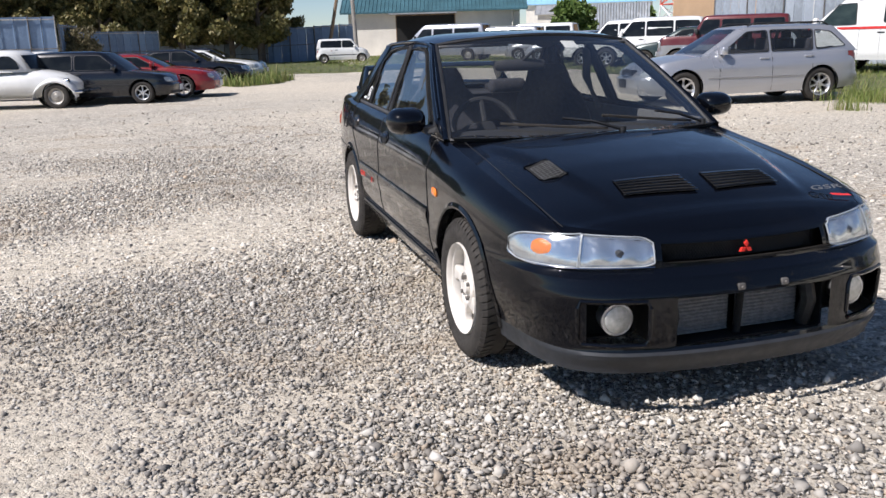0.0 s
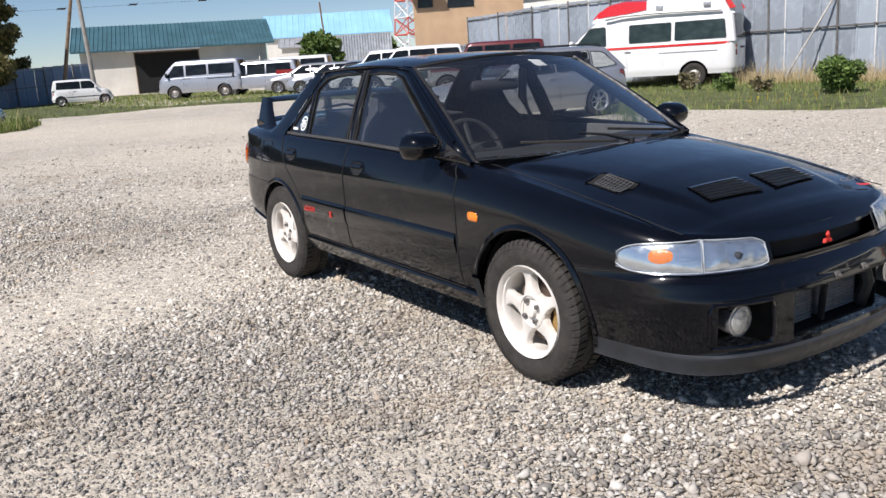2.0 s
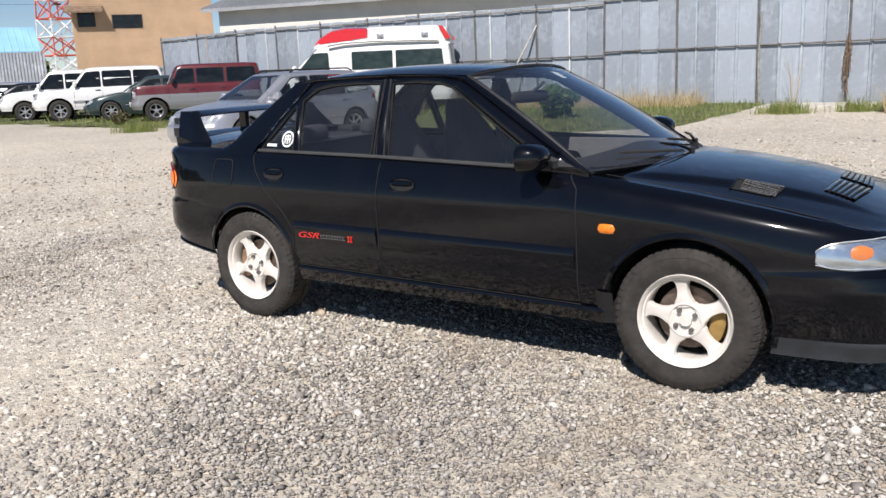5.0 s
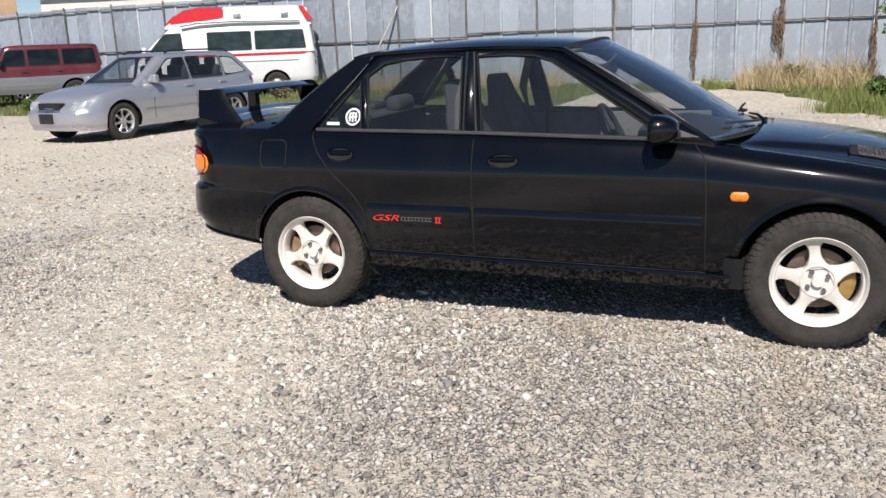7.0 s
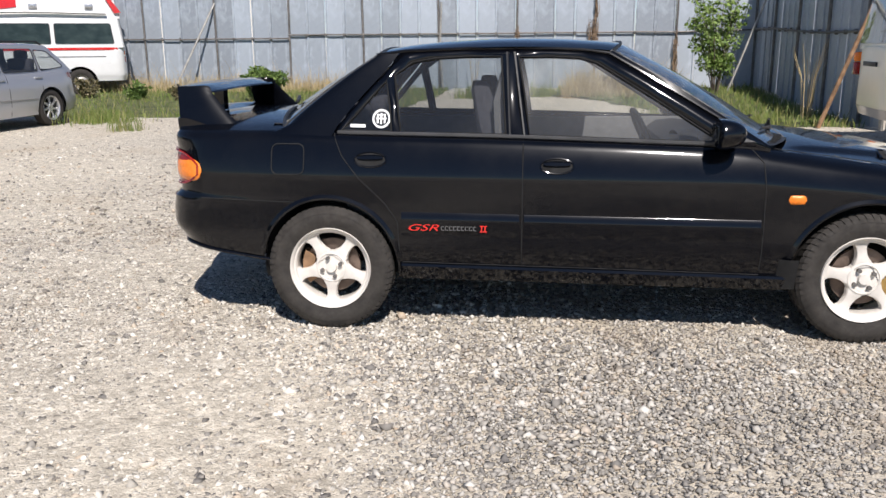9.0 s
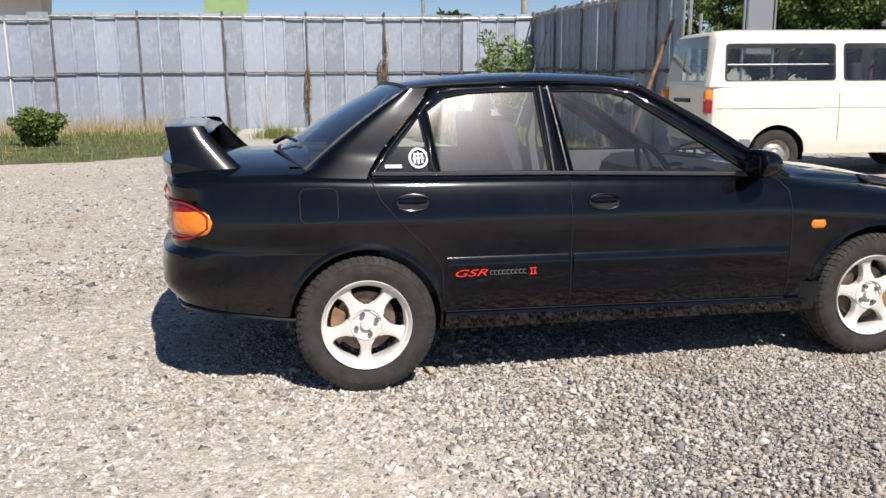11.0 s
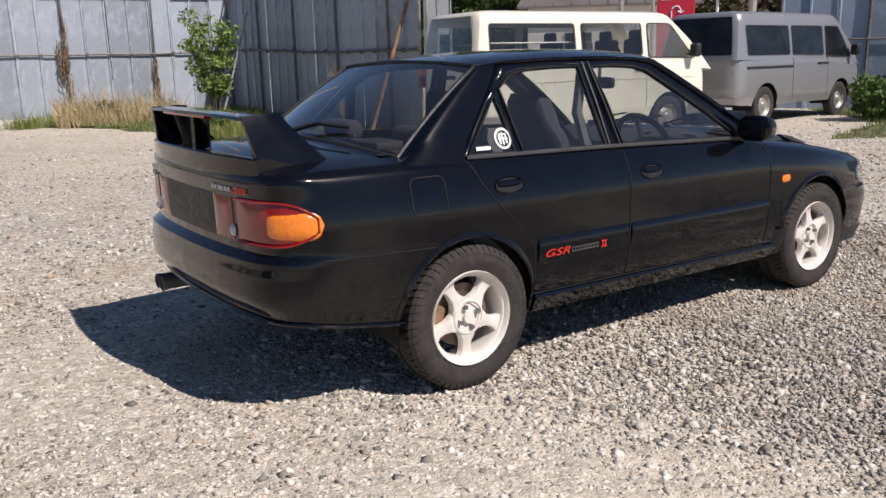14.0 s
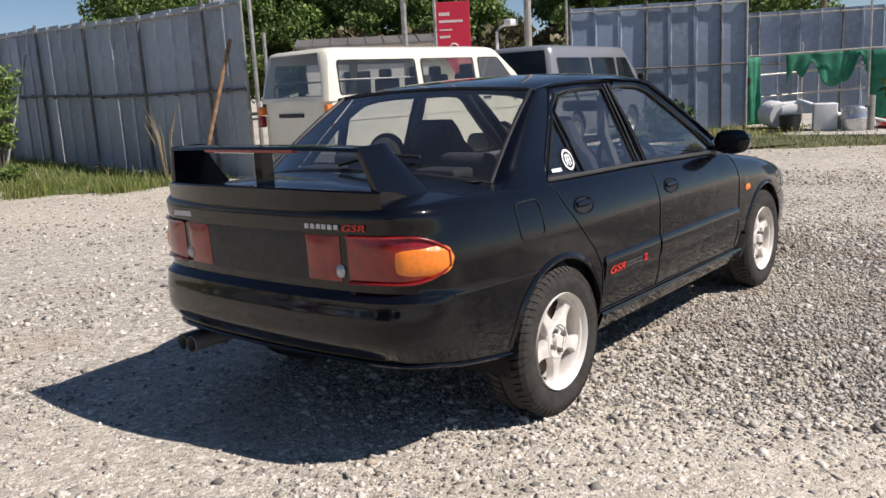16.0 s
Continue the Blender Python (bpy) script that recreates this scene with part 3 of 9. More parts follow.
for cx_, cy_, n_, s_ in ((-1.6, 15.6, 900, 0.55), (-0.2, 15.9, 500, 0.35), (2.4, 11.2, 1500, 0.6), (3.2, 9.9, 700, 0.5), (-17.3, 10.6, 800, 0.7), (-8.3, 10.2, 700, 0.8), (-7.0, 8.6, 120, 0.3)):
    blades("grass_tuft", n_, lambda g, a=cx_, b=cy_, s=s_: (g.normal(a, s * 0.45), g.normal(b, s * 0.35)), 0.20, 0.012, "blade", "loose tuft of green grass on gravel", "grass", int(n_ + 10 * s_))

# concrete strip before the fence
bm = bmesh.new()
for i in range(5):
    x0 = -2.5 + i * 1.62
    box(bm, x0, x0 + 1.6, 16.9, 18.45, -0.05, 0.185 + 0.006 * (i % 3), 0.02)
tagged(part("concrete_strip", bm, "concrete"), "weathered concrete strip at the foot of the fence", "kerb", kind="structure")

# ---------------------------------------------------------------- steel fences


def panel_mesh(width, height, material):
    """One pressed fence sheet: folded edge ribs and a shallow middle rib, facing -y."""
    w = width / 2 - 0.004
    prof = [(-w, 0.0), (-w, -0.032), (-w + 0.03, -0.032), (-w + 0.045, -0.004), (w - 0.045, -0.004), (w - 0.03, -0.032), (w, -0.032), (w, 0.0)]
    bm = bmesh.new()
    front = prof[1:-1]
    lo = [bm.verts.new((x, y, 0)) for x, y in front]
    hi = [bm.verts.new((x, y, height)) for x, y in front]
    lob = [bm.verts.new((x, y + 0.006, 0)) for x, y in front]
    hib = [bm.verts.new((x, y + 0.006, height)) for x, y in front]
    n = len(front)
    for k in range(n - 1):
        bm.faces.new((lo[k], lo[k + 1], hi[k + 1], hi[k]))
        bm.faces.new((lob[k + 1], lob[k], hib[k], hib[k + 1]))
        bm.faces.new((hi[k], hi[k + 1], hib[k + 1], hib[k]))
    for k in (0, n - 1):
        bm.faces.new((lo[k], hi[k], hib[k], lob[k]))
    return mesh_of("panel", bm, material, smooth=False)


def fence(name, a, b, height, pitch, material, label, every=4, rails=(0.5, 0.955), post_r=0.03, seed=0, drop=None):
    """A run of sheets from a to b; the rails and posts stand on the side that faces right of the run (-y when it runs to +x)."""
    g = random.Random(seed)
    ax, ay, bx, by = *a, *b
    length = math.hypot(bx - ax, by - ay)
    yaw = math.degrees(math.atan2(by - ay, bx - ax))
    top = tagged(empty(name, pose(ax, ay, 0, 0, 0, yaw)), label, "fence", kind="structure")
    inv = pose(ax, ay, 0, 0, 0, yaw)
    n = round(length / pitch)
    w = length / n
    sheet = panel_mesh(w, height, material)

    def base(s):
        p = inv @ Vector((s, 0, 0))
        return gz(p.x, p.y)
    dz = [drop(w * (i + 0.5)) if drop else 0.0 for i in range(n)]
    for i in range(n):
        ob = new("panel", sheet)
        ob.parent = top
        s = w * (i + 0.5)
        ob.matrix_local = pose(s, g.uniform(-0.008, 0.008), base(s) + dz[i] + g.uniform(-0.02, 0.012), g.uniform(-0.4, 0.4), g.uniform(-0.25, 0.25), g.uniform(-0.6, 0.6))
    for k in range(0, n, every):
        m = min(every, n - k)
        s0, s1 = k * w, (k + m) * w
        d = dz[k]
        for r in rails:
            bm = bmesh.new()
            z0, z1 = base(s0) + d + height * r, base(s1) + d + height * r
            tube(bm, [(s0, -0.065, z0), ((s0 + s1) / 2, -0.065, (z0 + z1) / 2 + g.uniform(-0.012, 0.012)), (s1, -0.065, z1)], 0.024, 6)
            for q in range(m):
                x = s0 + (q + 0.5) * w
                box(bm, x + w / 2 - 0.03, x + w / 2 + 0.02, -0.09, -0.03, (z0 + z1) / 2 - 0.045, (z0 + z1) / 2 + 0.035, 0.006, 1)
            part("rail", bm, "pipe" if r > 0.9 else "rail", top)
        bm = bmesh.new()
        tube(bm, [(s0 + 0.02, -0.05, base(s0) - 0.05), (s0 + 0.02 + g.uniform(-0.03, 0.03), -0.05, base(s0) + d + height + 0.05)], post_r, 8)
        part("post", bm, "rail", top)
    bm = bmesh.new()
    tube(bm, [(length, -0.05, base(length) - 0.05), (length, -0.05, base(length) + height + 0.06)], post_r, 8)
    part("post", bm, "pipe", top)
    return top


# north run, corner to the far west end; the western stretch stands a little lower
north = fence("fence_north", (-25.89, 18.75), (5.46, 18.6), 2.98, 0.5225, "sheet", "long weathered grey steel sheet fence with pipe rails", 4, (0.497, 0.965), 0.03, 1, lambda s: -0.09 if s < 18.4 else 0.0)
east = fence("fence_east", (5.46, 18.55), (5.06, 8.85), 2.98, 0.54, "sheet", "shaded grey steel sheet fence with rusty posts", 4, (0.5, 0.965), 0.035, 2)
# these two runs carry their bluish shade in the sheet colour
entry = fence("fence_entry", (14.1, 7.9), (16.05, 4.35), 2.98, 0.58, "sheet_shaded", "steel sheet fence beside the yard entrance, bluish shade put into its colour", 3, (0.5, 0.965), 0.03, 3)
far_east = fence("fence_far", (20.6, 7.9), (25.6, -5.0), 2.95, 0.55, "sheet_shaded", "steel sheet fence behind green netting, bluish shade put into its colour", 4, (0.5, 0.965), 0.03, 4)

# loose poles and braces that lean on the fences
def pole_thing(name, pts, r, material, label, category="pole", r2=None):
    bm = bmesh.new()
    tube(bm, pts, r, 8, r2)
    return tagged(part(name, bm, material), label, category)


pole_thing("brace_pole", [(-2.78, 18.45, 0.10), (-2.86, 18.55, 1.3), (-2.82, 18.60, 2.45)], 0.03, "pipe", "pale steel pipe standing against the fence")
pole_thing("brace_pole", [(-10.1, 17.6, 0.1), (-9.15, 18.62, 2.5)], 0.03, "pipe", "slanting steel brace against the fence")
pole_thing("brace_pole", [(4.35, 16.6, 0.1), (5.28, 16.9, 2.6)], 0.028, "pipe", "slanting steel brace against the shaded fence")
pole_thing("brace_pole", [(4.25, 9.35, 0.02), (4.62, 9.25, 1.2), (4.98, 9.15, 2.35)], 0.035, "rusty", "rusty slanting brace at the fence end")
pole_thing("end_pole", [(5.02, 8.62, 0.0), (5.02, 8.62, 3.9)], 0.035, "pipe", "tall bare steel pole at the fence end")
pole_thing("lean_pole", [(5.15, 8.5, 0.0), (5.12, 8.45, 2.4)], 0.03, "pipe", "steel pole beside the fence end")

# ---------------------------------------------------------------- vehicles


def smooth_plan(pts, step_len):
    """A smooth half outline through pts (x, y), evenly sampled."""
    P = [Vector((*p, 0)) for p in pts]
    ext = [Vector((P[0].x, -P[1].y, 0))] + P + [Vector((P[-1].x, -P[-2].y, 0))]
    dense = []
    for i in range(1, len(ext) - 2):
        a, b, c, d = ext[i - 1], ext[i], ext[i + 1], ext[i + 2]
        for k in range(24):
            t = k / 24
            dense.append(0.5 * ((2 * b) + (c - a) * t + (2 * a - 5 * b + 4 * c - d) * t * t + (3 * b - a - 3 * c + d) * t**3))
    dense.append(P[-1])
    acc = [0.0]
    for u, v in zip(dense, dense[1:]):
        acc.append(acc[-1] + (v - u).length)
    n = max(8, int(acc[-1] / step_len))
    out = []
    for k in range(n + 1):
        s = acc[-1] * k / n
        j = min(len(acc) - 2, int(np.searchsorted(acc, s, side="right")) - 1)
        t = (s - acc[j]) / max(1e-9, acc[j + 1] - acc[j])
        out.append(dense[j].lerp(dense[j + 1], t))
    return out


def shell_points(plan, zb, zt, inset, levels, spread=None):
    """Rows of points up the flank (y < 0) from the sill to the shoulder, for each place along the half outline."""
    rows = []
    n = len(plan)
    for i, p in enumerate(plan):
        a, b = plan[max(i - 1, 0)], plan[min(i + 1, n - 1)]
        t = (b - a).normalized()
        nrm = Vector((t.y, -t.x, 0))
        if nrm.y < 0 and p.y > 1e-6 and abs(nrm.y) > 0.3:
            nrm = -nrm
        if i == 0:
            nrm = Vector((1, 0, 0))
        if i == n - 1:
            nrm = Vector((-1, 0, 0))
        if nrm.dot(p) < 0:
            nrm = -nrm
        lo, hi = zb(p.x), zt(p.x)
        row = []
        for j in range(levels + 1):
            z = spread(p.x, j, lo, hi) if spread else lo + (hi - lo) * j / levels
            q = p - nrm * inset(p.x, z, abs(nrm.x), lo, hi)
            if i in (0, n - 1):
                q.y = 0
            row.append(Vector((q.x, -max(0.0, q.y), z)))
        rows.append(row)
    return rows


def flank(bm, rows, arches, mirror, keep=None, thick=0.0):
    """The flank as faces, with round wheel arches cut out; keep(x, z, i) picks a panel."""
    vs = {}

    def vert(i, j):
        if (i, j) not in vs:
            p = rows[i][j].copy()
            for cx, cz, r in arches:
                d = Vector((p.x - cx, p.z - cz))
                if abs(p.y) > 0.3 and d.length < r:
                    if d.length < 1e-4:
                        d = Vector((0, 1))
                    d = d.normalized() * r
                    p.x, p.z = cx + d.x, cz + d.y
            if mirror:
                p.y = -p.y
            vs[(i, j)] = bm.verts.new(p)
        return vs[(i, j)]

    def gone(i, j):
        p = rows[i][j]
        return abs(p.y) > 0.3 and any(math.hypot(p.x - cx, p.z - cz) < r for cx, cz, r in arches)
    for i in range(len(rows) - 1):
        for j in range(len(rows[0]) - 1):
            q = [(i, j), (i + 1, j), (i + 1, j + 1), (i, j + 1)]
            if all(gone(*c) for c in q):
                continue
            c = (rows[i][j] + rows[i + 1][j + 1]) / 2
            if keep and not keep(c.x, c.z, c.y):
                continue
            f = [vert(*c) for c in q]
            if len({tuple(round(k, 5) for k in v.co) for v in f}) < 3:
                continue
            try:
                bm.faces.new(f)
            except ValueError:
                pass
    bmesh.ops.remove_doubles(bm, verts=bm.verts, dist=0.0004)


def deck(bm, rows, x0, x1, height, n=14):
    """A lid across the car between the two shoulders, from x0 to x1; height(x, y, edge) adds to the shoulder height."""
    use = [r[-1] for r in rows if x0 - 1e-6 <= r[-1].x <= x1 + 1e-6]
    lines = []
    for p in use:
        w = abs(p.y)
        line = []
        for k in range(n + 1):
            y = -w + 2 * w * k / n
            line.append((p.x, y, p.z + height(p.x, y, w)))
        lines.append(line)
    loft(bm, lines, closed=False)
    bmesh.ops.remove_doubles(bm, verts=bm.verts, dist=0.0004)


def tyre_mesh(r, width, rim_r):
    """A tyre round the y axis: bulged wall, rounded shoulder and tread grooves."""
    bm = bmesh.new()
    w = width / 2
    prof = [(-w * 0.80, rim_r - 0.004), (-w * 0.97, rim_r + 0.03), (-w, (rim_r + r) / 2 + 0.005), (-w * 0.93, r - 0.022), (-w * 0.80, r - 0.006)]
    for k in range(4):
        c = -w * 0.62 + k * w * 0.413
        prof += [(c - w * 0.13, r), (c + w * 0.02, r), (c + w * 0.03, r - 0.007), (c + w * 0.12, r - 0.007)] if k < 3 else [(c - w * 0.13, r), (c + w * 0.13, r)]
    prof += [(w * 0.80, r - 0.006), (w * 0.93, r - 0.022), (w, (rim_r + r) / 2 + 0.005), (w * 0.97, rim_r + 0.03), (w * 0.80, rim_r - 0.004)]
    seg = 72
    loft(bm, [[(math.cos(2 * math.pi * k / seg) * rr, y, math.sin(2 * math.pi * k / seg) * rr) for k in range(seg)] for y, rr in prof])
    bmesh.ops.reverse_faces(bm, faces=bm.faces)
    return mesh_of("tyre", bm, "rubber", angle=25)


def tread_mesh(r, width, blocks):
    """Shoulder blocks of a tyre with slanting grooves between them."""
    bm = bmesh.new()
    w = width / 2
    for s in (-1, 1):
        for k in range(blocks):
            a0, da = 2 * math.pi * (k + (0.25 if s > 0 else 0)) / blocks, 2 * math.pi / blocks * 0.36
            vs = []
            for y, rr, lean in ((0.985, r - 0.030, 0.0), (0.90, r - 0.010, 0.01), (0.74, r + 0.0035, 0.03), (0.30, r + 0.0045, 0.075)):
                vs.append([bm.verts.new((math.cos(a0 + lean + e * da) * rr, s * y * w, math.sin(a0 + lean + e * da) * rr)) for e in (-1, 1)])
            low = [bm.verts.new((math.cos(a0 + 0.075 + e * da) * (r - 0.006), s * 0.30 * w, math.sin(a0 + 0.075 + e * da) * (r - 0.006))) for e in (-1, 1)]
            for p, q in zip(vs, vs[1:] + [low]):
                bm.faces.new((p[0], p[1], q[1], q[0]))
            for e in (0, 1):
                base = [bm.verts.new((math.cos(a0 + ln + (2 * e - 1) * da) * rr, s * y * w, math.sin(a0 + ln + (2 * e - 1) * da) * rr)) for y, rr, ln in ((0.90, r - 0.022, 0.01), (0.74, r - 0.012, 0.03))]
                bm.faces.new((vs[1][e], vs[2][e], base[1], base[0]))
                bm.faces.new((vs[2][e], vs[3][e], low[e], base[1]))
    return mesh_of("tread", bm, "rubber", angle=25)


def rim_mesh(r, width, spokes, material, twist=0.0, thick=0.16, hub=0.05):
    """An alloy rim round the y axis, its face at -y: barrel, lip, spokes and hub."""
    bm = bmesh.new()
    w = width / 2
    seg = 60
    prof = [(w * 0.9, r * 0.97), (w * 0.4, r * 0.90), (-w * 0.45, r * 0.88), (-w * 0.72, r * 0.90), (-w * 0.84, r * 0.955), (-w * 0.92, r), (-w * 0.84, r * 1.01), (-w * 0.70, r * 0.99)]
    loft(bm, [[(math.cos(2 * math.pi * k / seg) * rr, y, math.sin(2 * math.pi * k / seg) * rr) for k in range(seg)] for y, rr in prof])
    yf = -w * 0.62
    for s in range(spokes):
        a = 2 * math.pi * s / spokes + math.pi / 2 + twist
        st = []
        for rad, half, face, back in ((hub * 0.7, 0.30 * r * thick * 3.0, yf + 0.004, yf + 0.045), (r * 0.34, 0.28 * r * thick * 2.6, yf + 0.002, yf + 0.040), (r * 0.62, 0.26 * r * thick * 2.5, yf + 0.010, yf + 0.040), (r * 0.80, 0.30 * r * thick * 2.7, yf + 0.010, yf + 0.035), (r * 0.93, 0.42 * r * thick * 3.2, yf - 0.004, yf + 0.03)):
            d, t = Vector((math.cos(a), 0, math.sin(a))), Vector((-math.sin(a), 0, math.cos(a)))
            c = d * rad
            st.append([c + t * half + Vector((0, back, 0)), c + t * half + Vector((0, face + 0.008, 0)), c + t * half * 0.72 + Vector((0, face, 0)), c - t * half * 0.72 + Vector((0, face, 0)), c - t * half + Vector((0, face + 0.008, 0)), c - t * half + Vector((0, back, 0))])
        loft(bm, st, closed=True, caps=(True, True))
    cyl(bm, hub, 0.03, pose(0, yf + 0.012, 0, 90), 28, hub * 0.92)
    return mesh_of("rim", bm, material, angle=30)


def disc_wheel_mesh(r, width, material):
    """A pressed steel wheel with a dished centre and hub cap."""
    bm = bmesh.new()
    w = width / 2
    seg = 40
    prof = [(w * 0.9, r * 0.97), (-w * 0.5, r * 0.9), (-w * 0.84, r * 0.95), (-w * 0.92, r), (-w * 0.80, r * 0.96), (-w * 0.55, r * 0.86), (-w * 0.35, r * 0.78), (-w * 0.55, r * 0.60), (-w * 0.66, r * 0.45), (-w * 0.60, r * 0.36), (-w * 0.78, r * 0.30), (-w * 0.86, r * 0.22), (-w * 0.88, 0.001)]
    loft(bm, [[(math.cos(2 * math.pi * k / seg) * rr, y, math.sin(2 * math.pi * k / seg) * rr) for k in range(seg)] for y, rr in prof])
    return mesh_of("rim", bm, material, angle=30)


def wheel(parent, x, y, z, tyre, rim, flip):
    """Wheel with tyre and rim; flip turns its face to +y."""
    ty = new("wheel", tyre)
    ty.parent = parent
    ty.matrix_local = pose(x, y, z, 0, 0, 180 if flip else 0)
    tagged(ty, "worn black rubber tyre")
    ri = new("rim", rim)
    ri.parent = ty
    return ty


def surf_poly(bm, poly, fn, thick=0.006):
    """A pane: outline poly of (x, z) laid on the surface y = fn(x, z), with a rim turned inwards."""
    s = -1 if fn(poly[0][0], poly[0][1]) < 0 else 1
    a = [bm.verts.new((x, fn(x, z), z)) for x, z in poly]
    b = [bm.verts.new((x, fn(x, z) - s * thick, z)) for x, z in poly]
    n = len(poly)
    bm.faces.new(a)
    for k in range(n):
        bm.faces.new((a[k], a[(k + 1) % n], b[(k + 1) % n], b[k]))


def round_poly(poly, r, n=4):
    """The same outline with rounded corners."""
    out = []
    m = len(poly)
    for i in range(m):
        p, q, s = Vector(poly[i - 1]), Vector(poly[i]), Vector(poly[(i + 1) % m])
        rr = min(r, (p - q).length * 0.45, (s - q).length * 0.45)
        a, b = q + (p - q).normalized() * rr, q + (s - q).normalized() * rr
        for k in range(n + 1):
            t = k / n
            out.append(tuple(a * (1 - t) ** 2 + q * 2 * t * (1 - t) + b * t * t))
    return out


WHEELS = {}


def wheel_set(kind, r, width, rim_r):
    key = (kind, r, width, rim_r)
    if key not in WHEELS:
        t = tyre_mesh(r, width, rim_r)
        m = disc_wheel_mesh(rim_r, width, "steel") if kind == "steel" else rim_mesh(rim_r, width, int(kind), "alloy", 0, 0.14, rim_r * 0.26)
        WHEELS[key] = (t, m)
    return WHEELS[key]


def well(cx, cz, r, y0, y1):
    """The inside of one wheel arch: a half tunnel with a closed end."""
    bm = bmesh.new()
    arc = [(cx + r * math.cos(a), cz + r * math.sin(a)) for a in (radians(-12 + 204 * k / 22) for k in range(23))]
    outer, inner_ = [bm.verts.new((x, y0, z)) for x, z in arc], [bm.verts.new((x, y1, z)) for x, z in arc]
    for k in range(22):
        bm.faces.new((outer[k], outer[k + 1], inner_[k + 1], inner_[k]))
    bm.faces.new(inner_)
    return bm


def vehicle(name, m, label, category, group, s):
    """A parked vehicle from its measures s (metres; x ahead, origin on the ground midway between the axles)."""
    top = tagged(empty(name, m), label, category, group)
    F, R, W, H = s["front"], s["rear"], s["width"] / 2, s["height"]
    wb, wr = s["wheelbase"], s["wheel"]
    belt = s["belt"]
    nose, tail = s.get("nose", 0.12), s.get("tail", 0.06)
    rr = s.get("round", 0.30)
    plan = smooth_plan([(F, 0), (F - nose * 0.18, W * 0.42), (F - nose * 0.6, W * 0.74), (F - nose - rr * 0.35, W * 0.93), (F - nose - rr, W * 0.985), (F - nose - rr - 0.5, W), (0, W), (R + tail + rr + 0.3, W), (R + tail + rr * 0.7, W * 0.975), (R + tail + rr * 0.15, W * 0.88), (R + tail * 0.4, W * 0.68), (R + tail * 0.1, W * 0.4), (R, 0)], 0.075)
    zt = lambda x: soft(belt, x)
    zb = lambda x: lerp(s["sill"], x)
    bump = s.get("bumper", 0.52)
    lean = s.get("lean", 0.03)

    def inset(x, z, end, lo, hi):
        side = 0.035 * step(lo + 0.16, lo, z) + lean * step(lo + 0.45, hi, z) + 0.03 * step(hi - 0.05, hi, z)
        ends = 0.05 * step(lo + 0.15, lo, z) + (0.055 * step(bump, bump + 0.03, z) + s.get("slope", 0.05) * step(bump + 0.05, hi, z) + 0.03 * step(hi - 0.06, hi, z)) * (1.0 if x > 0 else s.get("back", 0.6))
        return side * (1 - end) + ends * end
    rows = shell_points(plan, zb, zt, inset, 14)
    ar = wr + s.get("arch", 0.065)
    wz = wr
    arches = [(wb / 2, wz, ar), (-wb / 2, wz, ar)]
    bm = bmesh.new()
    for mir in (False, True):
        flank(bm, rows, arches, mir, lambda x, z, y: True)
    deck(bm, rows, R - 1, F + 1, lambda x, y, w: s.get("crown", 0.03) * (1 - (y / max(w, 0.01)) ** 2) * min(1, w / (W * 0.8)))
    bmesh.ops.remove_doubles(bm, verts=bm.verts, dist=0.001)
    body = part("body", bm, s["paint"], top)
    if "two_tone" in s:
        bm = bmesh.new()
        for mir in (False, True):
            flank(bm, [[p + Vector((0, -0.003, 0)) for p in r] for r in rows], arches, mir, lambda x, z, y: z < s["two_tone"][1] and abs(y) > W * 0.8)
        part("lower_panel", bm, s["two_tone"][0], body)
    # cabin: rings from the belt to the roof
    bf, br, tf, tr, bw, tw, zroof = s["cabin"]
    zb0 = s.get("cabin_z", 0.0)

    def ring(t, inset_=0.0, dz=0.0):
        f, r_, w = bf + (tf - bf) * t, br + (tr - br) * t, bw + (tw - bw) * (t ** 1.25)
        f, r_, w = f - inset_, r_ + inset_, w - inset_ * 0.8
        c = 0.16 if t > 0.5 else 0.12
        pts = []
        for (cx, sx, cy, sy) in ((f, -1, -w, 1), (r_, 1, -w, 1), (r_, 1, w, -1), (f, -1, w, -1)):
            a = [(cx + sx * c * 0.0, cy + sy * c), (cx + sx * c * 0.08, cy + sy * c * 0.45), (cx + sx * c * 0.3, cy + sy * c * 0.12), (cx + sx * c, cy)]
            if (sx, sy) in ((1, 1), (-1, -1)):
                a = a[::-1]
            pts += a
        zlow = lambda x: soft(belt, x) - 0.02 + zb0
        out = []
        for x, y in pts:
            z0 = zlow(x)
            bow = s.get("bow", 0.06) * (1 - (y / max(w, 0.1)) ** 2)
            x += bow if abs(x - f) < 0.02 else (-bow * 0.6 if abs(x - r_) < 0.02 else 0)
            out.append((x, y, z0 + (zroof - z0) * t + dz))
        return out
    glazed = s.get("glazed")
    bm = bmesh.new()
    low = (0, 0.1, 0.25, 0.5, 0.75, 0.92) if glazed else (0, 0.25, 0.5, 0.75, 0.92)
    rings = [ring(t) for t in low] + [ring(0.97, 0.02), ring(1.0, 0.07), ring(1.0, 0.25, 0.022), ring(1.0, 0.5, 0.032)]
    shell = loft(bm, rings, closed=True, caps=(False, True))

    def ysurf(x, z, side, out=0.006):
        z0 = soft(belt, x) - 0.02 + zb0
        t = min(1, max(0, (z - z0) / (zroof - z0)))
        return side * (bw + (tw - bw) * (t ** 1.25) + out)
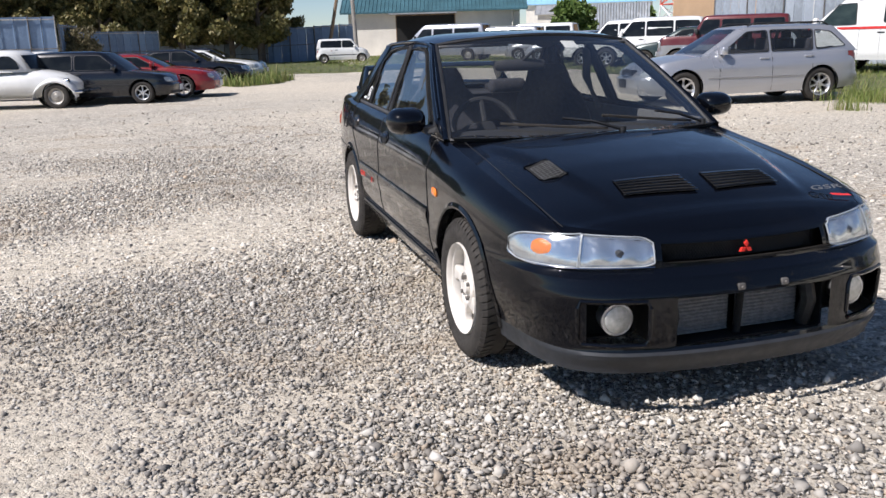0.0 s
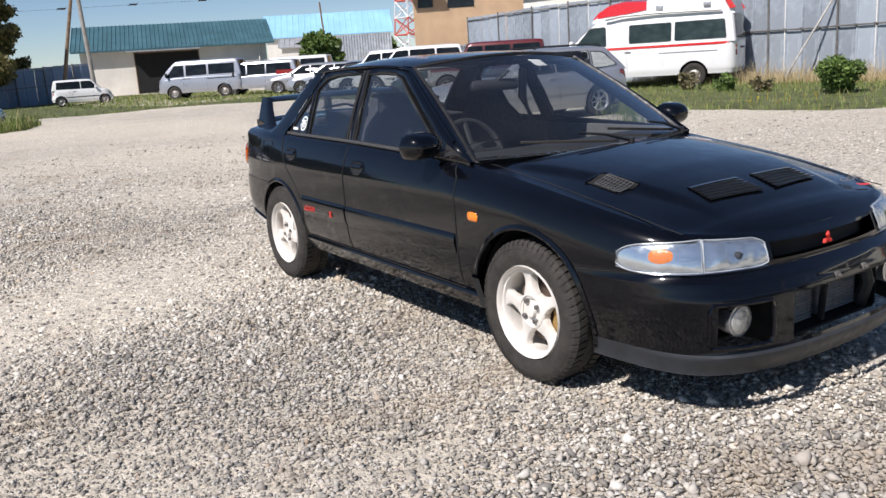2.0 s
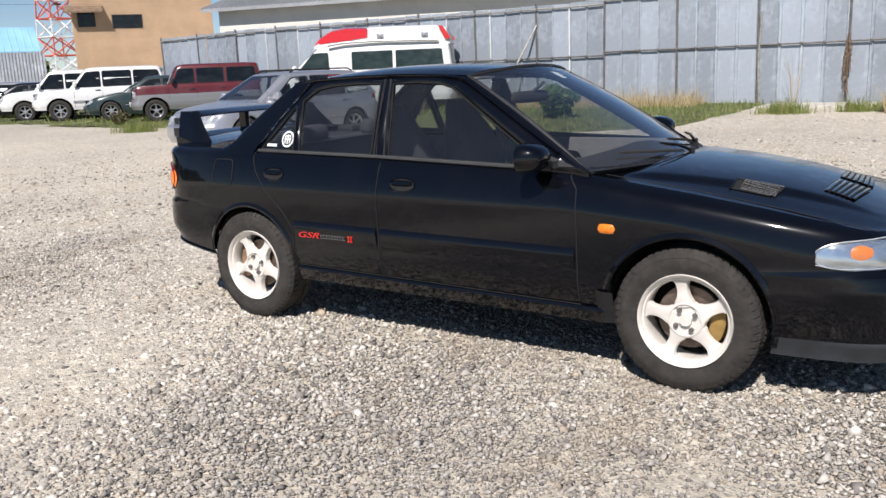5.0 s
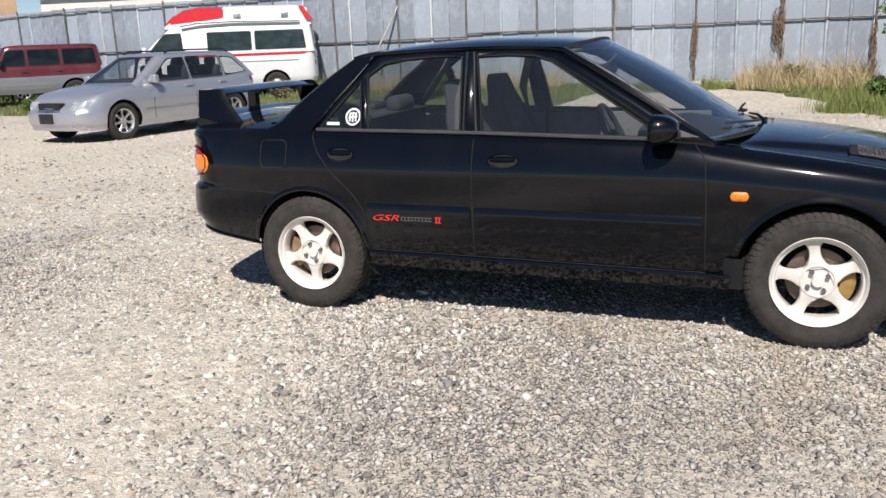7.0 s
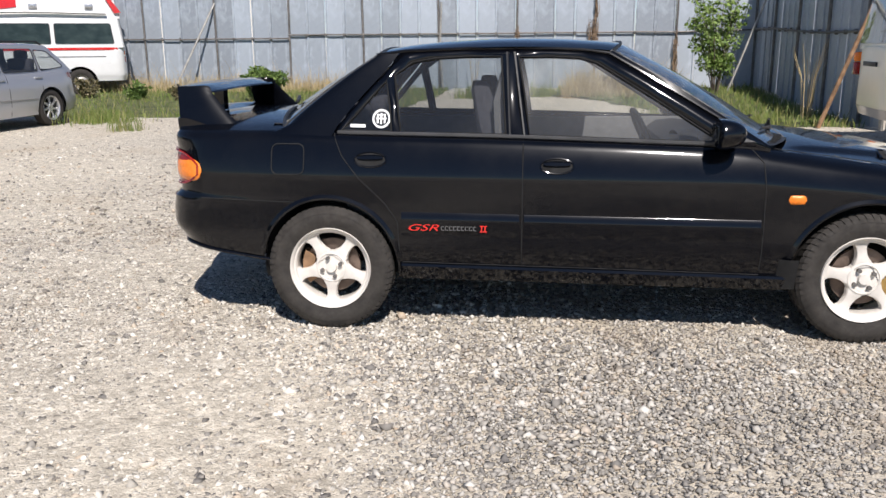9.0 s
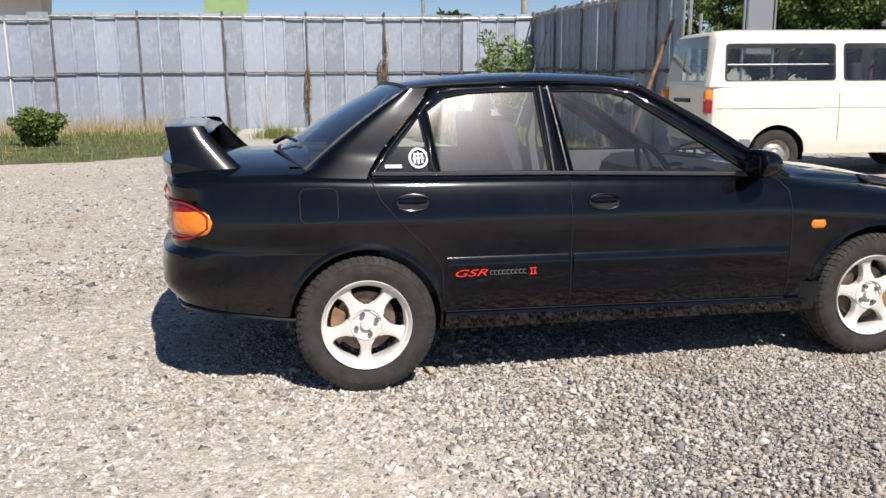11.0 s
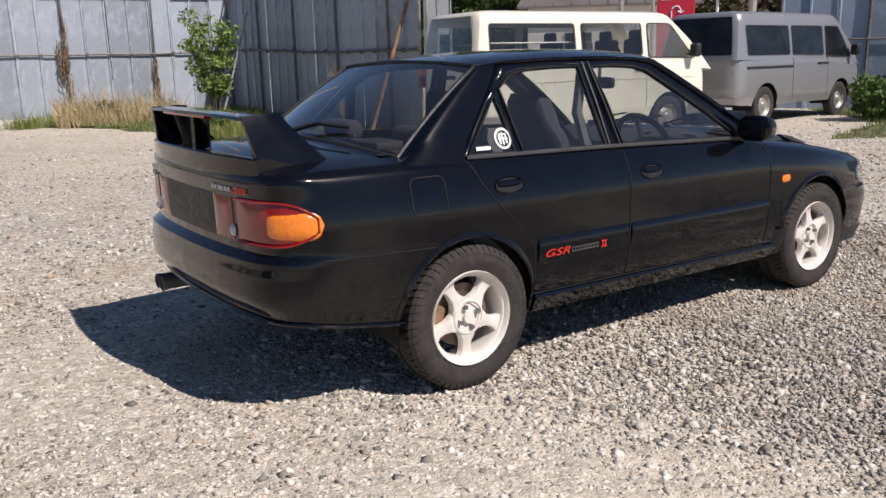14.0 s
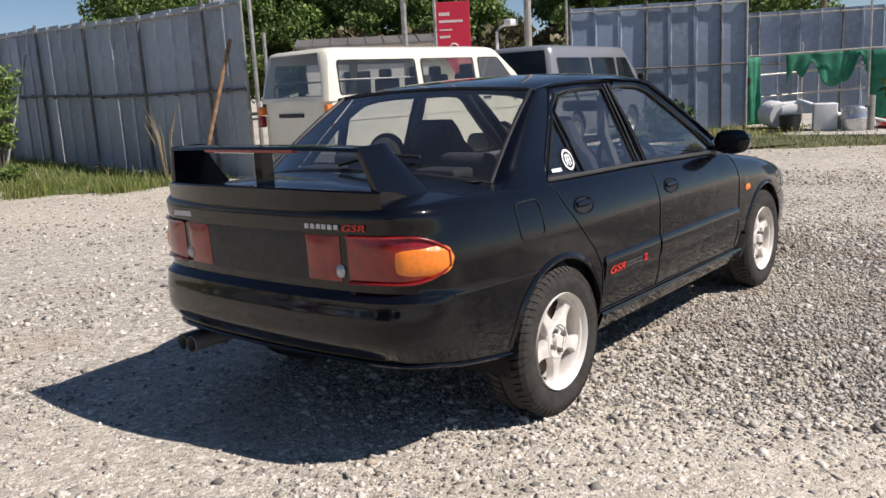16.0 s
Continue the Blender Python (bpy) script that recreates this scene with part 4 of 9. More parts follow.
    if glazed:
        # open the shell at the screens, and cut the side windows out of the flat sides
        def quad(i, k):
            return {shell[i][k], shell[i][(k + 1) % 16], shell[i + 1][(k + 1) % 16], shell[i + 1][k]}
        gone_ = [quad(i, k) for i in range(5) for k in (3, 11)] + [quad(i, k) for i in range(1, 5) for k in (7, 15)]
        bmesh.ops.delete(bm, geom=[f for f in bm.faces if set(f.verts) in gone_], context="FACES_ONLY")
        for k, side in ((3, -1), (11, 1)):
            rim_ = [shell[i][k] for i in range(6)] + [shell[i][k + 1] for i in range(5, -1, -1)]
            loops = [rim_] + [[bm.verts.new((x, ysurf(x, z, side, 0.0), z)) for x, z in round_poly(p, s.get("corner", 0.06))] for p in s["windows"]]
            edges = []
            for lp in loops:
                for a, b in zip(lp, lp[1:] + lp[:1]):
                    edges.append(bm.edges.get((a, b)) or bm.edges.new((a, b)))
            bmesh.ops.triangle_fill(bm, use_beauty=True, use_dissolve=False, edges=edges)
        loose = [e for e in bm.edges if not e.link_faces]
        bmesh.ops.delete(bm, geom=loose, context="EDGES")
    part("cabin", bm, s["paint"], top)
    if glazed:
        floor_z, x0_, x1_ = s["inside"]
        bm = bmesh.new()
        box(bm, x0_, x1_, -bw + 0.05, bw - 0.05, floor_z - 0.10, floor_z, 0.01)
        part("cabin_floor", bm, "dash", top)
        for x, h in s["seats"]:
            for y in (-0.36, 0.36):
                bm = bmesh.new()
                box(bm, x - 0.10, x + 0.06, y - 0.24, y + 0.24, floor_z - 0.05, floor_z + h, 0.05, 3)
                box(bm, x - 0.10, x + 0.01, y - 0.12, y + 0.12, floor_z + h - 0.02, floor_z + h + 0.14, 0.04, 3)
                part("seat_back", bm, "seat", top)
        for z in s.get("bars", ()):
            for side in (-1, 1):
                bm = bmesh.new()
                tube(bm, [(-2.0, side * (tw - 0.02), z), (-0.5, side * (tw - 0.02), z)], 0.012, 6)
                part("window_bar", bm, "pipe", top)
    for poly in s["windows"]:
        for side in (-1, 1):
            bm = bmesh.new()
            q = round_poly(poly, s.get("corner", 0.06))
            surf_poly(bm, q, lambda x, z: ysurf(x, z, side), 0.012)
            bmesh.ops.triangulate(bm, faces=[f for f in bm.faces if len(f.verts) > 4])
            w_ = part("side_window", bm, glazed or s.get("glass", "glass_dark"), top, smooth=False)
            w_.visible_shadow = not glazed
            bm = bmesh.new()
            loop_ = [Vector((x, ysurf(x, z, side) + side * 0.002, z)) for x, z in q]
            ring_in = [Vector((p.x, p.y, p.z)) for p in loop_]
            c = sum(ring_in, Vector()) / len(ring_in)
            outer = [p + (p - c).normalized() * 0.022 for p in ring_in]
            k = len(outer)
            a_, b_ = [bm.verts.new(p) for p in ring_in], [bm.verts.new(p) for p in outer]
            for u in range(k):
                bm.faces.new((a_[u], a_[(u + 1) % k], b_[(u + 1) % k], b_[u]))
            part("window_seal", bm, "trim", w_)
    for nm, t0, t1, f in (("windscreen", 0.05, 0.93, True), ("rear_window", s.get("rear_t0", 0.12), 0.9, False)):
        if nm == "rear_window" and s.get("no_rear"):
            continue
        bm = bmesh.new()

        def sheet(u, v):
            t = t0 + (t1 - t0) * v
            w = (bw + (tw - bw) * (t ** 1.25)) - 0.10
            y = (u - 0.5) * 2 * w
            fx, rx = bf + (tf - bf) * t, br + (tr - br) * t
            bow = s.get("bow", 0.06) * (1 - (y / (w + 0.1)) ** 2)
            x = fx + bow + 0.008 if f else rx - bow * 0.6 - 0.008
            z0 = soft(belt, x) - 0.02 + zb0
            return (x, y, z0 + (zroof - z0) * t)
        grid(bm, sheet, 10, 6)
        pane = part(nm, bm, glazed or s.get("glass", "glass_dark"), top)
        pane.visible_shadow = not glazed
    # wheels and dark wells
    ty, ri = wheel_set(s.get("rims", "steel"), wr, s.get("tyre", 0.19), s.get("rim", wr * 0.62))
    for x in (wb / 2, -wb / 2):
        for side in (-1, 1):
            wheel(top, x, side * (W - 0.115), wz, ty, ri, side > 0)
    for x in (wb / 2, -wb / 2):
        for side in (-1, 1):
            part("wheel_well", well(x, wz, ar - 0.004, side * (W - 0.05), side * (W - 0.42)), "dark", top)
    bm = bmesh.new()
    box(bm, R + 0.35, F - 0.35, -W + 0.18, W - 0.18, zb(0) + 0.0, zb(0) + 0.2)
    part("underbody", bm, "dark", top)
    # bumpers' dark line, lamps, plate, mirrors
    def front_x(y, z):
        best = min(rows, key=lambda r: abs(abs(r[0].y) - abs(y)) + (0 if r[0].x > 0 else 9))
        p = min(best, key=lambda p: abs(p.z - z))
        return p.x

    def rear_x(y, z):
        best = min(rows, key=lambda r: abs(abs(r[0].y) - abs(y)) + (0 if r[0].x < 0 else 9))
        return min(best, key=lambda p: abs(p.z - z)).x
    for nm, y0, y1, z0, z1, mat, at_front in s["lamps"]:
        for side in (-1, 1):
            bm = bmesh.new()
            fx = front_x if at_front else rear_x
            sg = 1 if at_front else -1

            def sheet(u, v):
                y, z = y0 + (y1 - y0) * u, z0 + (z1 - z0) * v
                edge = 0.012 * min(1, 6 * min(u, 1 - u, v, 1 - v) + 0.1)
                xx = lerp([(abs(r[0].y), p.x) for r in sorted((r for r in rows if (r[0].x > 0) == at_front), key=lambda r: abs(r[0].y)) for p in [min(r, key=lambda q: abs(q.z - z))]], abs(y))
                return (xx + sg * edge, side * y, z)
            grid(bm, sheet, 8, 4)
            part(nm, bm, mat, top)
    gr = s.get("grille")
    if gr:
        y1, z0, z1, mat = gr
        bm = bmesh.new()
        box(bm, front_x(0.0, (z0 + z1) / 2) - 0.10, front_x(0.0, (z0 + z1) / 2) + 0.006, -y1, y1, z0, z1, 0.01, 2)
        part("grille", bm, "dark", top)
        for k in range(5):
            bm = bmesh.new()
            z = z0 + (z1 - z0) * (k + 0.5) / 5
            x = front_x(0.0, z)
            tube(bm, [(front_x(y, z) + 0.012, y, z) for y in (-y1, -y1 * 0.5, 0, y1 * 0.5, y1)], (z1 - z0) * 0.065, 6)
            part("grille_bar", bm, mat, top)
    pl = s.get("plate", 0.45)
    bm = bmesh.new()
    box(bm, front_x(0, pl) - 0.01, front_x(0, pl) + 0.018, -0.165, 0.165, pl - 0.08, pl + 0.08, 0.006)
    part("number_plate", bm, s.get("plate_mat", "ink_white"), top, "blank number plate")
    for nm, sg in (("front_bumper", 1), ("rear_bumper", -1)):
        bm = bmesh.new()
        for mir in (False, True):
            flank(bm, [[p + Vector((0.006 if p.x > 0 else -0.006, -0.005, 0)) for p in r] for r in rows], arches, mir, lambda x, z, y: x * sg > wb / 2 + ar and s.get("bumper_low", 0.30) < z < bump)
        part(nm, bm, s.get("bumper_mat", s["paint"]), top)
    if "rear_bar" in s:
        bm = bmesh.new()
        box(bm, rear_x(0, s["rear_bar"]) - 0.02, rear_x(0, s["rear_bar"]) + 0.01, -0.29, 0.29, s["rear_bar"] - 0.028, s["rear_bar"] + 0.028, 0.008, 2)
        part("tailgate_handle", bm, "trim", top)
    for y in s.get("rails", ()):
        bm = bmesh.new()
        tube(bm, [(-1.62, y, zroof + 0.0), (-1.5, y, zroof + 0.055), (-0.1, y, zroof + 0.06), (0.02, y, zroof + 0.01)], 0.016, 6)
        part("roof_rail", bm, "trim", top)
    for z0, z1, mat in s.get("corner_lamps", ()):
        for side in (-1, 1):
            bm = bmesh.new()
            box(bm, R - 0.004, R + 0.10, side * (W - 0.085), side * (W - lean * 0.4 + 0.010), z0, z1, 0.02, 2)
            part("corner_lamp", bm, mat, top)
    mx, mz = s["mirror"]
    for side in (-1, 1):
        bm = bmesh.new()
        yb = abs(ysurf(mx, mz, 1))
        box(bm, mx - 0.06, mx + 0.06, side * (yb + 0.04), side * (yb + 0.20), mz - 0.07, mz + s.get("mirror_h", 0.08), 0.035, 3)
        box(bm, mx - 0.03, mx + 0.03, side * (yb - 0.03), side * (yb + 0.08), mz - 0.05, mz - 0.01, 0.01, 2)
        part("door_mirror", bm, s.get("mirror_mat", s["paint"]), top)
    for x, z in s["handles"]:
        for side in (-1, 1):
            yy = W - lean * 0.6
            bm = bmesh.new()
            box(bm, x - 0.09, x + 0.09, side * (yy - 0.02), side * (yy + 0.022), z - 0.016, z + 0.016, 0.012, 2)
            part("door_handle", bm, s.get("handle_mat", "trim"), top)
    for x, z0, z1 in s.get("seams", []):
        for side in (-1, 1):
            bm = bmesh.new()
            pts = []
            for k in range(9):
                z = z0 + (z1 - z0) * k / 8
                r = min(rows, key=lambda r: abs(r[7].x - x) + (0 if abs(r[7].y) > 0.5 * W else 9))
                p = min(r, key=lambda p: abs(p.z - z))
                pts.append((x, side * (abs(p.y) + 0.0005), z))
            tube(bm, pts, 0.004, 4)
            part("door_gap", bm, "dark", top)
    for x0, x1, z, h, mat in s.get("mouldings", []):
        for side in (-1, 1):
            bm = bmesh.new()
            n = max(2, int((x1 - x0) / 0.2))
            ring_ = []
            for k in range(n + 1):
                x = x0 + (x1 - x0) * k / n
                r = min(rows, key=lambda r: abs(r[7].x - x) + (0 if abs(r[7].y) > 0.5 * W else 9))
                y = abs(min(r, key=lambda p: abs(p.z - z)).y)
                ring_.append([(x, side * (y - 0.01), z - h / 2), (x, side * (y + 0.012), z - h / 2 + 0.006), (x, side * (y + 0.012), z + h / 2 - 0.006), (x, side * (y - 0.01), z + h / 2)])
            loft(bm, ring_, closed=True, caps=(True, True))
            part("side_moulding", bm, mat, top)
    return top

# ---------------------------------------------------------------- the black saloon (x ahead, right-hand drive)

car = tagged(empty("saloon_car"), "glossy black four-door sports saloon with white five-spoke wheels on gravel", "car")
ZT = [(-2.15, 0.966), (-1.9, 0.970), (-1.5, 0.972), (-1.2, 0.963), (-0.3, 0.945), (0.66, 0.912), (0.85, 0.887), (1.0, 0.866), (1.25, 0.832), (1.5, 0.792), (1.75, 0.746), (1.95, 0.708), (2.04, 0.700), (2.1, 0.692), (2.16, 0.678), (2.2, 0.662)]
ZB = [(-2.15, 0.405), (-1.95, 0.395), (-1.6, 0.345), (-1.5, 0.335), (-0.95, 0.262), (0.95, 0.242), (1.5, 0.215), (1.62, 0.200), (2.2, 0.190)]
car_zt, car_zb = (lambda x: soft(ZT, x)), (lambda x: lerp(ZB, x))
LEVELS = 40


def waist(x):
    """Height of the soft crease below the windows, from which the flank leans in."""
    return lerp([(-2.1, 0.765), (-1.2, 0.768), (0.7, 0.755), (1.2, 0.715), (1.7, 0.625), (2.1, 0.580)], x)


def car_inset(x, z, end, lo, hi):
    r = lerp([(-2.1, 0.038), (0.5, 0.030), (1.0, 0.055), (1.8, 0.060), (2.1, 0.040)], x)
    k = min(r, max(0.0, z - (hi - r)))
    w = waist(x)
    u = min(1.0, max(0.0, (z - w) / max(0.05, hi - w)))
    lean = lerp([(-2.1, 0.055), (-1.6, 0.060), (-1.0, 0.066), (0.7, 0.066), (1.3, 0.050), (2.0, 0.030)], x)
    side = 0.046 * step(0.46, 0.20, z) + 0.010 * max(0.0, (w - z) / 0.4) ** 2 + lean * (0.42 * u + 0.58 * u * u) + r - math.sqrt(max(0.0, r * r - k * k))
    if x > 0:
        ends = 0.035 * step(0.27, 0.19, z) - 0.012 * step(0.285, 0.27, z) + 0.020 * step(0.47, 0.53, z) + 0.056 * step(0.53, 0.566, z) + 0.034 * step(0.570, 0.69, z) + 0.03 * step(hi - 0.022, hi, z)
    else:
        ends = 0.064 * step(0.52, 0.40, z) ** 1.5 + 0.010 * step(0.57, 0.64, z) + 0.038 * step(0.640, 0.672, z) - 0.004 * step(0.70, 0.9, z) + 0.012 * step(hi - 0.03, hi, z)
    corner = 0.012 * step(0.15, 0.45, end) * step(1.0, 0.8, end) * step(0.86, 0.95, z) if x < -1.7 else 0.0
    return side * (1 - end) + ends * end - corner


plan = smooth_plan([(2.19, 0), (2.182, 0.22), (2.152, 0.42), (2.10, 0.575), (2.015, 0.69), (1.88, 0.765), (1.68, 0.806), (1.42, 0.828), (1.1, 0.835), (0.5, 0.835), (-0.5, 0.835), (-1.1, 0.835), (-1.5, 0.826), (-1.75, 0.808), (-1.93, 0.780), (-2.045, 0.718), (-2.108, 0.630), (-2.140, 0.49), (-2.160, 0.29), (-2.168, 0)], 0.032)


def car_level(x, j, lo, hi):
    """Height of level j: even along the flank, with fixed lines for the lip and the bumper at the nose."""
    even = lo + (hi - lo) * j / LEVELS
    return even + (lerp([(0, lo), (8, 0.278), (28, 0.552), (LEVELS, hi)], j) - even) * step(1.30, 1.62, x)


rows = shell_points(plan, car_zb, car_zt, car_inset, LEVELS, car_level)
N = len(rows)
NORMAL = []
for i in range(N):
    d = plan[min(i + 1, N - 1)] - plan[max(i - 1, 0)]
    q = Vector((d.y, -d.x, 0)).normalized()
    if q.dot(plan[i]) < 0:
        q = -q
    NORMAL.append(Vector((q.x, -q.y, 0)))
NORMAL[0], NORMAL[-1] = Vector((1, 0, 0)), Vector((-1, 0, 0))


def at_row(i, z, off=0.0):
    """A point on the right flank at row i (may be fractional) and height z, pushed out by off."""
    i = min(max(i, 0), N - 1.001)
    k, t = int(i), i - int(i)
    pts = []
    for r in (rows[k], rows[k + 1]):
        j = min(max(float(np.interp(z, [p.z for p in r], range(LEVELS + 1))), 0), LEVELS - 1e-4)
        pts.append(r[int(j)].lerp(r[int(j) + 1], j - int(j)))
    return pts[0].lerp(pts[1], t) + NORMAL[k].lerp(NORMAL[k + 1], t) * off


def row_x(x):
    for i in range(N - 1):
        if plan[i].x >= x >= plan[i + 1].x and plan[i].y > 0.2:
            return i + (plan[i].x - x) / (plan[i].x - plan[i + 1].x)
    return 0 if x > 0 else N - 1


def row_front(y):
    return next(i for i in range(N) if plan[i].y >= y - 1e-9) - 0.0


def row_rear(y):
    return next(i for i in range(N - 1, 0, -1) if plan[i].y >= y - 1e-9)


def flip(p, left):
    return Vector((p[0], -p[1], p[2])) if left else Vector(p)


def patch(name, i0, i1, zlo, zhi, off, material, parent, label="", nu=16, nv=8, left=False, dome=0.0, wave=0.0):
    """A skin that follows the body between two rows and two height curves."""
    bm = bmesh.new()

    def fn(u, v):
        i = i0 + (i1 - i0) * u
        a, b = (zlo(u) if callable(zlo) else zlo), (zhi(u) if callable(zhi) else zhi)
        e = min(1.0, 5 * min(u, 1 - u, v, 1 - v))
        return flip(at_row(i, a + (b - a) * v, off * (0.25 + 0.75 * e) + dome * math.sin(math.pi * u) * math.sin(math.pi * v) + wave * (0.5 + 0.5 * math.cos(17.0 * u)) * math.sin(math.pi * v)), left)
    grid(bm, fn, nu, nv)
    return part(name, bm, material, parent, label)


ARCHES = [(1.254, 0.312, 0.352), (-1.254, 0.318, 0.338)]
REAR_DOOR = [(0.30, -0.905), (0.55, -0.915), (0.64, -0.975), (0.76, -1.10), (0.86, -1.18), (0.97, -1.23)]


def region(x, z, y):
    """The panel to which a place on the flank belongs."""
    a = abs(y)
    if x > 1.55:
        if z < 0.545:
            if z < 0.278:
                return "lip"
            if 0.40 < a < 0.625 and 0.305 < z < 0.462 and x > 1.9:
                return "hole"
            if a < 0.315 and 0.285 < z < 0.475 and x > 1.9:
                return "hole"
            return "front_bumper"
        if a < 0.325 and 0.578 < z < 0.640 and x > 1.9:
            return "hole"
        return "wing"
    if x < -1.40 and z < 0.648:
        return "rear_bumper"
    if -0.93 < x < 0.95 and z < 0.345:
        return "sill"
    if x > 0.775:
        return "wing"
    if x > -0.325:
        return "front_door"
    if x > lerp(REAR_DOOR, z):
        return "rear_door"
    if x < -1.93 and a < 0.45:
        return "boot"
    return "quarter"


for nm, mat, lab in (("lip", "lip", "matt dark grey plastic front lip"), ("front_bumper", "black", ""), ("rear_bumper", "black", ""), ("boot", "black", "")):
    bm = bmesh.new()
    for left in (False, True):
        flank(bm, rows, ARCHES, left, lambda x, z, y: region(x, z, y) == nm)
    if nm == "boot":
        deck(bm, rows, -2.3, -1.44, lambda x, y, w: (0.062 * (1 - (y / max(w, 0.05)) ** 2) ** 0.8 if w > 0.05 else 0) * min(1, w / 0.6) * (1 - 0.3 * step(-1.9, -2.1, x)), 20)
    part({"lip": "front_lip", "boot": "boot_lid"}.get(nm, nm), bm, mat, car, lab)
for left in (False, True):
    for nm in ("wing", "front_door", "rear_door", "quarter", "sill"):
        bm = bmesh.new()
        flank(bm, rows, ARCHES, left, lambda x, z, y: region(x, z, y) == nm)
        part({"wing": "front_wing", "quarter": "rear_wing", "sill": "side_sill"}.get(nm, nm), bm, "black", car)
    # rolled arch edges and dark wells
    for cx, cz, r in ARCHES:
        bm = bmesh.new()
        line_, inner = [], []
        for k in range(41):
            a = radians(-18 + 216 * k / 40)
            x, z = cx + r * math.cos(a), cz + r * math.sin(a)
            if z < car_zb(x) + 0.003:
                continue
            line_.append(flip(at_row(row_x(x), z, 0.002), left))
        rings = []
        for p in line_:
            d = Vector((p.x - cx, 0, p.z - cz)).normalized()
            s = -1 if left else 1
            rings.append([p + d * 0.022, p + d * 0.006 + Vector((0, -s * 0.007, 0)), p - d * 0.003 + Vector((0, -s * 0.004, 0)), p - d * 0.004 + Vector((0, s * 0.03, 0))])
        loft(bm, rings, closed=False)
        part("arch_lip", bm, "black", car)
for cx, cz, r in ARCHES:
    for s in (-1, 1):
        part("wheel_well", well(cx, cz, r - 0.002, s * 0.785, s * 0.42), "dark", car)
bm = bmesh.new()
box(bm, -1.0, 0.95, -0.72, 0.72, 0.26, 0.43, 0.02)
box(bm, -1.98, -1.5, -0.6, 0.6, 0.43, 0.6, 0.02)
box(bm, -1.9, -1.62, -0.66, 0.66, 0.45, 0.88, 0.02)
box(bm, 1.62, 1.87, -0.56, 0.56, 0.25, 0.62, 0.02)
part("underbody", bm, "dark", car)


def crown(x):
    return lerp([(0.62, -0.01), (0.74, 0.0), (0.86, 0.018), (1.05, 0.046), (1.5, 0.057), (1.85, 0.044), (2.0, 0.024), (2.1, 0.008), (2.2, 0.0)], x)


def bonnet_add(x, y, w):
    f = min(1.0, abs(y) / max(w, 0.02))
    rim = lerp([(0.85, 0.64), (1.2, 0.555), (1.75, 0.43), (2.0, 0.40)], x)
    bulge = 0.017 * step(rim + 0.022, rim - 0.022, abs(y)) * step(0.86, 1.0, x) * step(1.98, 1.62, x)
    return (crown(x) * (1 - f**2.2) + bulge) * min(1, w / 0.5) * (1 - f**8)


def bonnet_z(x, y):
    r = at_row(row_x(x) if x < 1.9 else row_front(max(0.05, lerp([(1.9, 0.74), (2.0, 0.66), (2.08, 0.5), (2.13, 0.2)], x))), 2.0)
    return car_zt(x) + bonnet_add(x, y, max(0.3, abs(r.y)))


bm = bmesh.new()
deck(bm, rows, 0.70, 2.3, bonnet_add, 64)
part("bonnet", bm, "black", car)
for left in (False, True):
    bm = bmesh.new()
    s = 1 if left else -1
    pts = []
    for k in range(22):
        x = 0.80 + 1.14 * k / 21
        y = s * lerp([(0.8, 0.655), (1.5, 0.672), (1.94, 0.655)], x)
        pts.append((x, y, bonnet_z(x, y) - 0.0004))
    tube(bm, pts, 0.0022, 4)
    part("bonnet_gap", bm, "dark", car)


def on_bonnet(name, corners, nu, nv, off, material, parent, label=""):
    bm = bmesh.new()
    a, b, c, d = (Vector((*p, 0)) for p in corners)

    def fn(u, v):
        p = a.lerp(b, u).lerp(d.lerp(c, u), v)
        return (p.x, p.y, bonnet_z(p.x, p.y) + off)
    grid(bm, fn, nu, nv)
    return part(name, bm, material, parent, label)


# louvre panels: slats over a near-black patch that paints the shade of the recess
for ys in (-1, 1):
    quad = [(1.690, ys * 0.330), (1.700, ys * 0.050), (1.842, ys * 0.040), (1.815, ys * 0.342)]
    tray = on_bonnet("louvre_panel", quad, 6, 4, 0.0015, "dark", car, "black slatted bonnet louvre")
    for k in range(6):
        t = (k + 0.5) / 6
        a, b = Vector((*quad[0], 0)).lerp(Vector((*quad[3], 0)), t), Vector((*quad[1], 0)).lerp(Vector((*quad[2], 0)), t)
        bm = bmesh.new()
        rings = []
        for q in range(7):
            p = a.lerp(b, q / 6)
            z = bonnet_z(p.x, p.y)
            rings.append([(p.x - 0.013, p.y, z + 0.001), (p.x - 0.005, p.y, z + 0.0045), (p.x + 0.010, p.y, z + 0.0035), (p.x + 0.009, p.y, z + 0.0022), (p.x - 0.005, p.y, z + 0.003)])
        loft(bm, rings, closed=True, caps=(True, True))
        part("slat", bm, "black", tray)
# the duct's shaded mouth is a near-black patch laid on the bonnet
scoop = on_bonnet("air_duct", [(1.355, -0.565), (1.365, -0.475), (1.555, -0.462), (1.52, -0.565)], 4, 4, 0.002, "dark", car, "small bonnet duct with wire mesh")
bm = bmesh.new()
for k in range(9):
    x = 1.40 + 0.14 * k / 8
    tube(bm, [(x, -0.555, bonnet_z(x, -0.555) + 0.006), (x, -0.472, bonnet_z(x, -0.472) + 0.006)], 0.0022, 4)
for k in range(6):
    y = -0.555 + 0.083 * k / 5
    tube(bm, [(1.40, y, bonnet_z(1.40, y) + 0.006), (1.54, y, bonnet_z(1.54, y) + 0.006)], 0.0022, 4)
part("wire_mesh", bm, "mesh_grey", scoop)
bm = bmesh.new()
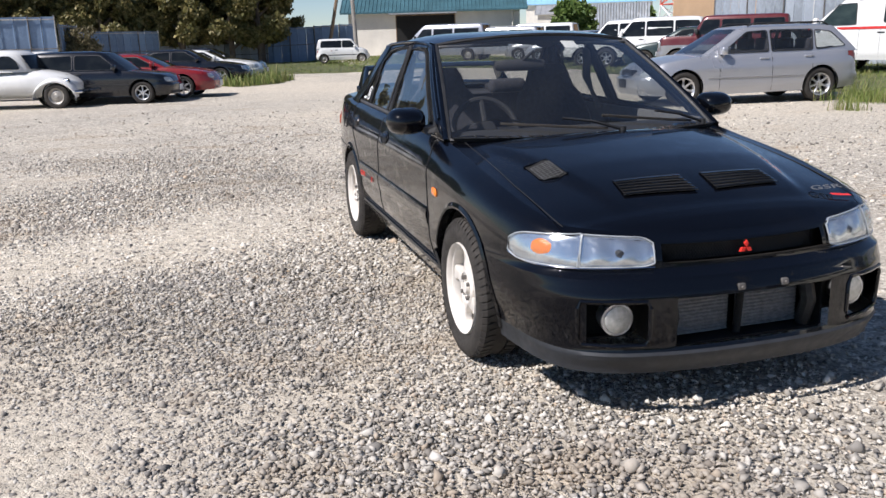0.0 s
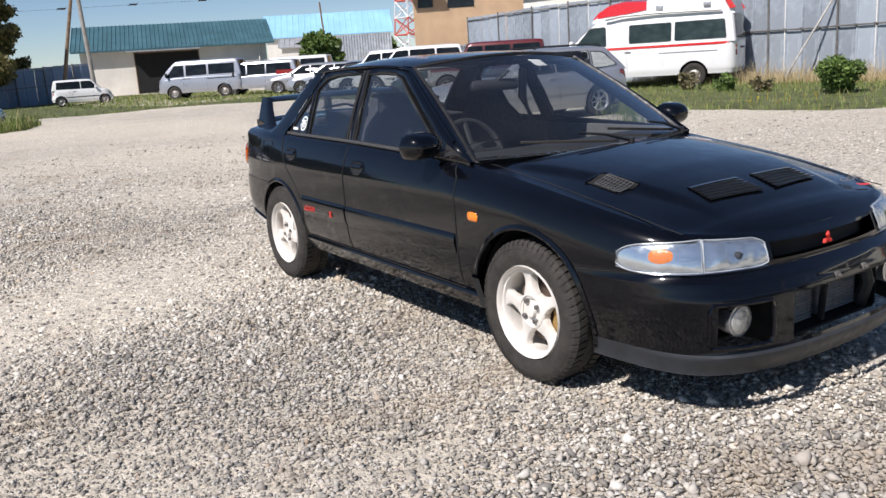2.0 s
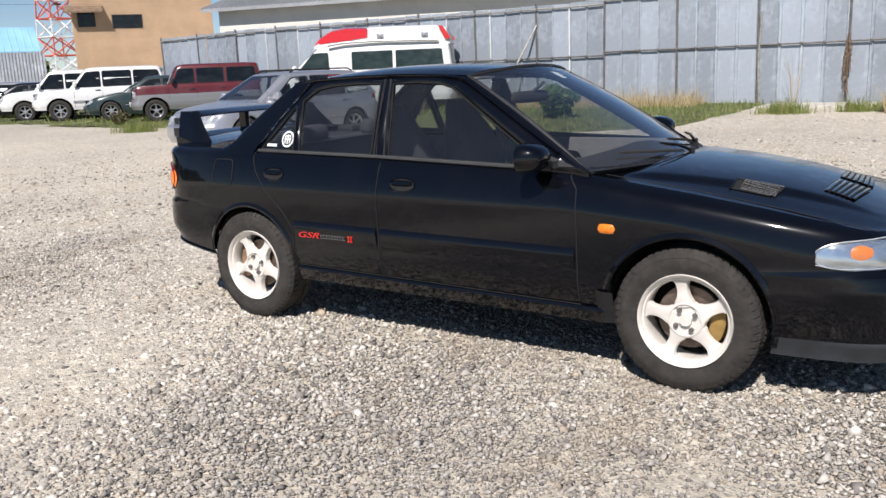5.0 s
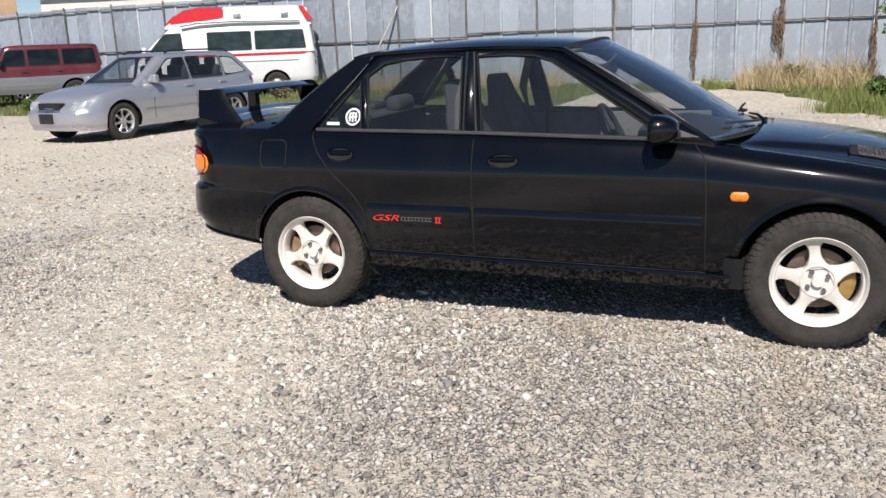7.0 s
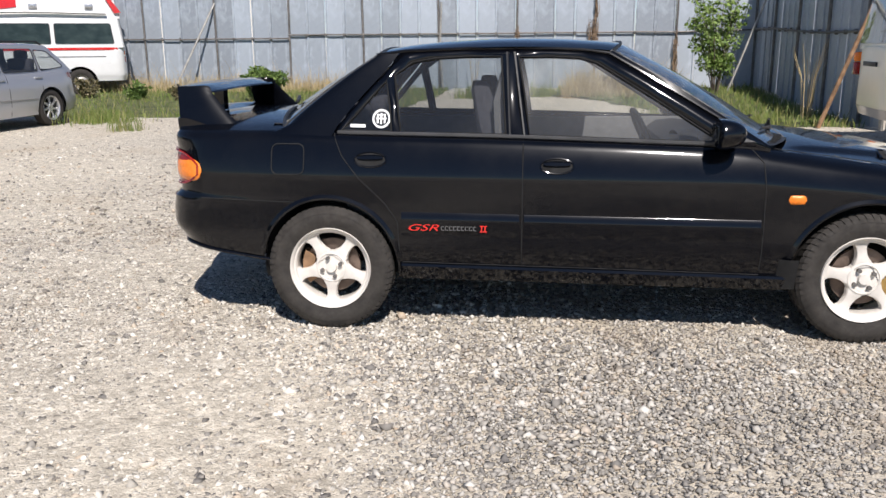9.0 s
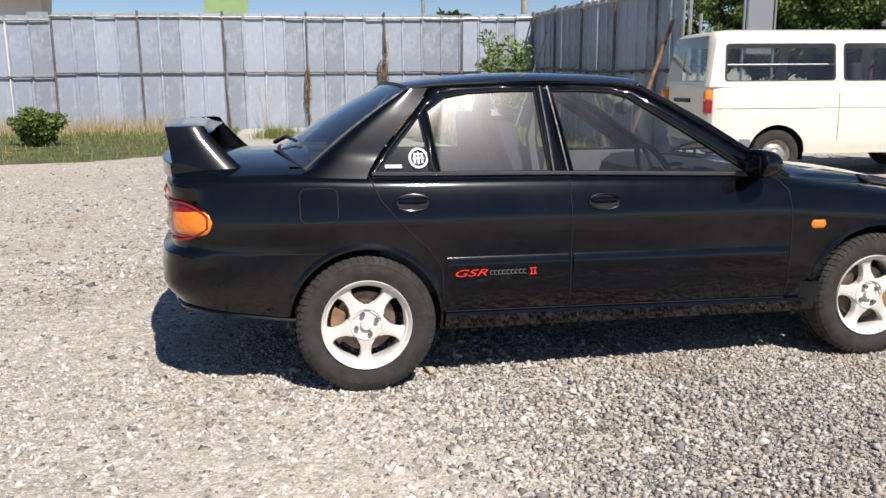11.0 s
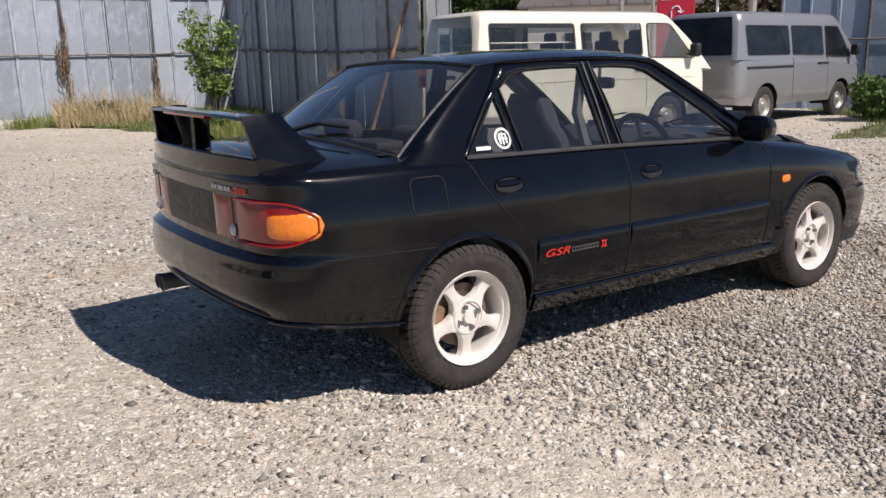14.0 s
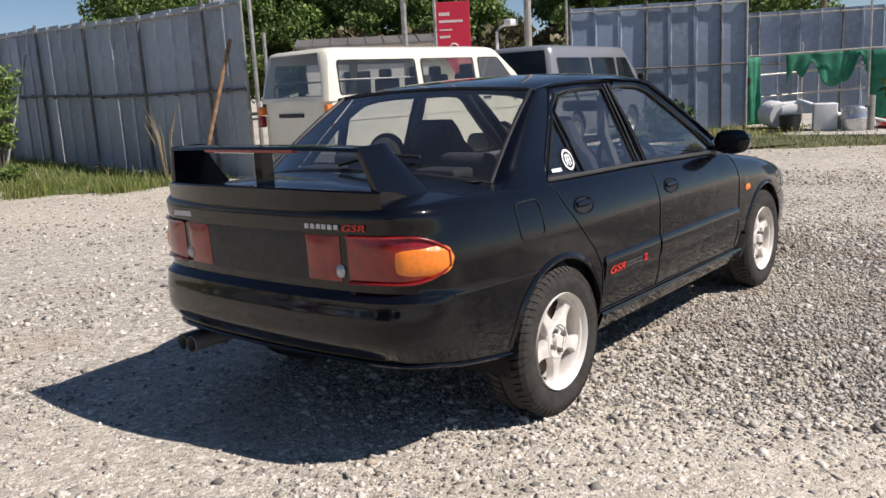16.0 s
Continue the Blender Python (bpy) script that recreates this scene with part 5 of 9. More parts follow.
tube(bm, [(x, y, bonnet_z(x, y) + 0.004) for x, y in ((1.36, -0.57), (1.362, -0.52), (1.37, -0.47), (1.46, -0.464), (1.555, -0.458))], 0.005, 6)
part("duct_edge", bm, "black", scoop)

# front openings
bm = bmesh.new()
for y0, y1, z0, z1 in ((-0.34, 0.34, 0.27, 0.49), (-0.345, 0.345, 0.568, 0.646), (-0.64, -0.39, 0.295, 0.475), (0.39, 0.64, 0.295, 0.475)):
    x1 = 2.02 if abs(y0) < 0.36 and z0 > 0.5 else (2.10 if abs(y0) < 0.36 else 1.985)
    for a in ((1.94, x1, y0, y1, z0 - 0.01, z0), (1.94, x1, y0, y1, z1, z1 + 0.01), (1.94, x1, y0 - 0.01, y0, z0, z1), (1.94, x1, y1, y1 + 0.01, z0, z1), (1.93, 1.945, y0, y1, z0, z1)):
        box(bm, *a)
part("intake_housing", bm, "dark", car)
for nm, y0, y1 in (("intercooler", -0.285, -0.035), ("intercooler", 0.005, 0.265)):
    core = part(nm, (lambda b: (box(b, 2.03, 2.055, y0, y1, 0.285, 0.465, 0.006), b)[1])(bmesh.new()), "core", car, "dark finned intercooler core")
    for k in range(13):
        bm = bmesh.new()
        z = 0.292 + 0.0135 * k
        tube(bm, [(2.058, y0 + 0.004, z), (2.060, (y0 + y1) / 2, z), (2.058, y1 - 0.004, z)], 0.0042, 6)
        part("fin", bm, "core", core)
for y in (-0.30, 0.285):
    bm = bmesh.new()
    tube(bm, [(2.07, y, 0.28), (2.10, y, 0.375), (2.07, y, 0.47)], 0.029, 8)
    part("mesh_guard", bm, "mesh", car)
bm = bmesh.new()
tube(bm, [(2.085, -0.015, 0.28), (2.10, -0.015, 0.47)], 0.014, 8)
part("centre_stay", bm, "dark", car)
grille = part("grille_mesh", (lambda b: (grid(b, lambda u, v: (2.062 - 0.035 * (2 * u - 1) ** 2, -0.33 + 0.66 * u, 0.572 + 0.070 * v), 10, 2), b)[1])(bmesh.new()), "dark", car, "black wire mesh grille")
bm = bmesh.new()
for k in range(60):
    for sgn in (-1, 1):
        y0 = -0.33 + 0.66 * k / 59
        y1 = y0 + sgn * 0.05
        if abs(y1) < 0.335:
            tube(bm, [(2.070 - 0.33 * y0 * y0, y0, 0.574), (2.066 - 0.33 * y1 * y1, y1, 0.643)], 0.0016, 3)
part("wire_mesh", bm, "mesh", grille)
emblem = empty("badge")
emblem.parent = car
tagged(emblem, "small red three-part badge")
for k in range(3):
    a = radians(90 + 120 * k)
    bm = bmesh.new()
    c = Vector((math.cos(a), math.sin(a)))
    n_ = Vector((-c.y, c.x))
    pts = [Vector((0, 0)) + c * 0.002, c * 0.0155 + n_ * 0.0092, c * 0.030, c * 0.0155 - n_ * 0.0092]
    f0 = [bm.verts.new((2.088, p.x, 0.606 + p.y)) for p in pts]
    f1 = [bm.verts.new((2.098, p.x * 0.93, 0.606 + p.y * 0.93)) for p in pts]
    for q in range(4):
        bm.faces.new((f0[q], f0[(q + 1) % 4], f1[(q + 1) % 4], f1[q]))
    bm.faces.new(f1)
    part("badge_lobe", bm, "ink_red", emblem, smooth=False)
for y in (-0.075, 0.105):
    bm = bmesh.new()
    box(bm, 2.165, 2.19, y - 0.014, y + 0.014, 0.478, 0.502, 0.004)
    cyl(bm, 0.006, 0.03, pose(2.185, y, 0.49, 0, 90), 10)
    part("plate_bracket", bm, "rail", car)

# lamps
for left in (False, True):
    i0, i1 = row_front(0.368), row_front(0.630) + 0.25
    j0, j1 = row_front(0.630) + 0.50, row_x(1.745)
    hz0, hz1 = (lambda u: 0.574 + 0.010 * max(0.0, 1 - 6 * u) ** 2), (lambda u: 0.667 + 0.018 * u - 0.016 * max(0.0, 1 - 6 * u) ** 2)
    main = patch("headlight", i0, i1, hz0, hz1, 0.002, "reflector", car, "clear glass headlight", 36, 12, left, wave=0.009)
    lens = patch("lens", i0, i1, hz0, hz1, 0.014, "clear_lens", main, "", 28, 10, left, dome=0.006)
    bulb = bmesh.new()
    p = flip(at_row(i0 + (i1 - i0) * 0.45, 0.618, 0.0), left)
    cyl(bulb, 0.020, 0.026, pose(p.x, p.y, p.z, 0, 90), 20, 0.012)
    part("bulb", bulb, "dash", main)
    bm = bmesh.new()
    loop_ = [(k / 24, hz1(k / 24)) for k in range(25)] + [(1, hz1(1) + (hz0(1) - hz1(1)) * k / 6) for k in range(1, 6)] + [(1 - k / 24, hz0(1 - k / 24)) for k in range(25)] + [(0, hz0(0) + (hz1(0) - hz0(0)) * k / 6) for k in range(1, 7)]
    tube(bm, [flip(at_row(i0 + (i1 - i0) * u, z, 0.008), left) for u, z in loop_], 0.003, 6)
    part("lamp_rim", bm, "lamp_glass", main)
    zlo, zhi = (lambda u: 0.574 + 0.026 * u**9), (lambda u: 0.687 - 0.012 * u - 0.032 * u**8)
    corner = patch("front_indicator", j0, j1, zlo, zhi, 0.003, "reflector", car, "clear corner lamp with amber bulb", 22, 8, left, wave=0.003)
    patch("amber_bulb", j0 + (j1 - j0) * 0.30, j0 + (j1 - j0) * 0.66, lambda u: 0.634 - 0.031 * max(0.0, 1 - (2 * u - 1) ** 2) ** 0.5, lambda u: 0.634 + 0.031 * max(0.0, 1 - (2 * u - 1) ** 2) ** 0.5, 0.005, "orange", corner, "", 10, 6, left, dome=0.004)
    patch("lens", j0, j1, zlo, zhi, 0.014, "clear_lens", corner, "", 22, 8, left)
    bm = bmesh.new()
    rim_ = [(k / 20, zhi(k / 20)) for k in range(21)] + [(1 - k / 20, zlo(1 - k / 20)) for k in range(21)]
    tube(bm, [flip(at_row(j0 + (j1 - j0) * u, z, 0.008), left) for u, z in rim_ + rim_[:1]], 0.003, 6)
    part("lamp_rim", bm, "lamp_glass", corner)
    bm = bmesh.new()
    tube(bm, [flip(at_row(i0 + (j1 - i0) * k / 30, 0.570 + 0.02 * max(0, (k - 22) / 8) ** 2, 0.008), left) for k in range(31)], 0.0025, 6)
    part("chrome_edge", bm, "chrome", main)
    bm = bmesh.new()
    tube(bm, [flip(at_row(row_x(1.56 + 0.16 * k / 8), 0.552 + 0.01 * k / 8, 0.0006), left) for k in range(9)], 0.003, 4)
    part("bumper_gap", bm, "dark", car)
    fog = part("fog_lamp", (lambda b: (cyl(b, 0.053, 0.07, pose(2.040, 0.5 if left else -0.5, 0.384, 0, 90, 4 if left else -4), 28, 0.060), b)[1])(bmesh.new()), "alloy", car, "round glass fog lamp")
    bm = bmesh.new()
    s = 1 if left else -1
    loft(bm, [[(2.084 + d, s * 0.5 + r * math.cos(a), 0.384 + r * math.sin(a)) for a in (2 * math.pi * k / 28 for k in range(28))] for r, d in ((0.053, -0.010), (0.051, -0.006), (0.036, -0.002), (0.015, 0.0), (0.001, 0.0005))])
    part("lens", bm, plain("fog_lens" + ("_a" if left else "_b"), (0.72, 0.71, 0.66), 0.16, 0.6, 0.20, 60, 0.5, 0.8), fog)
    # rounded edges of the fog recess
    bm = bmesh.new()
    a0, a1 = row_front(0.395), row_front(0.63)
    pts = [flip(at_row(a0 + (a1 - a0) * min(1, max(0, u)), z, -0.001), left) for u, z in ((0.05, 0.303), (0, 0.33), (0, 0.44), (0.05, 0.464), (0.5, 0.466), (0.95, 0.464), (1, 0.44), (1, 0.33), (0.95, 0.303), (0.5, 0.301), (0.05, 0.303))]
    tube(bm, pts, 0.009, 8)
    part("recess_edge", bm, "black", car)
    # side repeater
    i = row_x(0.915)
    patch("side_marker", i - 1.25, i + 1.25, lambda u: 0.680 - 0.021 * max(0.0, 1 - (2 * u - 1) ** 6) ** 0.5, lambda u: 0.680 + 0.021 * max(0.0, 1 - (2 * u - 1) ** 6) ** 0.5, 0.010, "orange", car, "amber side repeater", 10, 6, left)
    # tail lamps: an inner red block on the lid, an outer block that wraps round
    k0, k1 = row_rear(0.285), row_rear(0.446)
    zr = (lambda u: 0.705), (lambda u: 0.868)
    inner = patch("inner_tail_lamp", k0, k1, *zr, 0.008, "red_lens", car, "red inner tail lamp on the boot lid", 8, 8, left)
    m0, m1, m2 = row_rear(0.452), row_rear(0.615), row_x(-1.912)
    low, high = (lambda u: 0.705 + 0.055 * max(0, 2 * u - 1) ** 3), (lambda u: 0.868 - 0.060 * max(0, 2 * u - 1) ** 3)
    tail = patch("tail_lamp", m0, m2, low, high, 0.010, "red_lens", car, "red and amber wrap-round tail lamp", 24, 8, left)
    oval = lambda u: max(0.0, 1 - (2 * u - 1) ** 4) ** 0.5
    patch("amber_lens", m1 - 0.6, m2 - 0.7, lambda u: 0.788 - 0.006 - 0.058 * oval(u), lambda u: 0.788 + 0.052 * oval(u) - 0.004, 0.014, "orange", tail, "", 18, 8, left, dome=0.004)
    patch("reversing_lens", m0 + 0.5, m0 + 1.7, lambda u: 0.742 - 0.024 * oval(u), lambda u: 0.742 + 0.024 * oval(u), 0.0125, "ink_silver", tail, "", 8, 6, left, dome=0.003)
    bm = bmesh.new()
    rim_ = [(u, 0.868 - 0.060 * max(0, (u - 0.5) * 2) ** 3) for u in (k / 20 for k in range(21))] + [(u, 0.705 + 0.055 * max(0, (u - 0.5) * 2) ** 3) for u in (1 - k / 20 for k in range(21))]
    tube(bm, [flip(at_row(m0 + (m2 - m0) * u, z, 0.010), left) for u, z in rim_], 0.005, 6)
    part("lamp_rim", bm, "red_lens", tail)
patch("rear_garnish", row_rear(0.28), N - 1.01, 0.70, 0.873, 0.004, "trim", car, "dull black panel between the tail lamps", 14, 8)
patch("rear_garnish", row_rear(0.28), N - 1.01, 0.70, 0.873, 0.004, "trim", car, "dull black panel between the tail lamps", 14, 8, True)

# cabin shell


def cab_y(z, x):
    t = (z - 0.94) / 0.40
    return 0.755 - 0.150 * t - 0.028 * t * t - 0.035 * max(0.0, -1.02 - x) ** 1.2 - 0.03 * max(0.0, x - 0.3)


OUT = [(0.80, 0.903), (0.66, 0.912), (0.3, 0.925), (-0.3, 0.945), (-0.8, 0.955), (-1.2, 0.960), (-1.222, 0.962), (-1.228, 0.978), (-1.155, 1.062), (-1.085, 1.142), (-1.015, 1.218), (-0.955, 1.29), (-0.925, 1.338), (-0.9, 1.343), (-0.6, 1.353), (-0.3, 1.354), (-0.05, 1.344), (0.07, 1.328), (0.2, 1.255), (0.35, 1.167), (0.5, 1.078), (0.65, 0.99)]
WIN = {
    "front": [(0.585, 0.928), (0.2, 0.940), (-0.293, 0.957), (-0.318, 1.13), (-0.352, 1.312), (-0.2, 1.314), (-0.06, 1.306), (0.02, 1.282), (0.14, 1.208), (0.33, 1.090), (0.51, 0.975)],
    "rear": [(-0.405, 0.960), (-0.66, 0.963), (-0.905, 0.967), (-0.925, 1.10), (-0.945, 1.232), (-0.86, 1.290), (-0.75, 1.309), (-0.60, 1.316), (-0.435, 1.316)],
    "quarter": [(-0.95, 0.970), (-1.192, 0.976), (-1.12, 1.055), (-1.05, 1.135), (-0.985, 1.205), (-0.965, 1.10)],
}


def cab_point(x, z, left, off=0.0):
    return Vector((x, (1 if left else -1) * (cab_y(z, x) + off), z))


for left in (False, True):
    bm = bmesh.new()
    edges = []
    for poly in (OUT, *WIN.values()):
        vs = [bm.verts.new(cab_point(x, z, left)) for x, z in poly]
        edges += [bm.edges.new((vs[k], vs[(k + 1) % len(vs)])) for k in range(len(vs))]
    bmesh.ops.triangle_fill(bm, use_beauty=True, use_dissolve=False, edges=edges)
    fr = part("window_frame", bm, "black", car, smooth=True, angle=50)
    so = fr.modifiers.new("thick", "SOLIDIFY")
    so.thickness, so.offset = 0.022, -1 if not left else -1
    for nm, poly in WIN.items():
        bm = bmesh.new()
        vs = [bm.verts.new(cab_point(x, z, left, -0.006)) for x, z in poly]
        f = bm.faces.new(vs)
        bmesh.ops.triangulate(bm, faces=[f])
        gl = part("side_window", bm, "glass" if nm == "front" else "glass_rear", car, angle=60)
        gl.visible_shadow = False
        bm = bmesh.new()
        loop_ = [cab_point(x, z, left, 0.0) for x, z in poly]
        tube(bm, loop_ + [loop_[0]], 0.0050, 6)
        part("window_seal", bm, "dark", gl)
    # bright belt strip and door frame lines
    bm = bmesh.new()
    rings = []
    for k in range(25):
        x = 0.62 - 1.83 * k / 24
        z = lerp([(-1.21, 0.968), (-0.35, 0.952), (0.62, 0.921)], x)
        p = cab_point(x, z, left, 0.006)
        s = 1 if left else -1
        rings.append([(p.x, p.y, z - 0.011), (p.x, p.y + s * 0.006, z - 0.006), (p.x, p.y + s * 0.006, z + 0.004), (p.x, p.y, z + 0.008)])
    loft(bm, rings, closed=True, caps=(True, True))
    part("belt_strip", bm, "belt", car)
    # roof gutter
    bm = bmesh.new()
    tube(bm, [cab_point(x, z, left, 0.002) for x, z in [(-1.04, 1.325)] + OUT[13:]], 0.008, 6)
    part("roof_gutter", bm, "black", car)
    for xs in ((-0.318, 0.957, -0.372, 1.335), (-0.385, 0.957, -0.408, 1.335)):
        bm = bmesh.new()
        tube(bm, [cab_point(xs[0] + (xs[2] - xs[0]) * t, xs[1] + (xs[3] - xs[1]) * t, left, 0.003) for t in (0, 0.5, 1)], 0.006, 5)
        part("pillar_trim", bm, "trim", car)
    bm = bmesh.new()
    grid(bm, lambda u, v: cab_point(0.595 + 0.14 * u, 0.93 + (0.05 - 0.05 * u) * v, left, 0.004), 4, 2)
    part("mirror_base", bm, "trim", car)


for left in (False, True):
    bm = bmesh.new()
    rings = []
    for k in range(61):
        x = 0.80 - 2.02 * k / 60
        a, b = flip(at_row(row_x(x), 2.0), left), cab_point(x, lerp([(-1.5, 0.974), (-1.2, 0.966), (-0.3, 0.947), (0.3, 0.927), (0.8, 0.905)], x), left, -0.002)
        rings.append([a, a.lerp(b, 0.35) + Vector((0, 0, 0.004)), a.lerp(b, 0.7) + Vector((0, 0, 0.004)), b, b - Vector((0, 0, 0.03))])
    loft(bm, rings, closed=False)
    part("shoulder", bm, "black", car)


def screen(u, v):
    f = 2 * u - 1
    a = Vector((0.985 - 0.195 * f * f, 0.715 * f, 0.903 - 0.004 * f * f))
    b = Vector((0.170 - 0.085 * f * f, 0.565 * f, 1.376 - 0.040 * f * f))
    p = a.lerp(b, v)
    return p + Vector((0.6, 0, 1)).normalized() * (0.018 * math.sin(math.pi * v))


def back(u, v):
    f = 2 * u - 1
    a = Vector((-1.600 + 0.105 * f * f, 0.665 * f, 1.035 - 0.052 * f * f))
    b = Vector((-1.040 + 0.020 * f * f, 0.560 * f, 1.352 - 0.022 * f * f))
    p = a.lerp(b, v)
    return p + Vector((-0.5, 0, 1)).normalized() * (0.014 * math.sin(math.pi * v))


for nm, fn, mat in (("windscreen", screen, "glass"), ("rear_window", back, "glass_rear")):
    bm = bmesh.new()
    grid(bm, fn, 18, 10)
    gl = part(nm, bm, mat, car, "clear windscreen glass" if nm == "windscreen" else "lightly tinted rear window")
    gl.visible_shadow = False
    bm = bmesh.new()
    pts = [fn(k / 20, 0) for k in range(21)] + [fn(1, k / 10) for k in range(1, 11)] + [fn(1 - k / 20, 1) for k in range(1, 21)] + [fn(0, 1 - k / 10) for k in range(1, 11)]
    tube(bm, pts, 0.010, 6)
    part("seal", bm, "trim", gl)
# pillars between the glass and the side frames
for left in (False, True):
    u = 1.0 if left else 0.0
    for fn, line_ in ((screen, [(0.80, 0.903), (0.65, 0.99), (0.5, 1.078), (0.35, 1.167), (0.2, 1.255), (0.07, 1.328)]),):
        bm = bmesh.new()
        rings = []
        n = len(line_) - 1
        for k, (x, z) in enumerate(line_):
            a, b = fn(u, k / n), cab_point(x, z, left)
            mid = (a + b) / 2 + Vector((0.010 if fn is screen else -0.010, 0.010 if left else -0.010, 0.008))
            rings.append([a, a.lerp(mid, 0.6), mid, b.lerp(mid, 0.6), b])
        loft(bm, rings, closed=False)
        part("pillar", bm, "black", car)


# the broad rear pillars, flowing from the rear window down into the wings
REAR_EDGE = [(0.0, (-1.236, 0.972)), (0.25, (-1.163, 1.062)), (0.45, (-1.093, 1.142)), (0.66, (-1.022, 1.218)), (0.86, (-0.960, 1.29)), (1.0, (-0.928, 1.338))]
CORNER_EDGE = [(0.0, (-1.50, 0.972)), (0.25, (-1.40, 1.06)), (0.5, (-1.285, 1.152)), (0.75, (-1.165, 1.243)), (1.0, (-1.045, 1.322))]


def rear_pillar(left):
    s = 1 if left else -1
    n = 12
    bm = bmesh.new()
    rings = []

    def line_at(table, t):
        return lerp([(a, p[0]) for a, p in table], t), lerp([(a, p[1]) for a, p in table], t)

    def at(q, t):
        a = Vector(back(1.0 if left else 0.0, t))
        c = cab_point(*line_at(CORNER_EDGE, t), left, 0.014)
        b = cab_point(*line_at(REAR_EDGE, t), left, 0.002)
        w = 2.4
        g = (1 - q) ** 2 + w * 2 * q * (1 - q) + q * q
        return (a * (1 - q) ** 2 + c * w * 2 * q * (1 - q) + b * q * q) / g
    cols = []
    for k in range(n + 1):
        q = k / n
        t0 = 0.02 + 0.22 * step(0.0, 0.7, q)
        p0 = flip(at_row(row_x(-1.80 + 0.545 * q), 0.86 + 0.02 * (1 - q), -0.003), left)
        p1 = at(q, t0)
        span = (p1 - p0).length
        z0 = 0.86 + 0.02 * (1 - q)
        m0 = (flip(at_row(row_x(-1.80 + 0.545 * q), z0 + 0.02, -0.003), left) - p0).normalized() * span * 1.0
        m1 = (at(q, t0 + 0.05) - p1).normalized() * span * 0.9
        col = []
        for i in range(12):
            h = i / 12
            col.append(p0 * (2 * h**3 - 3 * h**2 + 1) + m0 * (h**3 - 2 * h**2 + h) + p1 * (-2 * h**3 + 3 * h**2) + m1 * (h**3 - h**2))
        cols.append(col + [at(q, t0 + (1 - t0) * i / 14) for i in range(15)])
    rings = [[c[i] for c in cols] for i in range(len(cols[0]))]
    loft(bm, rings, closed=False)
    part("rear_pillar", bm, "black", car)


rear_pillar(False)
rear_pillar(True)


def roof(u, v, drop=0.0):
    f = 2 * v - 1
    a, b = screen(v, 1.0), back(v, 1.0)
    x = a.x + (b.x - a.x) * u
    zc = soft([(-1.05, 1.352), (-0.85, 1.380), (-0.5, 1.402), (-0.2, 1.401), (0.0, 1.391), (0.17, 1.376)], x)
    w = 0.565 + (0.560 - 0.565) * u + 0.022 * math.sin(math.pi * u)
    return (x, w * f, zc - 0.018 * f * f - 0.026 * f**6 - drop)


bm = bmesh.new()
grid(bm, lambda u, v: roof(u, v), 26, 22)
part("roof", bm, "black", car)
bm = bmesh.new()
grid(bm, lambda u, v: roof(u, v, 0.03), 10, 10)
part("roof_lining", bm, "liner", car, "grey cloth roof lining")

# rear wing: base strip, two end legs, centre stay and a broad blade
wing = empty("rear_spoiler")
wing.parent = car
tagged(wing, "large black rear spoiler with open blade")
bm = bmesh.new()
rings = []
for k in range(33):
    y = -0.612 + 1.224 * k / 32
    f = abs(y) / 0.612
    xr = -2.150 + 0.088 * f**2.4
    zt_ = 1.036 - 0.014 * f * f
    rings.append([(xr + 0.10, y, 0.93), (xr + 0.022, y, 0.945), (xr + 0.004, y, 0.960), (xr, y, zt_ - 0.006), (xr + 0.006, y, zt_), (xr + 0.05, y, zt_ - 0.003), (xr + 0.17, y, 1.004 - 0.022 * f * f), (xr + 0.20, y, 0.96)])
loft(bm, rings, closed=True, caps=(True, True))
part("spoiler_base", bm, "black", wing)
bm = bmesh.new()
rings = []
for k in range(27):
    y = -0.540 + 1.08 * k / 26
    f = abs(y) / 0.540
    dz = -0.008 * f**3
    x0 = -2.118 + 0.034 * f * f
    e = 1.0 - 0.22 * f**4
    rings.append([(x0, y, 1.167 + dz), (x0 + 0.003, y, 1.179 + dz), (x0 + 0.06, y, 1.183 + dz), (x0 + 0.14 * e, y, 1.176 + dz), (x0 + 0.212 * e, y, 1.156 + dz), (x0 + 0.218 * e, y, 1.148 + dz), (x0 + 0.14 * e, y, 1.152 + dz), (x0 + 0.05, y, 1.158 + dz)])
loft(bm, rings, closed=True, caps=(True, True))
part("spoiler_blade", bm, "black", wing)
# end legs: flat panels that lean outwards and sweep forward to a point on the boot edge
for s in (-1, 1):
    bm = bmesh.new()
    rings = []
    for k in range(15):
        t = k / 14
        z = 1.176 - 0.212 * t
        y = 0.530 + 0.072 * t**0.9
        x0 = -2.080 + 0.034 * t
        x1 = -1.918 + (-1.725 + 1.918) * t**1.15
        h = 0.011 + 0.004 * t
        tip = z + (0.004 if t < 0.1 else 0.0)
        rings.append([(x0, s * (y - h), z), (x0 - 0.003, s * y, z), (x0, s * (y + h), z), (x0 + (x1 - x0) * 0.5, s * (y + h + 0.002), z), (x1 - 0.035, s * (y + h), tip - 0.002), (x1, s * (y - 0.002), tip - 0.006), (x1 - 0.035, s * (y - h), tip - 0.002), (x0 + (x1 - x0) * 0.5, s * (y - h), z)])
    loft(bm, rings, closed=True, caps=(True, True))
    part("spoiler_leg", bm, "black", wing)
bm = bmesh.new()
rings = [[(-2.085, y - 0.020, z), (-2.03, y - 0.020, z), (-2.012, y, z), (-2.03, y + 0.020, z), (-2.085, y + 0.020, z)] for y, z in ((-0.02, 1.162), (-0.02, 1.09), (-0.02, 1.02))]
loft(bm, rings, closed=True, caps=(True, True))
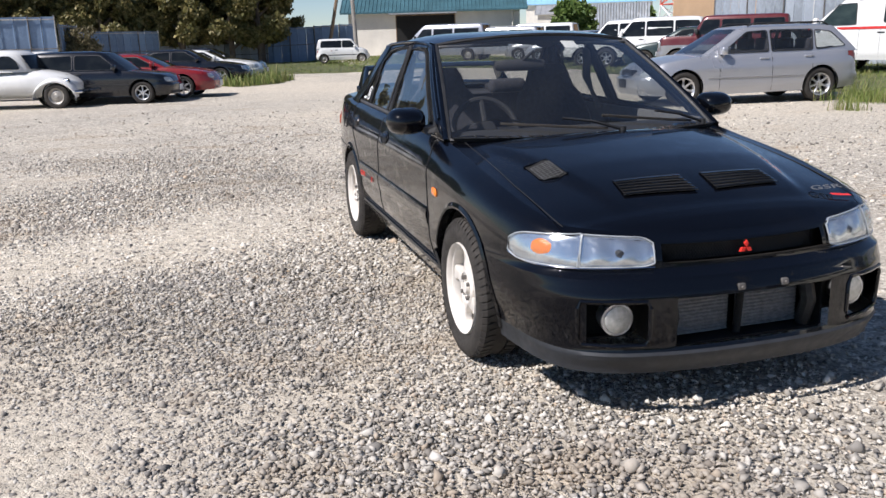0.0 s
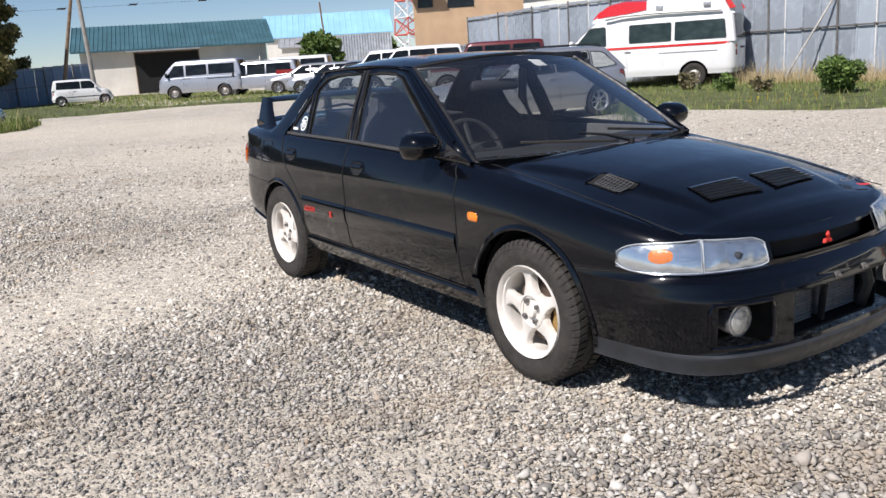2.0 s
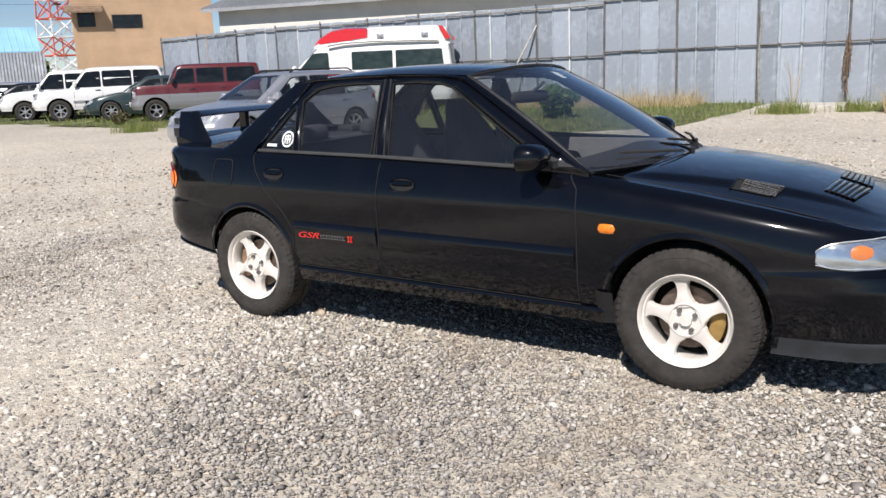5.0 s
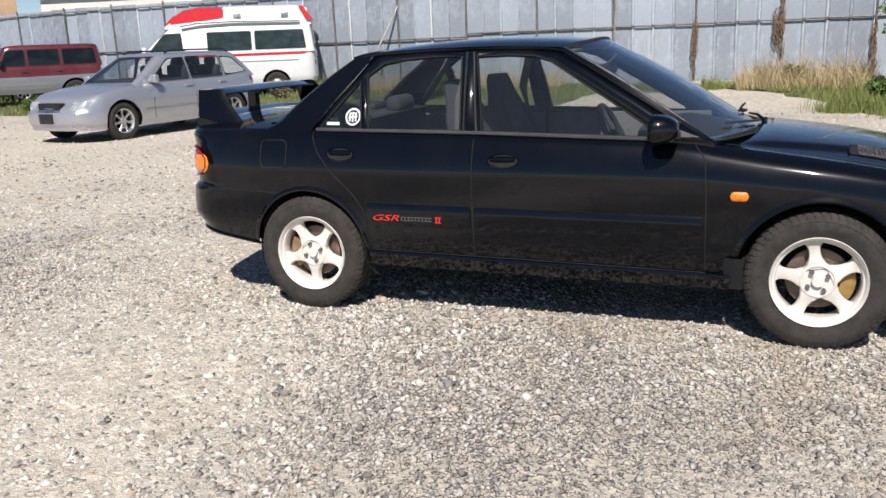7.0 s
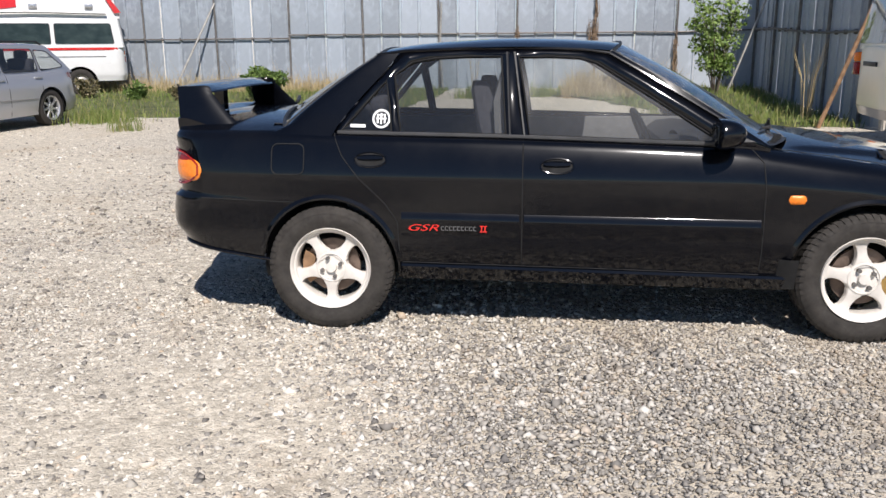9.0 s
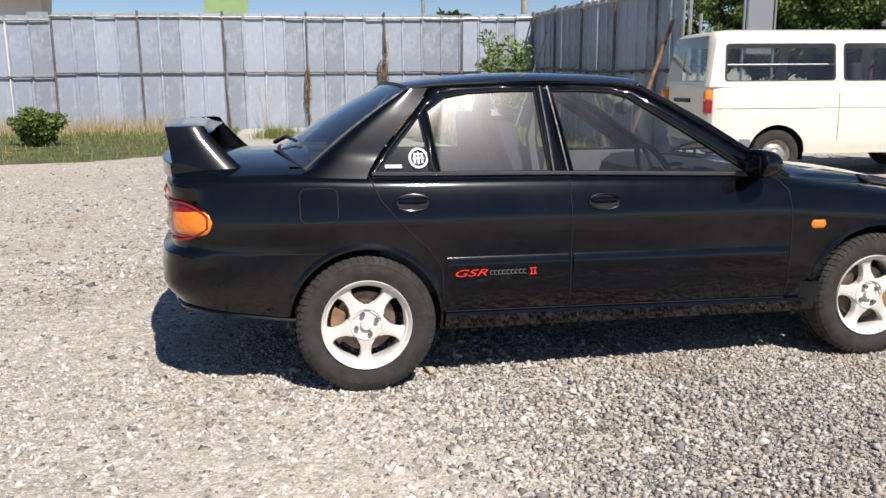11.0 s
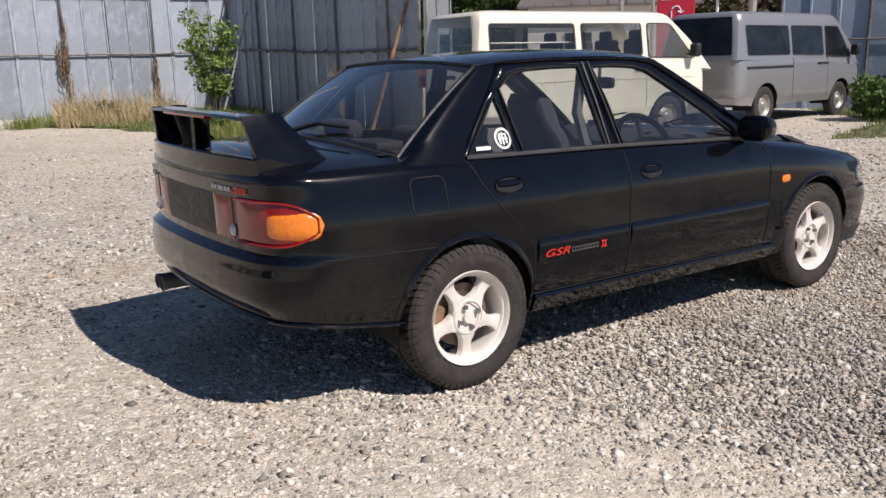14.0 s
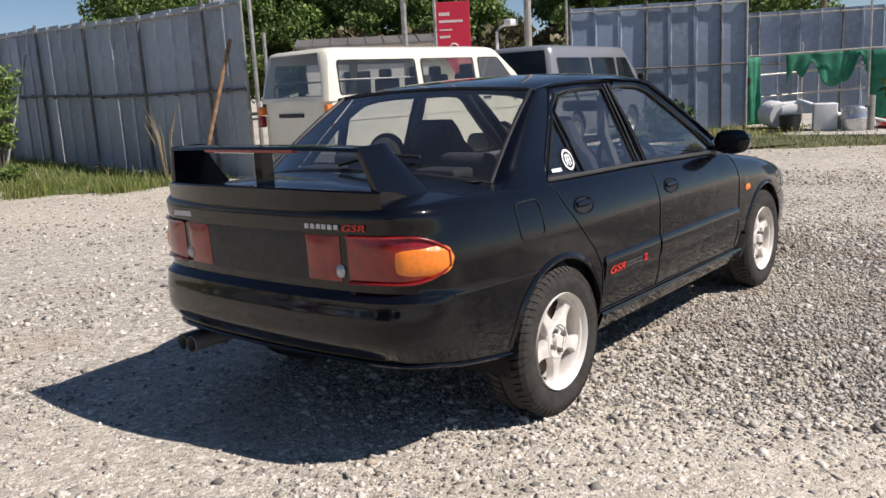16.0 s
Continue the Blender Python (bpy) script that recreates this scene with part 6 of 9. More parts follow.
part("spoiler_stay", bm, "black", wing)
bm = bmesh.new()
rings = []
for k in range(13):
    y = -0.245 + 0.51 * k / 12
    x0 = -2.119 + 0.034 * (y / 0.54) ** 2
    rings.append([(x0 - 0.001, y, 1.158), (x0 - 0.003, y, 1.168), (x0 + 0.03, y, 1.166), (x0 + 0.03, y, 1.152)])
loft(bm, rings, closed=True, caps=(True, True))
part("brake_light", bm, "red_lens", wing, "slim red high-level brake light")

# wheels
car_tyre, car_tread = tyre_mesh(0.305, 0.205, 0.20), tread_mesh(0.305, 0.205, 58)


def sport_rim(twist):
    """A white five-spoke rim: a broad hub plate, waisted spokes and a narrow stepped lip; its face at -y."""
    bm = bmesh.new()
    r, w, seg = 0.20, 0.1025, 80
    prof = [(w * 0.9, r * 0.97), (w * 0.3, r * 0.88), (-w * 0.40, r * 0.86), (-w * 0.62, r * 0.87), (-w * 0.70, r * 0.895), (-w * 0.72, r * 0.93), (-w * 0.86, r * 0.96), (-w * 0.93, r), (-w * 0.84, r * 1.012), (-w * 0.70, r * 0.99)]
    loft(bm, [[(math.cos(2 * math.pi * k / seg) * rr, y, math.sin(2 * math.pi * k / seg) * rr) for k in range(seg)] for y, rr in prof])
    yf = -w * 0.66
    for s in range(5):
        a = 2 * math.pi * s / 5 + math.pi / 2 + twist
        d, t = Vector((math.cos(a), 0, math.sin(a))), Vector((-math.sin(a), 0, math.cos(a)))
        st = []
        for rad, half, dy in ((0.055, 0.045, 0.004), (0.080, 0.0385, 0.003), (0.092, 0.031, 0.004), (0.105, 0.0265, 0.006), (0.122, 0.0240, 0.008), (0.140, 0.0240, 0.009), (0.155, 0.0275, 0.008), (0.166, 0.036, 0.006), (0.174, 0.050, 0.004), (0.180, 0.062, 0.003)):
            c = d * rad
            face, back_ = yf + dy, yf + dy + 0.034
            st.append([c + t * half + Vector((0, back_, 0)), c + t * half + Vector((0, face + 0.010, 0)), c + t * half * 0.86 + Vector((0, face + 0.002, 0)), c + t * half * 0.6 + Vector((0, face, 0)), c - t * half * 0.6 + Vector((0, face, 0)), c - t * half * 0.86 + Vector((0, face + 0.002, 0)), c - t * half + Vector((0, face + 0.010, 0)), c - t * half + Vector((0, back_, 0))])
        loft(bm, st, closed=True, caps=(True, True))
    loft(bm, [[(math.cos(2 * math.pi * k / 40) * rr, yf + y, math.sin(2 * math.pi * k / 40) * rr) for k in range(40)] for y, rr in ((0.04, 0.082), (0.008, 0.080), (0.000, 0.074), (-0.001, 0.068), (0.010, 0.062), (0.011, 0.001))])
    return mesh_of("rim", bm, "wheel_white", angle=30)


car_rims = {1: sport_rim(radians(9)), -1: sport_rim(radians(-38))}
for x, z in ((1.254, 0.307), (-1.254, 0.310)):
    for left in (False, True):
        w = wheel(car, x, 0.735 if left else -0.735, z, car_tyre, car_rims[1 if x > 0 else -1], left)
        r = w.children[0]
        tagged(r, "dusty white five-spoke alloy rim")
        tread = new("tread", car_tread)
        tread.parent = w
        tagged(tread, kind="stuff")
        for k in range(4):
            a = radians((33 if x > 0 else 20) + 90 * k)
            bm = bmesh.new()
            cyl(bm, 0.0105, 0.026, pose(0.048 * math.cos(a), -0.063, 0.048 * math.sin(a), 90), 6)
            part("wheel_nut", bm, "rail", w, smooth=False)
        bm = bmesh.new()
        cyl(bm, 0.029, 0.022, pose(0, -0.063, 0, 90), 24, 0.025)
        part("hub_cap", bm, "wheel_white", w)
        bm = bmesh.new()
        cyl(bm, 0.135, 0.02, pose(0, 0.0, 0, 90), 36)
        cyl(bm, 0.075, 0.05, pose(0, 0.0, 0, 90), 24)
        part("brake_disc", bm, "disc", w)
        bm = bmesh.new()
        sgn = 1 if (x > 0) != left else -1
        rings = []
        for k in range(7):
            a = radians((0 if sgn > 0 else 180) + sgn * (-38 + 11 * k))
            rings.append([(q * math.cos(a), y, q * math.sin(a)) for q, y in ((0.095, -0.022), (0.155, -0.022), (0.158, 0.03), (0.095, 0.03))])
        loft(bm, rings, closed=True, caps=(True, True))
        part("brake_caliper", bm, "caliper" if x > 0 else "rusty", w)

# door mirrors
for left in (False, True):
    s = 1 if left else -1
    mir = empty("door_mirror")
    mir.parent = car
    tagged(mir, "glossy black door mirror")
    bm = bmesh.new()
    rings = []
    for k in range(13):
        t = k / 12
        y = 0.770 + 0.198 * t
        q = max(0.12, (1 - abs(2 * t - 1) ** 3.2) ** 0.5)
        hx, hz = 0.064 * q, 0.066 * q**0.85
        cx_, cz_ = 0.585 - 0.015 * t, 0.978 + 0.002 * t
        rings.append([(0.545 + hx * (1.75 if math.cos(a) > 0 else 0.25) * math.cos(a), s * y, cz_ + hz * math.copysign(abs(math.sin(a)) ** 0.8, math.sin(a))) for a in (2 * math.pi * j / 24 for j in range(24))])
    loft(bm, rings, closed=True, caps=(True, True))
    part("mirror_shell", bm, "black", mir)
    bm = bmesh.new()
    loft(bm, [[(0.66, s * 0.742, 0.925), (0.56, s * 0.745, 0.93), (0.56, s * 0.745, 0.955), (0.65, s * 0.742, 0.955)], [(0.63, s * 0.80, 0.925), (0.55, s * 0.80, 0.925), (0.55, s * 0.80, 0.95), (0.63, s * 0.80, 0.95)]], closed=True, caps=(True, True))
    part("mirror_arm", bm, "trim", mir)
    bm = bmesh.new()
    box(bm, 0.525, 0.531, s * 0.805, s * 0.935, 0.942, 1.018, 0.002)
    # the mirror's dark reflection is put into the pane colour
    part("mirror_glass", bm, "glass_dark", mir)

# door handles, fuel flap, gaps and mouldings
def side_pt(x, z, off=0.0, left=False):
    return flip(at_row(row_x(x), z, off), left)


for left in (False, True):
    for hx, hz in ((-0.165, 0.822), (-1.042, 0.846)):
        bm = bmesh.new()
        ring_ = [(hx + 0.078 * math.cos(a) * (1 if abs(math.cos(a)) < 0.9 else 0.98), hz + 0.034 * math.sin(a)) for a in (2 * math.pi * k / 28 for k in range(28))]
        vs = [bm.verts.new(side_pt(x, z, 0.0015, left)) for x, z in ring_]
        bm.faces.new(vs)
        # flat near-black oval, painting the shade inside the handle recess
        cup = part("door_handle", bm, "dark", car, "black pull handle in an oval recess")
        bm = bmesh.new()
        tube(bm, [side_pt(x, z, 0.002, left) for x, z in ring_ + ring_[:1]], 0.0045, 6)
        part("handle_ring", bm, "black", cup)
        bm = bmesh.new()
        rings = []
        for k in range(9):
            x = hx - 0.062 + 0.124 * k / 8
            h = 0.013 * (1 - 0.5 * abs(2 * k / 8 - 1) ** 3)
            rings.append([side_pt(x, hz + 0.010 - h, 0.004, left), side_pt(x, hz + 0.010 - h * 0.6, 0.012, left), side_pt(x, hz + 0.010 + h * 0.6, 0.012, left), side_pt(x, hz + 0.010 + h, 0.004, left)])
        loft(bm, rings, closed=True, caps=(True, True))
        part("handle_lever", bm, "black", cup)
    gaps = [[(-0.322, z) for z in (0.345, 0.5, 0.65, 0.8, 0.94)], [(0.778, 0.34), (0.778, 0.5), (0.775, 0.7), (0.765, 0.84), (0.72, 0.895)], [(x, z) for z, x in REAR_DOOR], [(-0.90, 0.347), (-0.5, 0.340), (0, 0.332), (0.5, 0.322), (0.78, 0.317)]]
    for g in gaps:
        bm = bmesh.new()
        pts = []
        for (x0, z0), (x1, z1) in zip(g, g[1:]):
            pts += [side_pt(x0 + (x1 - x0) * k / 6, z0 + (z1 - z0) * k / 6, 0.0006, left) for k in range(6)]
        pts.append(side_pt(*g[-1], 0.0006, left))
        tube(bm, pts, 0.0030, 4)
        part("door_gap", bm, "dark", car)
    bm = bmesh.new()
    tube(bm, [side_pt(-1.42 - 0.6 * k / 20, 0.638 + 0.012 * k / 20, 0.0006, left) for k in range(17)], 0.003, 4)
    part("bumper_gap", bm, "dark", car)
    # raised door moulding
    for x0, x1 in ((-0.895, -0.335), (-0.312, 0.765)):
        bm = bmesh.new()
        rings = []
        for k in range(17):
            x = x0 + (x1 - x0) * k / 16
            zt_, zb_ = 0.602 - 0.010 * (x + 0.9), 0.470
            rings.append([side_pt(x, zb_, -0.002, left), side_pt(x, zb_ + 0.04, 0.006, left), side_pt(x, zt_ - 0.040, 0.011, left), side_pt(x, zt_ - 0.034, 0.0105, left), side_pt(x, zt_ - 0.006, 0.003, left), side_pt(x, zt_, -0.002, left)])
        loft(bm, rings, closed=True, caps=(True, True))
        part("door_moulding", bm, "black", car)
    bm = bmesh.new()
    rings = []
    for k in range(31):
        x = -0.90 + 1.80 * k / 30
        zs = 0.344 - 0.030 * k / 30
        rings.append([side_pt(x, zs - 0.10, 0.0, left), side_pt(x, zs - 0.085, 0.014, left), side_pt(x, zs - 0.014, 0.022, left), side_pt(x, zs - 0.002, 0.014, left), side_pt(x, zs, -0.004, left)])
    loft(bm, rings, closed=False)
    part("sill_skirt", bm, "black", car)
    bm = bmesh.new()
    rings = [[side_pt(0.86, z, 0.0, left), side_pt(0.90, z, 0.022, left), side_pt(0.945, z, 0.02, left)] for z in (0.25, 0.30, 0.36, 0.40)]
    loft(bm, rings, closed=False)
    part("mud_flap", bm, "dark", car)
bm = bmesh.new()
fl = round_poly([(-1.525, 0.772), (-1.365, 0.772), (-1.365, 0.915), (-1.525, 0.915)], 0.035, 5)
tube(bm, [side_pt(x, z, 0.001) for x, z in fl + fl[:1]], 0.003, 4)
part("fuel_flap", bm, "dark", car)

# decals
badge_y = side_pt(-0.70, 0.525, 0.0112).y
words("decal", "GSR", 0.044, pose(-0.795, badge_y, 0.512, 90), "ink_red", car, "red GSR letters", 0.35, 1.95)
for k in range(9):
    bm = bmesh.new()
    x = -0.704 + 0.0190 * k
    for z in (0.514, 0.531):
        box(bm, x, x + 0.015, badge_y - 0.0008, badge_y + 0.0008, z, z + 0.0035, 0.0)
    box(bm, x, x + 0.004, badge_y - 0.0008, badge_y + 0.0008, 0.514, 0.5345, 0.0)
    part("decal_bar", bm, "ink_grey", car, smooth=False)
bm = bmesh.new()
for x0, x1, z0, z1 in ((-0.520, -0.486, 0.5345, 0.539), (-0.520, -0.486, 0.508, 0.5125), (-0.514, -0.508, 0.5125, 0.5345), (-0.498, -0.492, 0.5125, 0.5345)):
    box(bm, x0, x1, badge_y - 0.0012, badge_y + 0.0008, z0, z1, 0.0)
part("decal", bm, "ink_red", car, "red II mark", smooth=False)
bx, by = 1.872, 0.520
words("decal", "GSR", 0.055, pose(bx + 0.012, by, bonnet_z(bx, by) + 0.010, 12, 0, 90) @ pose(0, 0, 0), "ink_grey", car, "grey GSR letters on the bonnet", 0.25, 1.5)
bm = bmesh.new()
grid(bm, lambda u, v: (1.900 + 0.018 * v, 0.515 + 0.095 * u, bonnet_z(1.900 + 0.018 * v, 0.515 + 0.095 * u) + 0.004), 4, 1)
part("decal_bar", bm, "ink_red", car)


def rear_x(y, z):
    return at_row(row_rear(max(0.03, y)), z, 0.006).x


for k in range(6):
    bm = bmesh.new()
    y = -0.290 - 0.0270 * k
    x = rear_x(abs(y) + 0.01, 0.90)
    box(bm, x - 0.002, x + 0.002, y - 0.020, y, 0.891, 0.908, 0.0)
    part("decal_bar", bm, "ink_silver", car, smooth=False)
words("decal", "GSR", 0.032, pose(rear_x(0.51, 0.90) - 0.004, -0.510, 0.888, 90, 0, -78), "ink_red", car, "red GSR letters on the boot lid", 0.2, 1.7)
bm = bmesh.new()
box(bm, rear_x(0.47, 0.905) - 0.002, rear_x(0.47, 0.905) + 0.002, 0.41, 0.53, 0.893, 0.915, 0.0)
part("decal_bar", bm, "ink_silver", car, smooth=False)
# round sticker and label on the quarter glass
bm = bmesh.new()
st = [(-1.000 + 0.044 * math.cos(a), 1.030 + 0.044 * math.sin(a)) for a in (2 * math.pi * k / 32 for k in range(32))]
st2 = [(-1.000 + 0.034 * math.cos(a), 1.030 + 0.034 * math.sin(a)) for a in (2 * math.pi * k / 32 for k in range(32))]
a_, b_ = [bm.verts.new(cab_point(x, z, False, 0.003)) for x, z in st], [bm.verts.new(cab_point(x, z, False, 0.003)) for x, z in st2]
for k in range(32):
    bm.faces.new((a_[k], a_[(k + 1) % 32], b_[(k + 1) % 32], b_[k]))
sticker = part("sticker", bm, "ink_white", car, "round white sticker on the quarter window", smooth=False)
for x0, x1, z0, z1 in ((-1.022, -1.012, 1.008, 1.052), (-1.005, -0.996, 1.004, 1.056), (-0.988, -0.979, 1.008, 1.052), (-1.026, -0.974, 1.026, 1.034), (-1.020, -0.980, 1.044, 1.050)):
    bm = bmesh.new()
    bm.faces.new([bm.verts.new(cab_point(x, z, False, 0.0035)) for x, z in ((x0, z0), (x1, z0), (x1, z1), (x0, z1))])
    part("sticker_mark", bm, "ink_white", sticker, smooth=False)
bm = bmesh.new()
bm.faces.new([bm.verts.new(cab_point(x, z, False, 0.003)) for x, z in ((-1.150, 0.990), (-1.075, 0.989), (-1.075, 1.004), (-1.150, 1.005))])
part("sticker", bm, "ink_white", car, "small white label on the quarter window", smooth=False)
bm = bmesh.new()
grid(bm, lambda u, v: Vector(screen(0.60 + 0.075 * u, 0.86 + 0.085 * v)) + Vector((-0.012, 0, -0.012)), 3, 3)
part("paper", bm, "paper", car, "white paper slip behind the windscreen", smooth=False)

# wipers and scuttle
bm = bmesh.new()
grid(bm, lambda u, v: (0.93 + 0.10 * v - 0.20 * (2 * u - 1) ** 2 - 0.0, 0.71 * (2 * u - 1), 0.902 + 0.006 * v + 0.004), 20, 3)
scut = part("scuttle", bm, "trim", car, "black plastic scuttle panel")
for k in range(26):
    bm = bmesh.new()
    f = -0.85 + 1.7 * k / 25
    box(bm, 0.965 - 0.2 * f * f, 1.005 - 0.2 * f * f, 0.71 * f - 0.004, 0.71 * f + 0.004, 0.912, 0.917)
    part("slot", bm, "dark", scut, smooth=False)
for u0, v0, u1, v1 in ((0.56, 0.015, 0.16, 0.10), (0.93, 0.015, 0.52, 0.13)):
    bm = bmesh.new()
    a, b = Vector(screen(u0, v0)) + Vector((0.03, 0, 0.015)), Vector(screen((u0 + u1) / 2, (v0 + v1) / 2 + 0.02)) + Vector((0.02, 0, 0.045))
    c = Vector(screen(u1, v1)) + Vector((0.012, 0, 0.02))
    tube(bm, [a, a.lerp(b, 0.5) + Vector((0, 0, 0.012)), b], 0.009, 6, 0.006)
    cyl(bm, 0.016, 0.03, Matrix.Translation(a), 12)
    wp = part("wiper", bm, "trim", car, "matt black windscreen wiper")
    bm = bmesh.new()
    tube(bm, [Vector(screen(u0 + (u1 - u0) * t, v0 + (v1 - v0) * t)) + Vector((0.012, 0, 0.016)) for t in (0.12, 0.35, 0.6, 0.8, 1.0)], 0.007, 5)
    part("wiper_blade", bm, "rubber", wp)
bm = bmesh.new()
tube(bm, [Vector(back(0.52, 0.02)) + Vector((-0.03, 0, 0.02)), Vector(back(0.40, 0.10)) + Vector((-0.02, 0, 0.03)), Vector(back(0.24, 0.13)) + Vector((-0.012, 0, 0.02))], 0.012, 6, 0.007)
part("rear_wiper", bm, "trim", car)

# exhaust
for dy in (-0.033, 0.033):
    bm = bmesh.new()
    y = 0.50 + dy
    loft(bm, [[(x, y + r * math.cos(a), 0.345 + r * math.sin(a)) for a in (2 * math.pi * k / 20 for k in range(20))] for x, r in ((-1.85, 0.032), (-2.10, 0.032), (-2.135, 0.036), (-2.138, 0.032), (-2.10, 0.029), (-1.95, 0.029))])
    part("tailpipe", bm, "rail", car, "dull steel twin tailpipe")
bm = bmesh.new()
cyl(bm, 0.10, 0.45, pose(-1.74, 0.42, 0.36, 90), 24)
part("silencer", bm, "rail", car)
# rolled lower edge of the rear bumper
for left in (False, True):
    bm = bmesh.new()
    tube(bm, [flip(at_row(i, car_zb(plan[int(i)].x) + 0.006, 0.004), left) for i in [row_x(-1.52) + (N - 1.2 - row_x(-1.52)) * k / 40 for k in range(41)]], 0.008, 6)
    part("bumper_edge", bm, "black", car)

# ---- inside the saloon
bm = bmesh.new()
box(bm, -1.35, 0.75, -0.70, 0.70, 0.40, 0.44, 0.01)
part("floor_pan", bm, "dash", car)
bm = bmesh.new()
rings = []
for k in range(17):
    f = -1 + 2 * k / 16
    xf = 0.93 - 0.19 * f * f
    rings.append([(xf, 0.69 * f, 0.892), (xf - 0.16, 0.69 * f, 0.915), (0.52 - 0.04 * f * f, 0.69 * f, 0.905), (0.42, 0.69 * f, 0.86), (0.40, 0.69 * f, 0.72), (0.48, 0.69 * f, 0.55), (0.75, 0.69 * f, 0.50)])
loft(bm, rings, closed=True, caps=(True, True))
part("dashboard", bm, "dash", car, "black plastic dashboard")
bm = bmesh.new()
grid(bm, lambda u, v: (0.52 - 0.10 * math.sin(math.pi * u) * 0 - 0.09 * v, -0.55 + 0.36 * u, 0.905 + 0.055 * math.sin(math.pi * u) ** 0.5 * (1 - 0.3 * v)), 10, 3)
part("instrument_hood", bm, "dash", car)
bm = bmesh.new()
mw = pose(0.30, -0.36, 0.88, 0, 64, 0)
ring_ = [mw @ Vector((0.18 * math.cos(a), 0.18 * math.sin(a), 0)) for a in (2 * math.pi * k / 36 for k in range(37))]
tube(bm, ring_, 0.016, 8)
cyl(bm, 0.05, 0.05, mw, 18)
for a in (radians(90), radians(-90), radians(180)):
    tube(bm, [mw @ Vector((0.04 * math.cos(a), 0.04 * math.sin(a), 0)), mw @ Vector((0.17 * math.cos(a), 0.17 * math.sin(a), 0))], 0.014, 6)
part("steering_wheel", bm, "dash", car, "black steering wheel")


def car_seat(y):
    st_ = empty("front_seat")
    st_.parent = car
    tagged(st_, "dark grey cloth sports seat")
    for nm, rings in (("backrest", [(-0.335, 0.52, 0.25, 0.10), (-0.395, 0.68, 0.26, 0.11), (-0.455, 0.86, 0.255, 0.10), (-0.50, 0.99, 0.215, 0.085), (-0.525, 1.07, 0.15, 0.07), (-0.545, 1.15, 0.125, 0.06), (-0.55, 1.19, 0.10, 0.045)]), ("cushion", None)):
        bm = bmesh.new()
        if rings:
            pts = []
            for x, z, w, d in rings:
                pts.append([(x + d * math.copysign(abs(math.cos(a)) ** 0.5, math.cos(a)) * (1.15 if abs(math.sin(a)) > 0.6 and math.cos(a) > 0 else 0.8), y + w * math.copysign(abs(math.sin(a)) ** 0.6, math.sin(a)), z) for a in (2 * math.pi * k / 20 for k in range(20))])
            loft(bm, pts, closed=True, caps=(True, True))
        else:
            box(bm, -0.36, 0.16, y - 0.25, y + 0.25, 0.44, 0.60, 0.06, 3)
        part(nm, bm, "seat", st_)


car_seat(-0.36)
car_seat(0.36)
bm = bmesh.new()
box(bm, -1.16, -0.72, -0.60, 0.60, 0.44, 0.62, 0.05, 3)
bench = part("rear_bench", bm, "seat", car, "dark grey cloth rear bench")
bm = bmesh.new()
loft(bm, [[(x + dx, y, z) for y in (-0.60, -0.58, -0.2, 0, 0.2, 0.58, 0.60)] + [(x - 0.10, y, z) for y in (0.60, 0.2, 0, -0.2, -0.60)] for x, dx, z in ((-1.03, 0.0, 0.55), (-1.08, 0.02, 0.75), (-1.14, 0.02, 0.92), (-1.165, 0.0, 0.985))], closed=True, caps=(True, True))
part("bench_back", bm, "seat", bench)
for y in (-0.33, 0.33):
    bm = bmesh.new()
    box(bm, -1.24, -1.14, y - 0.14, y + 0.14, 0.97, 1.075, 0.04, 3)
    part("headrest", bm, "seat", bench)
bm = bmesh.new()
grid(bm, lambda u, v: (-1.12 - 0.44 * u, -0.64 + 1.28 * v, 0.978 + 0.02 * u), 4, 6)
part("parcel_shelf", bm, "dash", car)
for s in (-1, 1):
    bm = bmesh.new()
    box(bm, -1.47, -1.33, s * 0.36 - 0.11, s * 0.36 + 0.11, 0.985, 1.03, 0.015)
    part("speaker", bm, "dash", car)
    for x0, x1 in ((-0.31, 0.70), (-1.18, -0.34)):
        bm = bmesh.new()
        box(bm, x0, x1, s * 0.700, s * 0.735, 0.42, 0.925, 0.01)
        part("door_card", bm, "liner", car)
    bm = bmesh.new()
    tube(bm, [(-0.40, s * 0.575, 1.28), (-0.45, s * 0.60, 1.1), (-0.43, s * 0.68, 0.9)], 0.028, 6)
    part("belt_pillar", bm, "liner", car)
bm = bmesh.new()
rings = [[(0.195 + 0.25 * (y + 0.12) + 0.02 * q * math.cos(a), y, 1.215 + 0.032 * q * math.sin(a)) for a in (2 * math.pi * k / 14 for k in range(14))] for y, q in ((-0.255, 0.5), (-0.245, 0.9), (-0.2, 1.0), (-0.04, 1.0), (0.005, 0.9), (0.015, 0.5))]
loft(bm, rings, closed=True, caps=(True, True))
tube(bm, [(0.20, -0.11, 1.235), (0.25, -0.06, 1.29)], 0.009, 6)
part("rear_view_mirror", bm, "dash", car)
for s in (-1, 1):
    bm = bmesh.new()
    box(bm, 0.0, 0.13, s * 0.36 - 0.2, s * 0.36 + 0.2, 1.318, 1.332, 0.006)
    part("sun_visor", bm, "liner", car)

# ---------------------------------------------------------------- parked vehicles


def placed(x, y, yaw):
    return pose(x, y, gz(x, y), 0, 0, yaw)


def spec(base, **more):
    out = dict(base)
    out.update(more)
    return out


